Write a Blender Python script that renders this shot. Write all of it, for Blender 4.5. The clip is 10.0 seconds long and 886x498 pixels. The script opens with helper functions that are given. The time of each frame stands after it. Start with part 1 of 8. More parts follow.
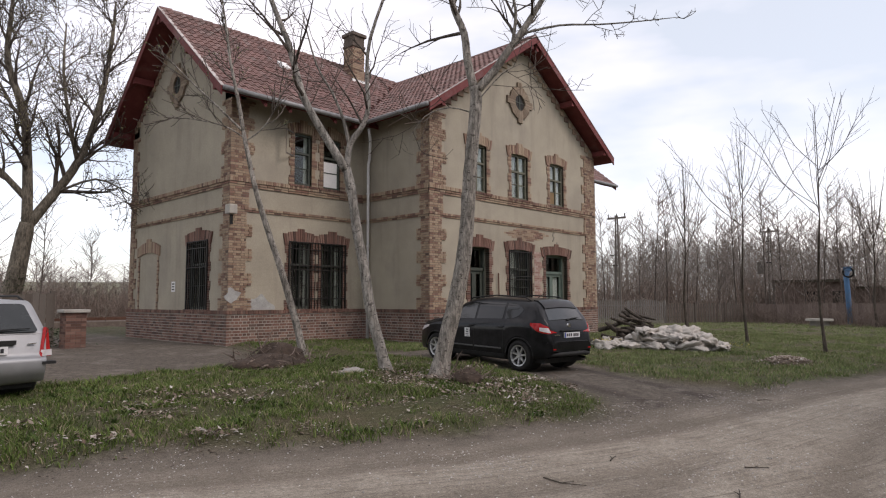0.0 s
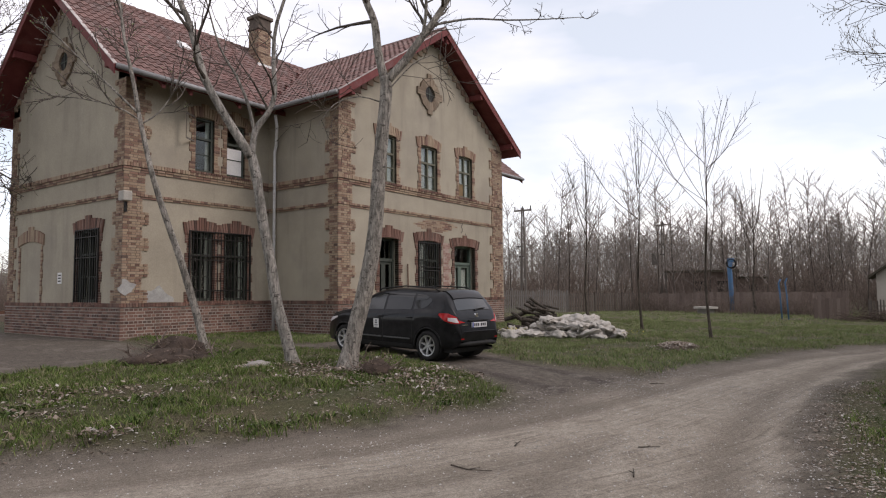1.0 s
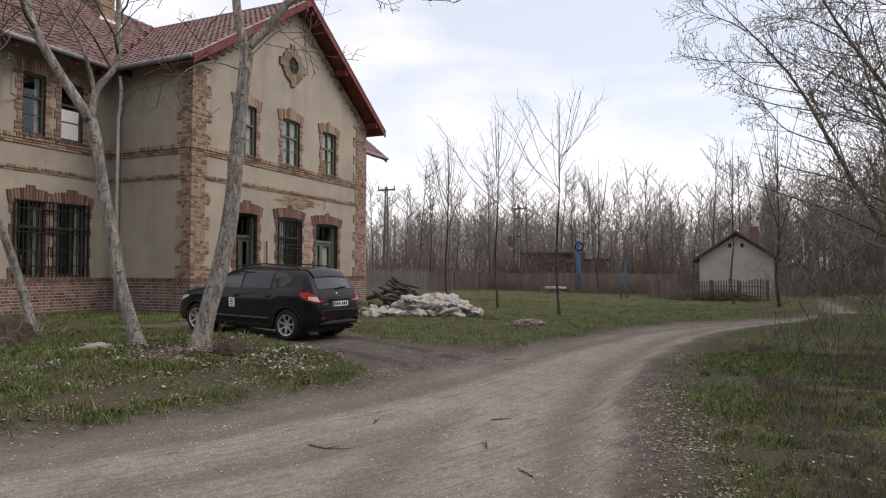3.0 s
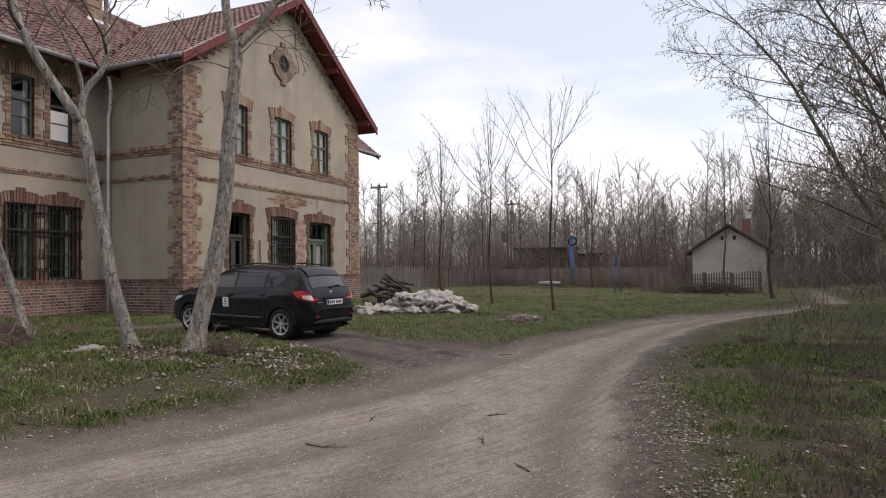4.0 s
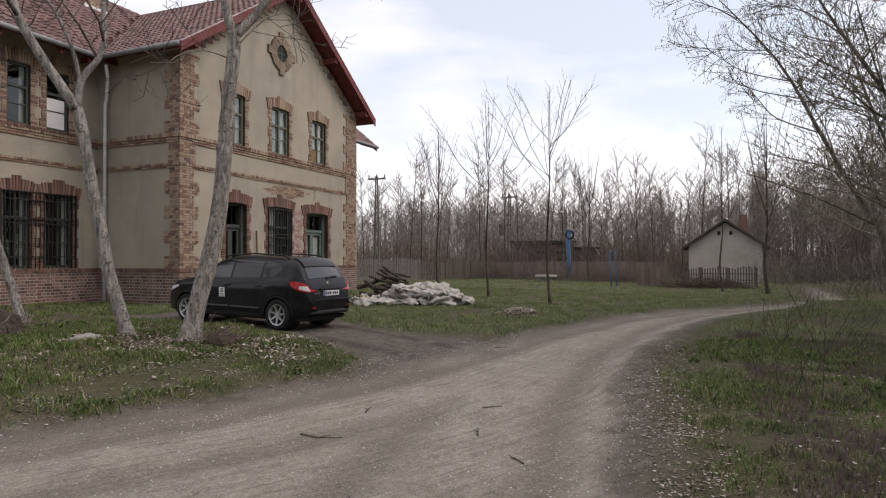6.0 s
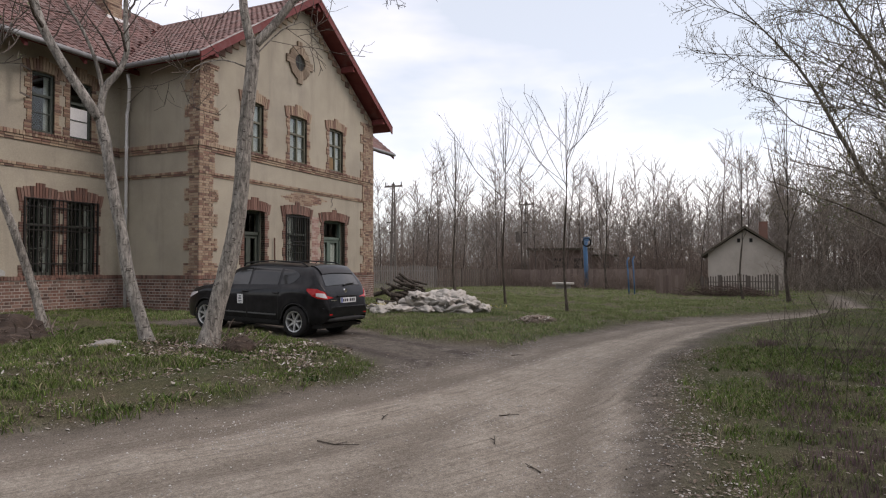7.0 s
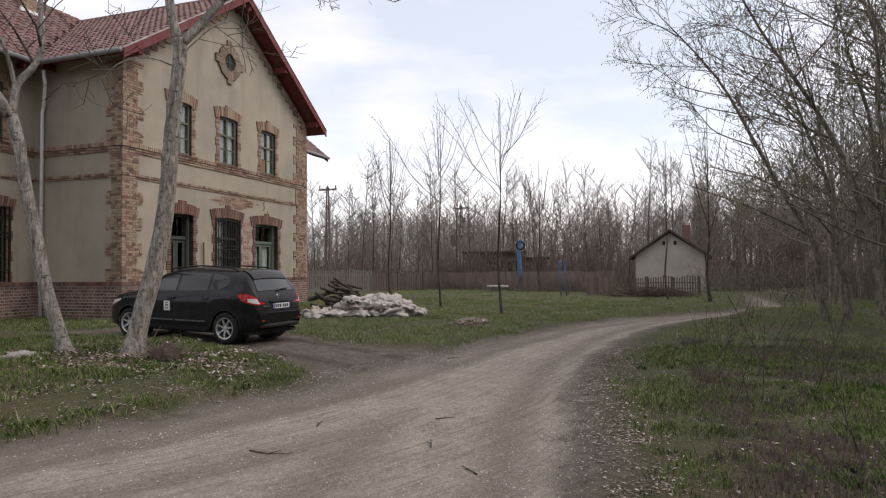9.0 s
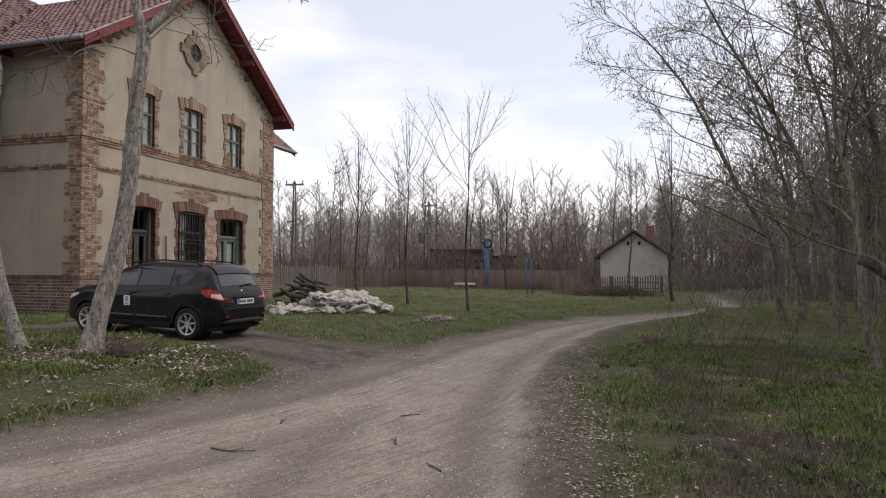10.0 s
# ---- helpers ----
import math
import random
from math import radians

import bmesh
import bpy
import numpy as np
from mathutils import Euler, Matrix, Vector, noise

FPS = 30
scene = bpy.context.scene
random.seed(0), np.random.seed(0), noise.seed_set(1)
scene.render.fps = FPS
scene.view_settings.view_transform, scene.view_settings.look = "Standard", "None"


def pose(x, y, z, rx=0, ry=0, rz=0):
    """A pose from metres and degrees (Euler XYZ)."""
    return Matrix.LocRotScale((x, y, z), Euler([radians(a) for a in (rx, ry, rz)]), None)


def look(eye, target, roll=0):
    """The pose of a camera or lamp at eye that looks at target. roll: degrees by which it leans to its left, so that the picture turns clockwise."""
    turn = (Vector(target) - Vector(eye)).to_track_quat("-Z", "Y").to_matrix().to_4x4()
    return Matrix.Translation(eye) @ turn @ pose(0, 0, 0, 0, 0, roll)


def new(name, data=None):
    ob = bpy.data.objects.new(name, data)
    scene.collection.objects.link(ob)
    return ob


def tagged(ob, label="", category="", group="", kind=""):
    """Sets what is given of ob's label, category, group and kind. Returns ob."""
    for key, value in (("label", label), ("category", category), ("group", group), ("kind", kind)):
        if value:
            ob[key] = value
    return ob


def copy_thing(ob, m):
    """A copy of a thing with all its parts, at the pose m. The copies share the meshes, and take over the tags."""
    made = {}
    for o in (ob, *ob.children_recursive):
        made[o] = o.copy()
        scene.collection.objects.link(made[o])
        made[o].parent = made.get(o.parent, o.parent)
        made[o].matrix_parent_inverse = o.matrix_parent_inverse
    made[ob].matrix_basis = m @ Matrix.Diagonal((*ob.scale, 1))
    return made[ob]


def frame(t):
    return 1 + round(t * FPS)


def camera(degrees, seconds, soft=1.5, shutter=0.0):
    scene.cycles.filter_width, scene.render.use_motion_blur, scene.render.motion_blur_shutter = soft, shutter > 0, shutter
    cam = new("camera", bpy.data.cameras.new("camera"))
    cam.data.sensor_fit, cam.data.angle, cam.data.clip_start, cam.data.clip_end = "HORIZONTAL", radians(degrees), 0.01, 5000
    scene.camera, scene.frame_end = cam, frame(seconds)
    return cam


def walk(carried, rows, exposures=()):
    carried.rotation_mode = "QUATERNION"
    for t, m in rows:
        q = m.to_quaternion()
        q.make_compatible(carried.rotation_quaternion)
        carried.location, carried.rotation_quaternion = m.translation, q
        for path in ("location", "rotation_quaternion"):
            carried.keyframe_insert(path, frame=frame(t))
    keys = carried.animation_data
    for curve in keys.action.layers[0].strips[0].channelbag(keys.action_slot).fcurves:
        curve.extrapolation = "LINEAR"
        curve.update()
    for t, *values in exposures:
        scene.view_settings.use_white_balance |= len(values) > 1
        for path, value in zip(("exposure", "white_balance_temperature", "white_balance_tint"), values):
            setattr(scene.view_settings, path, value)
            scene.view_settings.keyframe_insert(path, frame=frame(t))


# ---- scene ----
# ---- camera and walk ----
cam = camera(69.05, 10.0, soft=1.15)
EYE = (0.0, 0.0, 1.55)
# seconds, yaw, pitch, roll
PATH = [
    (0.0, -46.24, 4.58, 0.16),
    (0.5, -49.46, 4.18, -0.52),
    (1.0, -54.29, 3.72, 0.45),
    (1.5, -58.99, 3.05, -0.06),
    (2.0, -62.57, 2.48, -0.72),
    (2.5, -64.99, 2.04, -1.17),
    (2.7, -65.99, 2.01, -0.87),
    (3.8, -66.58, 1.49, 0.82),
    (4.0, -67.03, 1.53, 0.72),
    (4.5, -68.40, 1.67, 0.67),
    (5.0, -69.80, 1.48, 0.13),
    (5.5, -69.97, 1.16, -0.10),
    (6.0, -67.31, 0.84, 0.13),
    (6.2, -66.96, 0.66, 0.03),
    (7.3, -65.64, 1.68, 0.09),
    (7.5, -65.76, 1.68, 0.09),
    (8.0, -67.35, 1.77, -0.25),
    (8.5, -68.91, 1.83, 0.18),
    (9.0, -71.56, 1.79, 0.51),
    (9.5, -73.08, 1.69, 0.40),
    (10.0, -74.47, 1.55, -0.18),
]
walk(cam, [(t, pose(*EYE, 90 + p, r, y)) for t, y, p, r in PATH], exposures=((0.0, 0.1, 6900, 22), (10.0, 0.1, 6900, 22)))

# ---- world and light: a bright overcast sky ----
SUN_EL, SUN_AZ = radians(42), radians(163)
world = bpy.data.worlds.new("world")
scene.world = world
world.use_nodes = True
wn, wl = world.node_tree.nodes, world.node_tree.links
wn.clear()
w_out = wn.new("ShaderNodeOutputWorld")
w_bg = wn.new("ShaderNodeBackground")
w_sky = wn.new("ShaderNodeTexSky")
w_sky.sky_type, w_sky.sun_disc = "NISHITA", False
w_sky.sun_elevation, w_sky.sun_rotation = SUN_EL, SUN_AZ
w_dim = wn.new("ShaderNodeMix")
w_dim.data_type, w_dim.blend_type = "RGBA", "MULTIPLY"
w_dim.inputs["Factor"].default_value = 1.0
w_dim.inputs["B"].default_value = (1.1, 1.1, 1.1, 1)
wl.new(w_sky.outputs[0], w_dim.inputs["A"])
w_co = wn.new("ShaderNodeTexCoord")
w_map = wn.new("ShaderNodeMapping")
w_map.inputs["Scale"].default_value = (1.3, 1.3, 4.2)
w_map.inputs["Location"].default_value = (0.3, 1.9, 0.2)
wl.new(w_co.outputs["Generated"], w_map.inputs[0])
w_noise = wn.new("ShaderNodeTexNoise")
w_noise.inputs["Scale"].default_value, w_noise.inputs["Detail"].default_value, w_noise.inputs["Roughness"].default_value = 1.5, 5, 0.5
wl.new(w_map.outputs[0], w_noise.inputs["Vector"])
w_ramp = wn.new("ShaderNodeValToRGB")
e = w_ramp.color_ramp.elements
e[0].position, e[0].color = 0.41, (0.58, 0.665, 0.692, 1)
e[1].position, e[1].color = 0.65, (1.03, 1.045, 1.02, 1)
m = e.new(0.53)
m.color = (0.812, 0.855, 0.860, 1)
wl.new(w_noise.outputs["Fac"], w_ramp.inputs[0])
w_mix = wn.new("ShaderNodeMix")
w_mix.data_type = "RGBA"
w_mix.inputs["Factor"].default_value = 0.94
wl.new(w_dim.outputs["Result"], w_mix.inputs["A"])
wl.new(w_ramp.outputs[0], w_mix.inputs["B"])
wl.new(w_mix.outputs["Result"], w_bg.inputs["Color"])
w_bg.inputs["Strength"].default_value = 1.0
wl.new(w_bg.outputs[0], w_out.inputs[0])
sun = new("sun", bpy.data.lights.new("sun", "SUN"))
sun.data.energy, sun.data.angle, sun.data.color = 1.1, radians(25), (1.0, 0.96, 0.9)
sun.matrix_world = look((40 * math.sin(SUN_AZ) * math.cos(SUN_EL), 40 * math.cos(SUN_AZ) * math.cos(SUN_EL), 40 * math.sin(SUN_EL)), (0, 0, 0))

# ---- materials ----
def ramp_node(nt, fac, stops):
    r = nt.nodes.new("ShaderNodeValToRGB")
    el = r.color_ramp.elements
    while len(el) < len(stops):
        el.new(0.5)
    for k, (p, c) in zip(el, stops):
        k.position, k.color = p, (*c, 1)
    nt.links.new(fac, r.inputs[0])
    return r.outputs[0]


def noise_node(nt, scale, detail=4.0, rough=0.55, stretch=(1, 1, 1), coord="Object"):
    tc = nt.nodes.new("ShaderNodeTexCoord")
    mp = nt.nodes.new("ShaderNodeMapping")
    mp.inputs["Scale"].default_value = stretch
    nt.links.new(tc.outputs[coord], mp.inputs[0])
    n = nt.nodes.new("ShaderNodeTexNoise")
    n.inputs["Scale"].default_value, n.inputs["Detail"].default_value, n.inputs["Roughness"].default_value = scale, detail, rough
    nt.links.new(mp.outputs[0], n.inputs["Vector"])
    return n.outputs["Fac"]


def mix_node(nt, a, b, fac, mode="MIX"):
    n = nt.nodes.new("ShaderNodeMix")
    n.data_type, n.blend_type = "RGBA", mode
    for sock, v in (("A", a), ("B", b), ("Factor", fac)):
        if isinstance(v, (int, float)):
            n.inputs[sock].default_value = v
        elif isinstance(v, tuple):
            n.inputs[sock].default_value = (*v, 1)
        else:
            nt.links.new(v, n.inputs[sock])
    return n.outputs["Result"]


def base(name, rough=0.8, metal=0.0, spec=0.4):
    mt = bpy.data.materials.new(name)
    mt.use_nodes = True
    b = mt.node_tree.nodes["Principled BSDF"]
    b.inputs["Roughness"].default_value, b.inputs["Metallic"].default_value = rough, metal
    b.inputs["Specular IOR Level"].default_value = spec
    return mt, mt.node_tree, b


def bump(nt, b, height, strength, distance):
    n = nt.nodes.new("ShaderNodeBump")
    n.inputs["Strength"].default_value, n.inputs["Distance"].default_value = strength, distance
    nt.links.new(height, n.inputs["Height"])
    nt.links.new(n.outputs[0], b.inputs["Normal"])


def surface(name, c1, c2, scale=3.0, rough=0.85, fine=60.0, metal=0.0, stretch=(1, 1, 1), relief=0.3, depth=0.004, spec=0.3, stain=None):
    """Two-scale mottled surface with a fine relief."""
    mt, nt, b = base(name, rough, metal, spec)
    col = ramp_node(nt, noise_node(nt, scale, 5, 0.6, stretch), [(0.3, c1), (0.7, c2)])
    grain = noise_node(nt, fine, 3, 0.6, stretch)
    col = mix_node(nt, col, ramp_node(nt, grain, [(0.25, (0.72, 0.72, 0.72)), (0.75, (1.2, 1.2, 1.2))]), 0.55, "MULTIPLY")
    if stain:
        col = mix_node(nt, col, stain, ramp_node(nt, noise_node(nt, scale * 0.35, 6, 0.7, stretch), [(0.52, (0, 0, 0)), (0.7, (0.75, 0.75, 0.75))]))
    nt.links.new(col, b.inputs["Base Color"])
    bump(nt, b, grain, relief, depth)
    return mt


def pieces(name, stops, rough=0.9, fine=45.0, per="island", relief=0.5, wear=None):
    """Bricks, tiles and boards: a colour of its own for each piece, with grain and soiling."""
    mt, nt, b = base(name, rough, 0, 0.25)
    if per == "island":
        rnd = nt.nodes.new("ShaderNodeNewGeometry").outputs["Random Per Island"]
    else:
        rnd = nt.nodes.new("ShaderNodeObjectInfo").outputs["Random"]
    col = ramp_node(nt, rnd, stops)
    grain = noise_node(nt, fine, 4, 0.65, coord="Object")
    col = mix_node(nt, col, ramp_node(nt, grain, [(0.25, (0.6, 0.6, 0.6)), (0.75, (1.25, 1.25, 1.25))]), 0.6, "MULTIPLY")
    if wear:
        col = mix_node(nt, col, wear, ramp_node(nt, noise_node(nt, 1.1, 6, 0.7), [(0.5, (0, 0, 0)), (0.72, (0.6, 0.6, 0.6))]))
    nt.links.new(col, b.inputs["Base Color"])
    bump(nt, b, grain, relief, 0.006)
    return mt


def streaked(name, c1, c2, scale, rough, fine, relief, depth, stain):
    """Old plaster: broad mottling, rain streaks that run down, small chips and a sandy grain."""
    mt = surface(name, c1, c2, scale, rough, fine, relief=relief, depth=depth, stain=stain)
    nt = mt.node_tree
    b = nt.nodes["Principled BSDF"]
    old = b.inputs["Base Color"].links[0].from_socket
    streak = noise_node(nt, 2.2, 5, 0.6, (1, 1, 0.12))
    col = mix_node(nt, old, (0.20, 0.18, 0.155), ramp_node(nt, streak, [(0.52, (0, 0, 0)), (0.78, (0.55, 0.55, 0.55))]))
    col = mix_node(nt, col, (0.50, 0.46, 0.38), ramp_node(nt, noise_node(nt, 3.5, 7, 0.75), [(0.66, (0, 0, 0)), (0.70, (0.5, 0.5, 0.5))]))
    nt.links.new(col, b.inputs["Base Color"])
    return mt


PLASTER = streaked("plaster", (0.325, 0.292, 0.228), (0.425, 0.383, 0.297), 0.6, 0.92, 35, relief=0.25, depth=0.006, stain=(0.27, 0.245, 0.205))
YBRICK = [(0.0, (0.20, 0.125, 0.092)), (0.2, (0.285, 0.19, 0.135)), (0.4, (0.39, 0.30, 0.21)), (0.6, (0.33, 0.25, 0.175)), (0.75, (0.39, 0.30, 0.215)), (0.88, (0.26, 0.15, 0.115)), (1.0, (0.12, 0.085, 0.07))]
RBRICK = [(0.0, (0.085, 0.056, 0.047)), (0.3, (0.16, 0.088, 0.068)), (0.6, (0.225, 0.125, 0.096)), (0.85, (0.26, 0.165, 0.13)), (1.0, (0.12, 0.085, 0.07))]
BRICK_YELLOW = pieces("yellow_brick", YBRICK, wear=(0.20, 0.15, 0.115))
BRICK_DUN = pieces("dun_brick", [(0.0, (0.17, 0.125, 0.09)), (0.5, (0.25, 0.195, 0.14)), (1.0, (0.31, 0.245, 0.18))], wear=(0.15, 0.125, 0.10))
BRICK_RED = pieces("red_brick", RBRICK, wear=(0.13, 0.095, 0.08))
BRICK_RED_ONE = pieces("red_brick_single", RBRICK, per="object", wear=(0.13, 0.095, 0.08))
MORTAR = surface("mortar", (0.13, 0.115, 0.10), (0.21, 0.185, 0.16), 2.0, 0.95, 40)
TILE_STOPS = [(0.0, (0.135, 0.085, 0.076)), (0.35, (0.19, 0.112, 0.098)), (0.75, (0.245, 0.145, 0.128)), (1.0, (0.215, 0.16, 0.145))]
TILE = pieces("roof_tile", TILE_STOPS, rough=0.75, wear=(0.12, 0.085, 0.075))
TILE_ONE = pieces("roof_tile_single", TILE_STOPS, rough=0.75, per="object", wear=(0.12, 0.085, 0.075))
RED_WOOD = surface("red_painted_wood", (0.13, 0.028, 0.027), (0.19, 0.05, 0.046), 2.5, 0.7, 50, stretch=(1, 1, 1), stain=(0.20, 0.13, 0.12))
SOOTY = surface("sooty_brick", (0.075, 0.06, 0.05), (0.15, 0.12, 0.098), 4.0, 0.95, 40)
DARK_WOOD = surface("dark_wood", (0.05, 0.035, 0.028), (0.10, 0.07, 0.055), 2.0, 0.85, 40)
GREY_WOOD = pieces("weathered_board", [(0, (0.12, 0.105, 0.09)), (0.5, (0.17, 0.15, 0.13)), (1, (0.10, 0.08, 0.065))])
FRAME = surface("dark_green_paint", (0.045, 0.055, 0.045), (0.075, 0.085, 0.07), 4, 0.6, 60)
OLIVE = surface("faded_olive_paint", (0.108, 0.108, 0.078), (0.165, 0.162, 0.12), 4, 0.7, 60)
CARD = surface("brown_card", (0.20, 0.135, 0.07), (0.27, 0.185, 0.10), 3, 0.9, 40)
DOOR_GREEN = surface("pale_green_paint", (0.10, 0.14, 0.115), (0.15, 0.19, 0.16), 4, 0.6, 60)
IRON = surface("black_iron", (0.012, 0.012, 0.012), (0.03, 0.026, 0.022), 8, 0.6, 60)
ZINC = surface("zinc", (0.66, 0.66, 0.65), (0.8, 0.8, 0.79), 3, 0.6, 50, metal=0.15)
GUTTER = surface("dull_zinc", (0.20, 0.20, 0.20), (0.30, 0.30, 0.295), 3, 0.6, 50, metal=0.2)
WHITE = surface("white_paint", (0.72, 0.72, 0.70), (0.82, 0.82, 0.80), 3, 0.7, 50)
CURTAIN = surface("curtain_cloth", (0.55, 0.55, 0.52), (0.72, 0.72, 0.69), 5, 0.9, 30, stretch=(6, 6, 0.4))
VERGE = surface("verge_mortar", (0.24, 0.19, 0.175), (0.62, 0.58, 0.55), 2.2, 0.9, 40)
STONE = surface("pale_stone", (0.36, 0.34, 0.30), (0.48, 0.46, 0.41), 3, 0.9, 40)
PALE_MORTAR = surface("pale_mortar", (0.28, 0.255, 0.22), (0.46, 0.425, 0.375), 2.0, 0.95, 40)
# Dark tone that paints the gloom of the rooms behind the windows.
INSIDE = surface("room_gloom_tone", (0.10, 0.095, 0.085), (0.14, 0.13, 0.12), 2, 0.95, 30)


def glass_material(name, tint, gloss):
    mt = bpy.data.materials.new(name)
    mt.use_nodes = True
    nt = mt.node_tree
    nt.nodes.clear()
    out = nt.nodes.new("ShaderNodeOutputMaterial")
    tr, gl = nt.nodes.new("ShaderNodeBsdfTransparent"), nt.nodes.new("ShaderNodeBsdfGlossy")
    tr.inputs[0].default_value = (*tint, 1)
    gl.inputs["Roughness"].default_value = 0.03
    fr = nt.nodes.new("ShaderNodeLayerWeight")
    fr.inputs["Blend"].default_value = 0.5
    gain = nt.nodes.new("ShaderNodeMapRange")
    gain.inputs["To Min"].default_value, gain.inputs["To Max"].default_value = 0.04, gloss
    sq = nt.nodes.new("ShaderNodeMath")
    sq.operation = "POWER"
    sq.inputs[1].default_value = 3.0
    nt.links.new(fr.outputs["Facing"], sq.inputs[0])
    nt.links.new(sq.outputs[0], gain.inputs["Value"])
    mx = nt.nodes.new("ShaderNodeMixShader")
    nt.links.new(gain.outputs[0], mx.inputs[0])
    nt.links.new(tr.outputs[0], mx.inputs[1])
    nt.links.new(gl.outputs[0], mx.inputs[2])
    nt.links.new(mx.outputs[0], out.inputs[0])
    return mt


GLASS = glass_material("window_glass", (0.82, 0.86, 0.84), 0.7)

# ---- building helpers ----
class Geo:
    """Collects boxes, prisms and tubes into one mesh."""

    def __init__(self):
        self.v, self.f, self.smooth = [], [], False

    def add(self, vs, fs):
        n = len(self.v)
        self.v.extend(vs)
        self.f.extend([tuple(i + n for i in f) for f in fs])

    def box(self, x0, x1, y0, y1, z0, z1):
        self.add([(x0, y0, z0), (x1, y0, z0), (x1, y1, z0), (x0, y1, z0), (x0, y0, z1), (x1, y0, z1), (x1, y1, z1), (x0, y1, z1)],
                 [(0, 3, 2, 1), (4, 5, 6, 7), (0, 1, 5, 4), (1, 2, 6, 5), (2, 3, 7, 6), (3, 0, 4, 7)])

    def hexa(self, p):
        """Eight corners: a lower ring of four and an upper ring of four."""
        self.add([tuple(q) for q in p], [(0, 3, 2, 1), (4, 5, 6, 7), (0, 1, 5, 4), (1, 2, 6, 5), (2, 3, 7, 6), (3, 0, 4, 7)])

    def prism(self, ring, offset):
        """A flat polygon pushed along offset."""
        n = len(ring)
        o = Vector(offset)
        vs = [tuple(q) for q in ring] + [tuple(Vector(q) + o) for q in ring]
        self.add(vs, [tuple(range(n))[::-1], tuple(range(n, 2 * n))] + [(i, (i + 1) % n, n + (i + 1) % n, n + i) for i in range(n)])

    def tube(self, pts, radii, sides=6, cap=True):
        pts = [Vector(q) for q in pts]
        n, side = len(pts), None
        vs, fs = [], []
        for i, q in enumerate(pts):
            d = (pts[min(i + 1, n - 1)] - pts[max(i - 1, 0)]).normalized()
            if side is None:
                side = d.orthogonal().normalized()
            side = (side - d * side.dot(d)).normalized()
            up = d.cross(side)
            for k in range(sides):
                a = 2 * math.pi * k / sides
                vs.append(tuple(q + (side * math.cos(a) + up * math.sin(a)) * radii[i]))
        for i in range(n - 1):
            for k in range(sides):
                k2 = (k + 1) % sides
                fs.append((i * sides + k, i * sides + k2, (i + 1) * sides + k2, (i + 1) * sides + k))
        if cap:
            fs.append(tuple(range(sides))[::-1])
            fs.append(tuple(range((n - 1) * sides, n * sides)))
        self.add(vs, fs)

    def mesh(self, name, material, smooth=False):
        me = bpy.data.meshes.new(name)
        me.from_pydata(self.v, [], self.f)
        me.materials.append(material)
        if smooth:
            me.polygons.foreach_set("use_smooth", [True] * len(me.polygons))
        me.update()
        return me


def part(name, geo, material, parent=None, label="", smooth=False, kind=""):
    me = geo if isinstance(geo, bpy.types.Mesh) else geo.mesh(name, material, smooth)
    ob = new(name, me)
    if parent:
        ob.parent = parent
    return tagged(ob, label, kind=kind)


def thing(name, label, category, group="", kind="", at=None):
    ob = new(name)
    ob.empty_display_size = 0.2
    if at is not None:
        ob.matrix_world = at
    return tagged(ob, label, category, group, kind)


def rounded(ob, width=0.01, segments=2):
    b = ob.modifiers.new("bevel", "BEVEL")
    b.width, b.segments, b.limit_method = width, segments, "ANGLE"
    return ob


class Side:
    """A wall's own coordinates: u along it, d outwards, z up."""

    def __init__(self, axis, plane, out):
        self.axis, self.plane, self.out = axis, plane, out

    def at(self, u, d, z):
        w = self.plane + self.out * d
        return (u, w, z) if self.axis == "y" else (w, u, z)

    def box(self, g, u0, u1, d0, d1, z0, z1):
        a, b = self.at(u0, d0, z0), self.at(u1, d1, z1)
        g.box(min(a[0], b[0]), max(a[0], b[0]), min(a[1], b[1]), max(a[1], b[1]), z0, z1)

    def poly(self, g, ring, d0, d1):
        a = [self.at(u, d0, z) for u, z in ring]
        off = Vector(self.at(0, d1, 0)) - Vector(self.at(0, d0, 0))
        g.prism(a, off)


def pierced(g, side, u0, u1, z0, z1, thick, holes):
    """A wall slab with rectangular openings (u0, u1, z0, z1) through it, as one closed skin."""
    us = sorted({u0, u1, *[h[0] for h in holes], *[h[1] for h in holes]})
    zs = sorted({z0, z1, *[h[2] for h in holes], *[h[3] for h in holes]})

    def full(i, j):
        if not (0 <= i < len(us) - 1 and 0 <= j < len(zs) - 1):
            return False
        u, z = (us[i] + us[i + 1]) / 2, (zs[j] + zs[j + 1]) / 2
        return not any(h[0] < u < h[1] and h[2] < z < h[3] for h in holes)

    index = {}

    def vert(i, j, back):
        key = (i, j, back)
        if key not in index:
            index[key] = len(g.v)
            g.v.append(side.at(us[i], -thick if back else 0.0, zs[j]))
        return index[key]

    for i in range(len(us) - 1):
        for j in range(len(zs) - 1):
            if not full(i, j):
                continue
            for back in (0, 1):
                g.f.append((vert(i, j, back), vert(i + 1, j, back), vert(i + 1, j + 1, back), vert(i, j + 1, back)))
            for di, dj, a, b in ((-1, 0, (i, j), (i, j + 1)), (1, 0, (i + 1, j), (i + 1, j + 1)), (0, -1, (i, j), (i + 1, j)), (0, 1, (i, j + 1), (i + 1, j + 1))):
                if not full(i + di, j + dj):
                    g.f.append((vert(*a, 0), vert(*b, 0), vert(*b, 1), vert(*a, 1)))


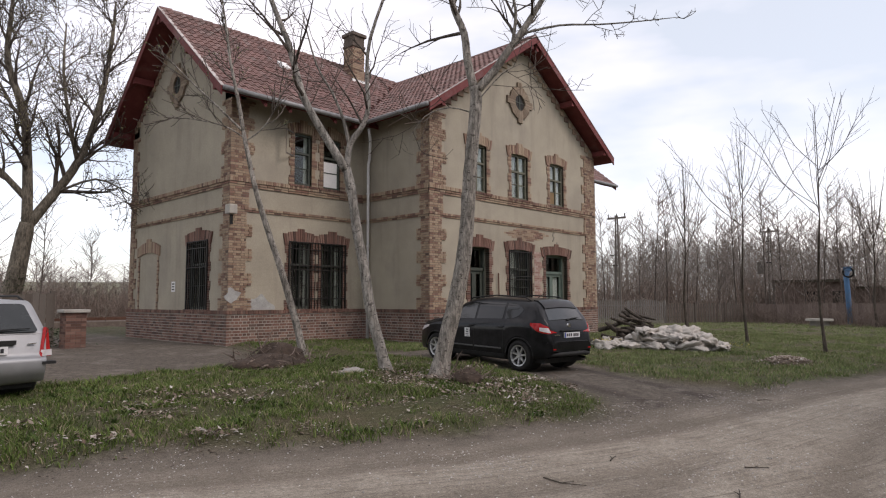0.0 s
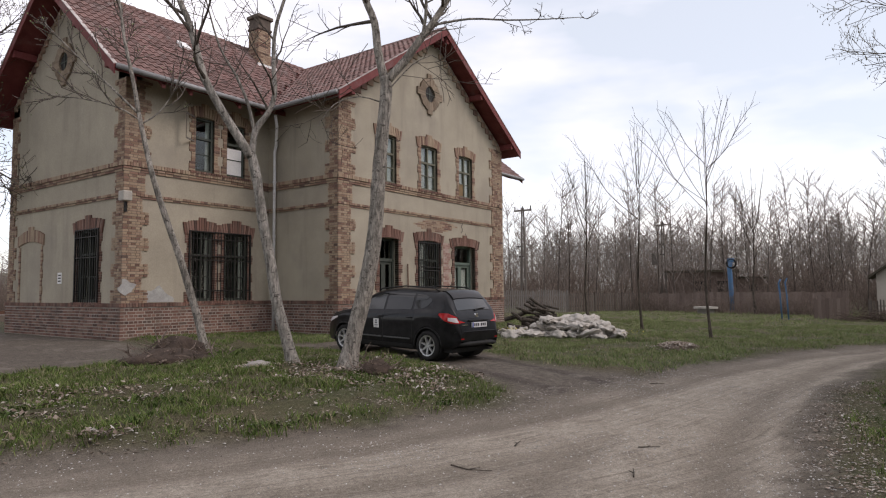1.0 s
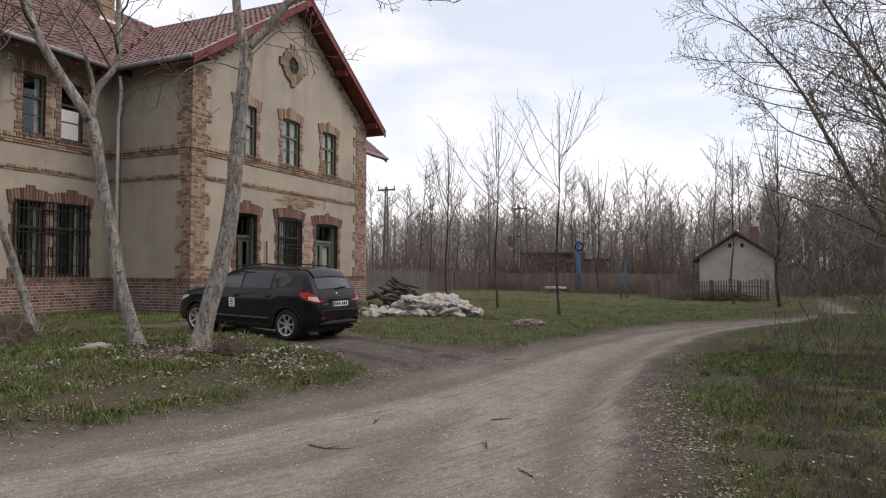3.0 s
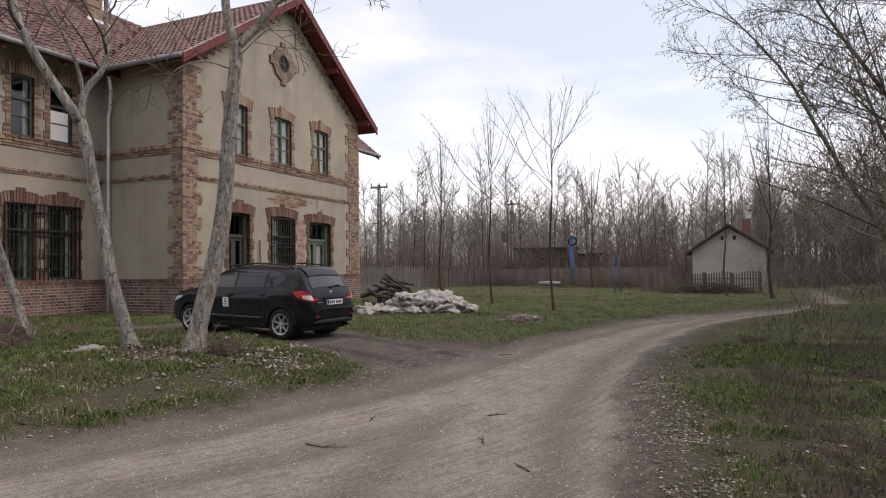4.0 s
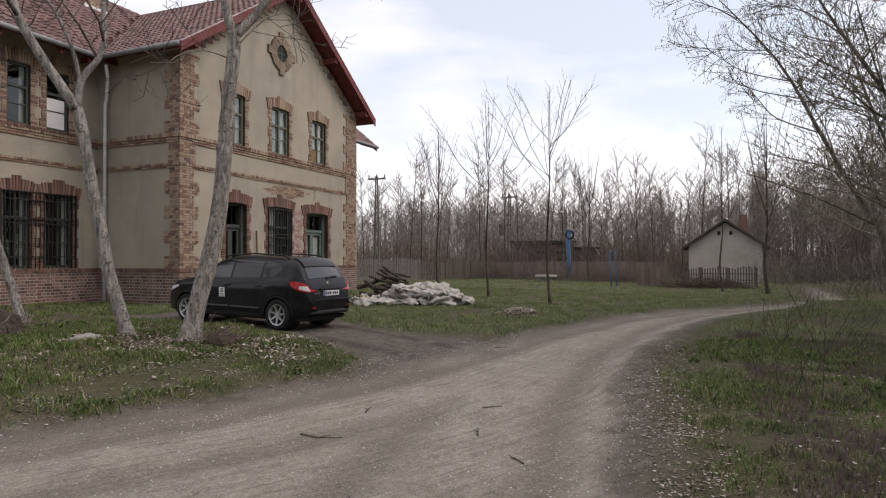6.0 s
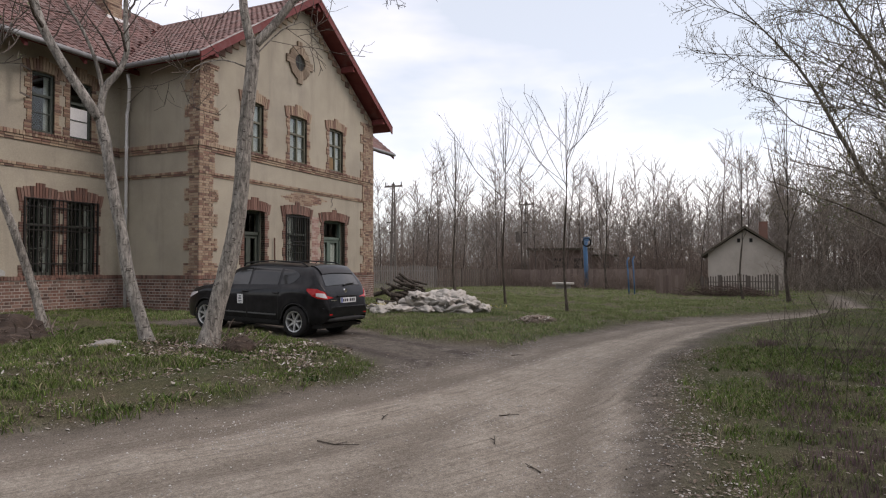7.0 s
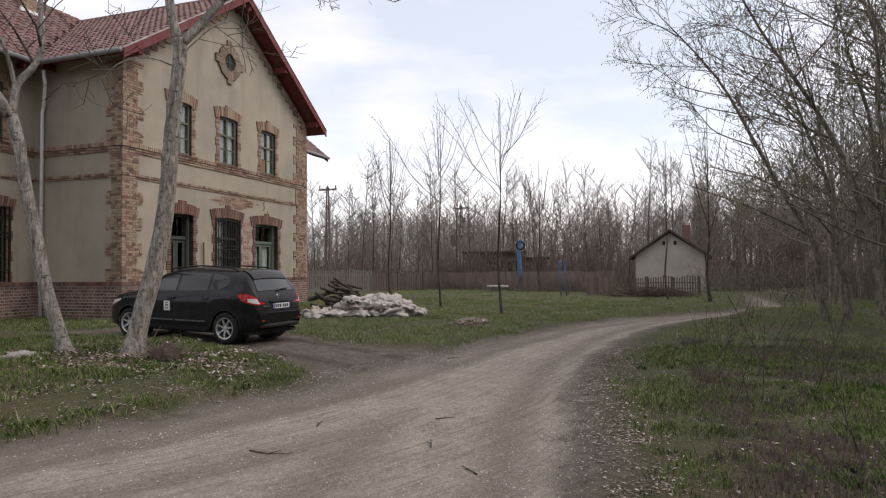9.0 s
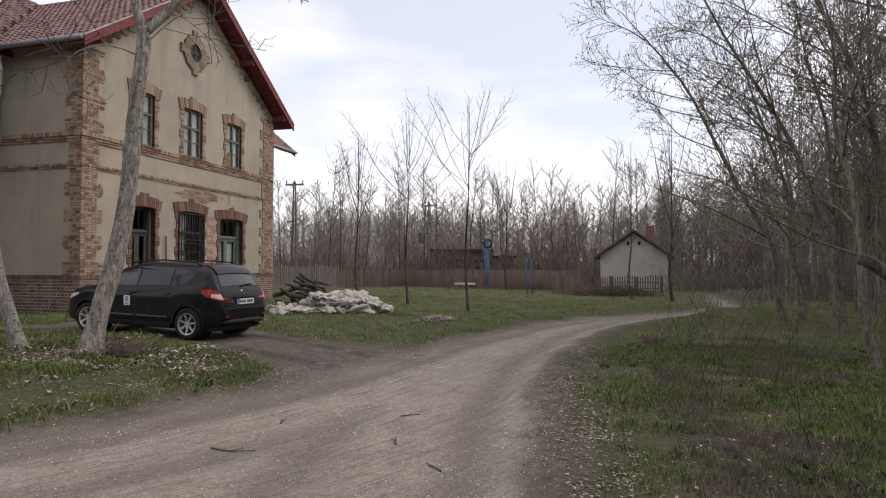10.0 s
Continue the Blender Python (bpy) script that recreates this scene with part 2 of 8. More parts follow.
def array_mesh(name, verts, faces, material, smooth=False):
    """A mesh from numpy arrays; all faces have the same number of corners."""
    me = bpy.data.meshes.new(name)
    n, k = faces.shape
    me.vertices.add(len(verts))
    me.vertices.foreach_set("co", np.asarray(verts, dtype=np.float32).ravel())
    me.loops.add(n * k)
    me.loops.foreach_set("vertex_index", np.asarray(faces, dtype=np.int32).ravel())
    me.polygons.add(n)
    me.polygons.foreach_set("loop_start", np.arange(0, n * k, k, dtype=np.int32))
    me.materials.append(material)
    me.update(calc_edges=True)
    if smooth:
        me.polygons.foreach_set("use_smooth", np.ones(n, dtype=bool))
    return me


def scattered(variants, places):
    """Joins copies of small shapes: variants are (verts, faces) arrays, places (x, y, z, turn, size, height)."""
    vs, fs, count = [], [], 0
    for n, (x, y, z, turn, size, tall) in enumerate(places):
        v, f = variants[n % len(variants)]
        c, s = math.cos(turn) * size, math.sin(turn) * size
        w = np.empty_like(v)
        w[:, 0] = v[:, 0] * c - v[:, 1] * s + x
        w[:, 1] = v[:, 0] * s + v[:, 1] * c + y
        w[:, 2] = v[:, 2] * tall + z
        vs.append(w)
        fs.append(f + count)
        count += len(v)
    return np.concatenate(vs), np.concatenate(fs)

# ---- the station building ----
XA, XB, XC, XE = 9.24, 14.23, 24.15, 29.9      # left end, projection's two corners, right end
YA, YB, YN = 17.5, 14.2, 24.95                # long front, projection's front, back
RIDGE, EAVE = 11.31, 7.57
YR, XR = 21.225, 19.19                        # ridge lines of the main roof and of the projection
EY0, EY1, EX0, EX1 = 16.68, 25.77, 13.6, 24.78
GX0, GX1, GY0 = 8.49, 30.65, 13.58            # outer edges of the roof at the gables
CAP, PLINTH_BASE = 1.28, -0.35
LOW_BELT, TOP_BELT = 4.22, 4.96
THICK = 0.45
rng = random.Random(7)

LEFT, FRONT, FLANK, GABLE = Side("x", XA, -1), Side("y", YA, -1), Side("x", XB, -1), Side("y", YB, -1)
RIGHT, BACK, FLANK_R = Side("x", XE, 1), Side("y", YN, 1), Side("x", XC, 1)

station = thing("station_building", "two-storey beige plaster railway station with brick corners and red roof", "building")

TALL = (18.82, 20.06, 1.30, 3.42)
BIG = [(11.31, 12.07, 1.30, 3.42), (12.50, 13.36, 1.30, 3.42)]
UP_A = [(11.40, 12.06, 5.26, 6.96), (12.52, 13.22, 5.26, 6.96)]
UP_B = [(16.12, 17.02, 5.24, 6.90), (18.42, 19.42, 5.24, 6.90), (20.86, 21.82, 5.24, 6.90)]
DOOR_1, DOOR_2, BARRED = (16.12, 17.12, 0.42, 3.36), (20.50, 21.98, 0.42, 3.30), (18.25, 19.50, 1.30, 3.38)


def walls():
    g = Geo()
    pierced(g, LEFT, YA + THICK, YN - THICK, -0.3, EAVE, THICK, [TALL])
    part("wall", g, PLASTER, station, "beige plaster side wall")
    g = Geo()
    k = (RIDGE - EAVE) / (YR - EY0)
    LEFT.poly(g, [(YA, EAVE), (YN, EAVE), (YN, RIDGE - (YN - YR) * k - 0.2), (YR, RIDGE - 0.2), (YA, RIDGE - (YR - YA) * k - 0.2)], -THICK, 0)
    part("gable_wall", g, PLASTER, station, "beige plaster gable")
    g = Geo()
    pierced(g, FRONT, XA, XB + THICK, -0.3, EAVE + 0.4, THICK, BIG + UP_A)
    part("wall", g, PLASTER, station, "beige plaster long front")
    g = Geo()
    FLANK.box(g, YB + THICK, YA, -THICK, 0, -0.3, EAVE + 0.2)
    part("wall", g, PLASTER, station, "beige plaster flank of the projection")
    g = Geo()
    pierced(g, GABLE, XB, XC, -0.3, EAVE, THICK, UP_B + [DOOR_1, DOOR_2, BARRED])
    part("wall", g, PLASTER, station, "beige plaster street front with worn patches")
    g = Geo()
    k = (RIDGE - EAVE) / (XR - EX0)
    GABLE.poly(g, [(XB, EAVE), (XC, EAVE), (XC, RIDGE - (XC - XR) * k - 0.2), (XR, RIDGE - 0.2), (XB, RIDGE - (XR - XB) * k - 0.2)], -THICK, 0)
    part("gable_wall", g, PLASTER, station, "beige plaster street gable")
    g = Geo()
    FLANK_R.box(g, YB + THICK, YA, -THICK, 0, -0.3, EAVE + 0.2)
    part("wall", g, PLASTER, station)
    g = Geo()
    FRONT.box(g, XC - THICK, XE - THICK, -THICK, 0, -0.3, EAVE + 0.4)
    part("wall", g, PLASTER, station)
    g = Geo()
    BACK.box(g, XA, XE, -THICK, 0, -0.3, EAVE + 0.4)
    part("wall", g, PLASTER, station)
    g = Geo()
    RIGHT.box(g, YA, YN - THICK, -THICK, 0, -0.3, EAVE)
    part("wall", g, PLASTER, station)
    g = Geo()
    k = (RIDGE - EAVE) / (YR - EY0)
    RIGHT.poly(g, [(YA, EAVE), (YN, EAVE), (YN, RIDGE - (YN - YR) * k - 0.2), (YR, RIDGE - 0.2), (YA, RIDGE - (YR - YA) * k - 0.2)], -THICK, 0)
    part("gable_wall", g, PLASTER, station)
    # Added floors and partition close the rooms; their dark colour stands for shade.
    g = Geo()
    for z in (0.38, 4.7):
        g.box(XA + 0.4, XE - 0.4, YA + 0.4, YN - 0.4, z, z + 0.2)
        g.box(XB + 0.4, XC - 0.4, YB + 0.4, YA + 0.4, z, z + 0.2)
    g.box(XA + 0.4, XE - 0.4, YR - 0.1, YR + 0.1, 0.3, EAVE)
    part("inner_floor", g, INSIDE, station, "added floors and partition, coloured dark for unlit rooms")


walls()


def slope_point(u, s, which):
    """A point on a roof slope: u along the eave, s metres in plan from the eave."""
    ka, kb = (RIDGE - EAVE) / (YR - EY0), (RIDGE - EAVE) / (XR - EX0)
    if which == "front":
        return Vector((u, EY0 + s, EAVE + s * ka))
    if which == "back":
        return Vector((u, EY1 - s, EAVE + s * ka))
    if which == "left":
        return Vector((EX0 + s, u, EAVE + s * kb))
    return Vector((EX1 - s, u, EAVE + s * kb))


def tile_mesh(g, o, du, ds, n, w, h):
    """One interlocking roof tile with a wave across it."""
    prof = [(0.0, 0.0), (0.22, 0.008), (0.42, 0.038), (0.62, 0.044), (0.82, 0.016), (1.0, 0.002)]
    vs = []
    for s, rise in ((0.0, 0.034), (1.0, 0.0)):
        for a, b in prof:
            vs.append(tuple(o + du * (a * w) + ds * (s * h) + n * (b + rise)))
    for a, b in prof:
        vs.append(tuple(o + du * (a * w) + n * (b - 0.012)))
    m = len(prof)
    fs = [(i, i + 1, m + i + 1, m + i) for i in range(m - 1)] + [(2 * m + i, 2 * m + i + 1, i + 1, i) for i in range(m - 1)]
    g.add(vs, fs)


def roof():
    ka, kb = (RIDGE - EAVE) / (YR - EY0), (RIDGE - EAVE) / (XR - EX0)
    rf = part("roof", Geo(), DARK_WOOD, station, "red concrete tile roof with a cross gable")
    # deck below the tiles
    g = Geo()
    t = 0.14
    for y0, y1 in ((EY0, YR), (EY1, YR)):
        g.hexa([(GX0, y0, EAVE - t), (GX1, y0, EAVE - t), (GX1, y1, RIDGE - t), (GX0, y1, RIDGE - t), (GX0, y0, EAVE), (GX1, y0, EAVE), (GX1, y1, RIDGE), (GX0, y1, RIDGE)])
    for x0, x1 in ((EX0, XR), (EX1, XR)):
        g.hexa([(x0, GY0, EAVE - t), (x0, YR, EAVE - t), (x1, YR, RIDGE - t), (x1, GY0, RIDGE - t), (x0, GY0, EAVE), (x0, YR, EAVE), (x1, YR, RIDGE), (x1, GY0, RIDGE)])
    part("roof_deck", g, RED_WOOD, rf, "dark red boarded underside")
    # tiles
    w, h = 0.225, 0.31
    singles = 0
    joined = Geo()
    for which, k, u0, u1, run in (("front", ka, GX0, GX1, YR - EY0), ("left", kb, GY0, YR, XR - EX0), ("back", ka, GX0, GX1, YR - EY0), ("right", kb, GY0, YR, XR - EX0)):
        a, b = slope_point(0, 0, which), slope_point(0, 1, which)
        ds = (b - a).normalized()
        du = Vector((1, 0, 0)) if which in ("front", "back") else Vector((0, 1, 0))
        nrm = du.cross(ds)
        nrm = nrm if nrm.z > 0 else -nrm
        length = run * math.sqrt(1 + k * k)
        rows = int(length / h)
        for r in range(rows + 1):
            hh = min(h, length - r * h)
            if hh < 0.05:
                continue
            n = int((u1 - u0) / w)
            for c in range(n + 1):
                ww = min(w, u1 - u0 - c * w)
                if ww < 0.08:
                    continue
                s = r * h / math.sqrt(1 + k * k)
                o = slope_point(u0 + c * w, s, which)
                q = o + du * ww / 2
                if which in ("front", "back"):
                    if EX0 < q.x < EX1 and (which == "front"):
                        zb = EAVE + min(q.x - EX0, EX1 - q.x) * kb
                        if zb > q.z + 0.02:
                            continue
                elif EAVE + (q.y - EY0) * ka > q.z + 0.12 and q.y > EY0:
                    continue
                jit = rng.uniform(-0.006, 0.006)
                if which == "front" and q.x < 15.0 and r < 14 and singles < 300:
                    g = Geo()
                    tile_mesh(g, o + nrm * (0.01 + jit), du, ds, nrm, ww, hh + 0.03)
                    part("roof_tile", g, TILE_ONE, rf)
                    singles += 1
                else:
                    tile_mesh(joined, o + nrm * (0.01 + jit), du, ds, nrm, ww, hh + 0.03)
    part("roof_tile_field", joined, TILE, rf, kind="stuff")
    # ridge caps
    g = Geo()
    x = GX0
    while x < GX1:
        g.tube([(x, YR, RIDGE - 0.02), (min(x + 0.4, GX1), YR, RIDGE + 0.0)], [0.11, 0.125], 8)
        x += 0.36
    y = GY0
    while y < YR:
        g.tube([(XR, y, RIDGE - 0.02), (XR, y + 0.4, RIDGE)], [0.125, 0.11], 8)
        y += 0.36
    part("ridge_cap", g, TILE, rf, "rounded ridge tiles")
    # barge boards on both near gables and the right one
    for side, eu0, eu1, um in ((Side("x", GX0, -1), EY0, EY1, YR), (Side("y", GY0, -1), EX0, EX1, XR), (Side("x", GX1, 1), EY0, EY1, YR)):
        for e0 in (eu0, eu1):
            g = Geo()
            side.poly(g, [(e0, EAVE - 0.24), (um, RIDGE - 0.24), (um, RIDGE + 0.03), (e0, EAVE + 0.03)], 0.0, 0.045)
            part("barge_board", g, RED_WOOD, rf, "red painted barge board")
            g = Geo()
            side.poly(g, [(e0, EAVE + 0.03), (um, RIDGE + 0.03), (um, RIDGE + 0.055), (e0, EAVE + 0.055)], -0.06, 0.06)
            part("verge_flashing", g, VERGE, rf, "pale mortar verge strip")
            for fr in (0.12, 0.55, 0.97):
                g = Geo()
                u, z = e0 + (um - e0) * fr, EAVE + (RIDGE - EAVE) * fr - 0.16
                side.box(g, u - 0.08, u + 0.08, -0.7, -0.02, z - 0.22, z)
                part("purlin_end", g, RED_WOOD, rf, "dark red purlin end")
    # gutters
    for a, b in (((GX0, EY0 - 0.07, EAVE - 0.03), (EX0 + 0.1, EY0 - 0.07, EAVE - 0.06)), ((EX0 - 0.07, EY0, EAVE - 0.06), (EX0 - 0.07, GY0, EAVE - 0.03)), ((EX1, EY0 - 0.07, EAVE - 0.06), (GX1, EY0 - 0.07, EAVE - 0.03))):
        g = Geo()
        g.tube([a, b], [0.075, 0.075], 10)
        part("gutter", g, GUTTER, rf, "grey zinc gutter", smooth=True)
    # rafters' tails under the front eaves
    x = GX0 + 0.5
    while x < EX0:
        g = Geo()
        g.hexa([(x, EY0 + 0.05, EAVE - 0.26), (x + 0.1, EY0 + 0.05, EAVE - 0.26), (x + 0.1, YA, EAVE + 0.46), (x, YA, EAVE + 0.46),
                (x, EY0 + 0.05, EAVE - 0.14), (x + 0.1, EY0 + 0.05, EAVE - 0.14), (x + 0.1, YA, EAVE + 0.58), (x, YA, EAVE + 0.58)])
        part("rafter_tail", g, RED_WOOD, rf)
        x += 0.85


roof()


# ---- brick dressings of the facades ----
COURSE = 0.074
PLINTH_COURSE = 0.089


def course(g, side, u0, u1, z, d0, d1, length=0.235, shift=0.0, height=COURSE - 0.012, joint=0.011):
    u = u0 - shift * length
    while u < u1 - 0.02:
        a, b = max(u, u0), min(u + length - joint, u1)
        if b - a > 0.03:
            j = rng.uniform(-0.005, 0.005)
            side.box(g, a, b, d0, d1 + j, z, z + height)
        u += length


def brick_field(g, side, u0, u1, z0, z1, d0, d1):
    n = max(1, round((z1 - z0) / PLINTH_COURSE))
    h = (z1 - z0) / n
    for i in range(n):
        course(g, side, u0, u1, z0 + i * h, d0, d1, length=0.262 if i % 2 else 0.131, shift=0.25 * (i % 2), height=h - 0.021, joint=0.022)


def quoin(side, corner, into, z0, z1, wide=0.58, narrow=0.44, d=0.035, backing=True):
    """Toothed brick corner: runs from the corner along the wall."""
    g, m = Geo(), Geo()
    n = round((z1 - z0) / COURSE)
    h = (z1 - z0) / n
    for i in range(n):
        w = (wide if (i // 5) % 2 == 0 else narrow) + rng.uniform(-0.015, 0.02)
        a, b = sorted((corner - (into * d if side in (FRONT, GABLE) else 0), corner + into * w))
        course(g, side, a, b, z0 + i * h, -0.02, d, length=0.24 if i % 2 else 0.125, shift=0.3 * (i % 2), height=h - 0.012)
    a, b = sorted((corner, corner + into * (narrow - 0.03)))
    side.box(m, a, b, -0.02, d - 0.012, z0, z1)
    q = part("brick_quoin", g, BRICK_YELLOW, station, "toothed yellow brick corner")
    part("mortar_bed", m, MORTAR, q)


def belt(side, u0, u1, z, rows, d=0.06):
    """A projecting belt: a soldier row over thin courses."""
    g = Geo()
    for (dz, hh, dd, ln) in rows:
        course(g, side, u0, u1, z + dz, -0.02, dd, length=ln, height=hh)
    b = part("brick_belt", g, BRICK_YELLOW, station, "projecting brick belt course")
    m = Geo()
    top = max(dz + hh for dz, hh, dd, ln in rows)
    side.box(m, u0, u1, -0.02, min(dd for _, _, dd, _ in rows) - 0.012, z, z + top)
    part("mortar_bed", m, MORTAR, b)


TOP_ROWS = [(0.0, 0.06, 0.035, 0.25), (0.072, 0.06, 0.055, 0.25), (0.145, 0.115, 0.085, 0.085)]
LOW_ROWS = [(0.0, 0.05, 0.03, 0.25), (0.062, 0.07, 0.055, 0.12)]
for side, u0, u1 in ((LEFT, YA, YN), (FRONT, XA, XB), (FLANK, YB, YA), (GABLE, XB, XC)):
    belt(side, u0 - (0.06 if side in (FRONT, GABLE) else 0), u1, TOP_BELT, TOP_ROWS)
    belt(side, u0 - (0.04 if side in (FRONT, GABLE) else 0), u1, LOW_BELT, LOW_ROWS)
for side, c, into in ((LEFT, YA, 1), (FRONT, XA, 1), (LEFT, YN, -1), (FLANK, YB, 1), (GABLE, XB, 1), (GABLE, XC, -1)):
    wd, nw = (0.73, 0.52) if side in (FRONT, GABLE) else (0.56, 0.36)
    if c == XC:
        wd, nw = 0.98, 0.76
    quoin(side, c, into, CAP, LOW_BELT, wd, nw)
    quoin(side, c, into, LOW_BELT + 0.14, TOP_BELT, wide=nw + 0.08, narrow=nw + 0.06)
    quoin(side, c, into, TOP_BELT + 0.26, EAVE + 0.05, wd, nw)


def single_bricks(parent, side, u0, u1):
    """The plinth's bricks next to the corner, one by one."""
    n = round((CAP - 0.13 - PLINTH_BASE) / PLINTH_COURSE)
    h = (CAP - 0.13 - PLINTH_BASE) / n
    for i in range(n):
        ln = 0.262 if i % 2 else 0.131
        u = u0 - 0.25 * (i % 2) * ln
        while u < u1 - 0.02:
            a, b = max(u, u0), min(u + ln - 0.022, u1 - 0.004)
            if b - a > 0.03:
                g = Geo()
                side.box(g, a, b, -0.02, 0.08 + rng.uniform(-0.005, 0.005), PLINTH_BASE + i * h, PLINTH_BASE + i * h + h - 0.021)
                part("brick", g, BRICK_RED_ONE, parent)
            u += ln


def plinth():
    for side, u0, u1 in ((LEFT, YA - 0.08, YN), (FRONT, XA - 0.08, XB), (FLANK, YB - 0.08, YA), (GABLE, XB - 0.08, DOOR_1[0] - 0.25), (GABLE, DOOR_1[1] + 0.25, DOOR_2[0] - 0.25), (GABLE, DOOR_2[1] + 0.25, XC)):
        m = Geo()
        side.box(m, u0 + 0.01, u1, -0.1, 0.073, PLINTH_BASE, CAP - 0.11)
        pl = part("plinth", m, PALE_MORTAR, station, "red brick plinth")
        if side is FRONT:
            single_bricks(pl, side, u0, u0 + 3.1)
        g = Geo()
        brick_field(g, side, u0 + (3.1 if side is FRONT else 0), u1, PLINTH_BASE, CAP - 0.13, -0.02, 0.08)
        part("brick_field", g, BRICK_RED, pl, kind="stuff")
        g = Geo()
        course(g, side, u0, u1, CAP - 0.115, -0.02, 0.105, length=0.085, height=0.11)
        part("plinth_cap", g, BRICK_RED, pl, "soldier course capping the plinth")


plinth()


def surround(side, hole, sill=True, label="brick window surround", red=False, lintel=True):
    """Toothed jambs and a slightly arched head of upright bricks with a raised key."""
    u0, u1, z0, z1 = hole
    g = Geo()
    n = round((z1 - z0) / COURSE)
    h = (z1 - z0) / n
    for i in range(n):
        w = (0.2 if (i // 4) % 2 == 0 else 0.13) + rng.uniform(-0.008, 0.008)
        course(g, side, u0 - w, u0, z0 + i * h, -0.15, 0.03, height=h - 0.012, length=0.4)
        course(g, side, u1, u1 + w, z0 + i * h, -0.15, 0.03, height=h - 0.012, length=0.4)
    if lintel:
        a, b, mid = u0 - 0.22, u1 + 0.22, (u0 + u1) / 2
        k = max(3, round((b - a) / 0.082))
        step = (b - a) / k
        for i in range(k):
            c = a + (i + 0.5) * step
            f = 1 - ((c - mid) / ((b - a) / 2)) ** 2
            lo, hi = z1 - 0.07 + 0.07 * f * 1.2, z1 + 0.25 + 0.09 * f
            if abs(c - mid) < 0.14:
                hi += 0.09
            if i < 2 or i >= k - 2:
                lo, hi = z1 - 0.10, z1 + 0.25
            lean = (c - mid) * 0.12
            ring = [(c - step / 2 + 0.005, lo), (c + step / 2 - 0.005, lo), (c + step / 2 - 0.005 + lean, hi), (c - step / 2 + 0.005 + lean, hi)]
            side.poly(g, ring, -0.15, 0.045 + rng.uniform(-0.004, 0.004))
    s = part("brick_surround", g, BRICK_RED if red else BRICK_YELLOW, station, label)
    if sill:
        m = Geo()
        course(m, side, u0 - 0.2, u1 + 0.2, z0 - 0.075, -0.1, 0.11, length=0.09, height=0.07)
        part("sill", m, BRICK_RED, s, "brick sill")


for hl in UP_B:
    surround(GABLE, hl, red=False)
surround(GABLE, BARRED, red=True)
surround(GABLE, DOOR_1, sill=False, red=True, label="red brick door surround")
surround(GABLE, DOOR_2, sill=False, red=True, label="red brick door surround")
surround(LEFT, TALL, red=True)
for hl in UP_A:
    surround(FRONT, hl)
for hl in BIG:
    surround(FRONT, hl, red=True)


def window(side, hole, label, rows=(0.62,), cols=2, fill=None, deep=0.06, material=None, blind=0.0):
    """Casement window with a cross rail, mullion, panes and what hangs behind them."""
    material = material or FRAME
    u0, u1, z0, z1 = hole
    w = part("window", Geo(), material, station, label)
    g = Geo()
    for a, b, c, d in ((u0, u0 + 0.07, z0, z1), (u1 - 0.07, u1, z0, z1), (u0 + 0.07, u1 - 0.07, z1 - 0.07, z1), (u0 + 0.07, u1 - 0.07, z0, z0 + 0.08)):
        side.box(g, a, b, -deep - 0.09, -deep, c, d)
    part("window_frame", g, material, w)
    g = Geo()
    zs = [z0 + 0.08] + [z0 + (z1 - z0) * r for r in rows] + [z1 - 0.07]
    us = [u0 + 0.07 + (u1 - u0 - 0.14) * i / cols for i in range(cols + 1)]
    for z in zs[1:-1]:
        g = Geo()
        side.box(g, u0 + 0.07, u1 - 0.07, -deep - 0.08, -deep + 0.012, z - 0.035, z + 0.035)
        part("cross_rail", g, material, w)
    for u in us[1:-1]:
        g = Geo()
        side.box(g, u - 0.035, u + 0.035, -deep - 0.08, -deep + 0.008, zs[0], zs[-1])
        part("mullion", g, material, w)
    for a, b in zip(us, us[1:]):
        mid = (zs[0] + zs[1]) / 2
        g = Geo()
        side.box(g, a, b, -deep - 0.06, -deep - 0.01, mid - 0.015, mid + 0.015)
        part("glazing_bar", g, material, w)
    for a, b in zip(us, us[1:]):
        for c, d in zip(zs, zs[1:]):
            g = Geo()
            side.box(g, a + 0.02, b - 0.02, -deep - 0.05, -deep - 0.045, c + 0.02, d - 0.02)
            p = part("pane", g, GLASS, w)
            p.visible_shadow = False
    if fill:
        for a, b in fill:
            g = Geo()
            n = 14
            ua, ub = u0 + (u1 - u0) * a, u0 + (u1 - u0) * b
            for i in range(n):
                p0, p1 = ua + (ub - ua) * i / n, ua + (ub - ua) * (i + 1) / n
                dd = -deep - 0.12 - 0.03 * (i % 2)
                de = -deep - 0.12 - 0.03 * ((i + 1) % 2)
                g.add([side.at(p0, dd, z0), side.at(p1, de, z0), side.at(p1, de, z1), side.at(p0, dd, z1)], [(0, 1, 2, 3)])
            part("curtain", g, CURTAIN, w, "pale hanging curtain")
    if blind:
        g = Geo()
        side.box(g, u0 + 0.07, u1 - 0.07, -deep - 0.042, -deep - 0.026, z0 + 0.08, z0 + (z1 - z0) * blind)
        part("blind", g, WHITE, w, "white panel behind the panes")
    return w


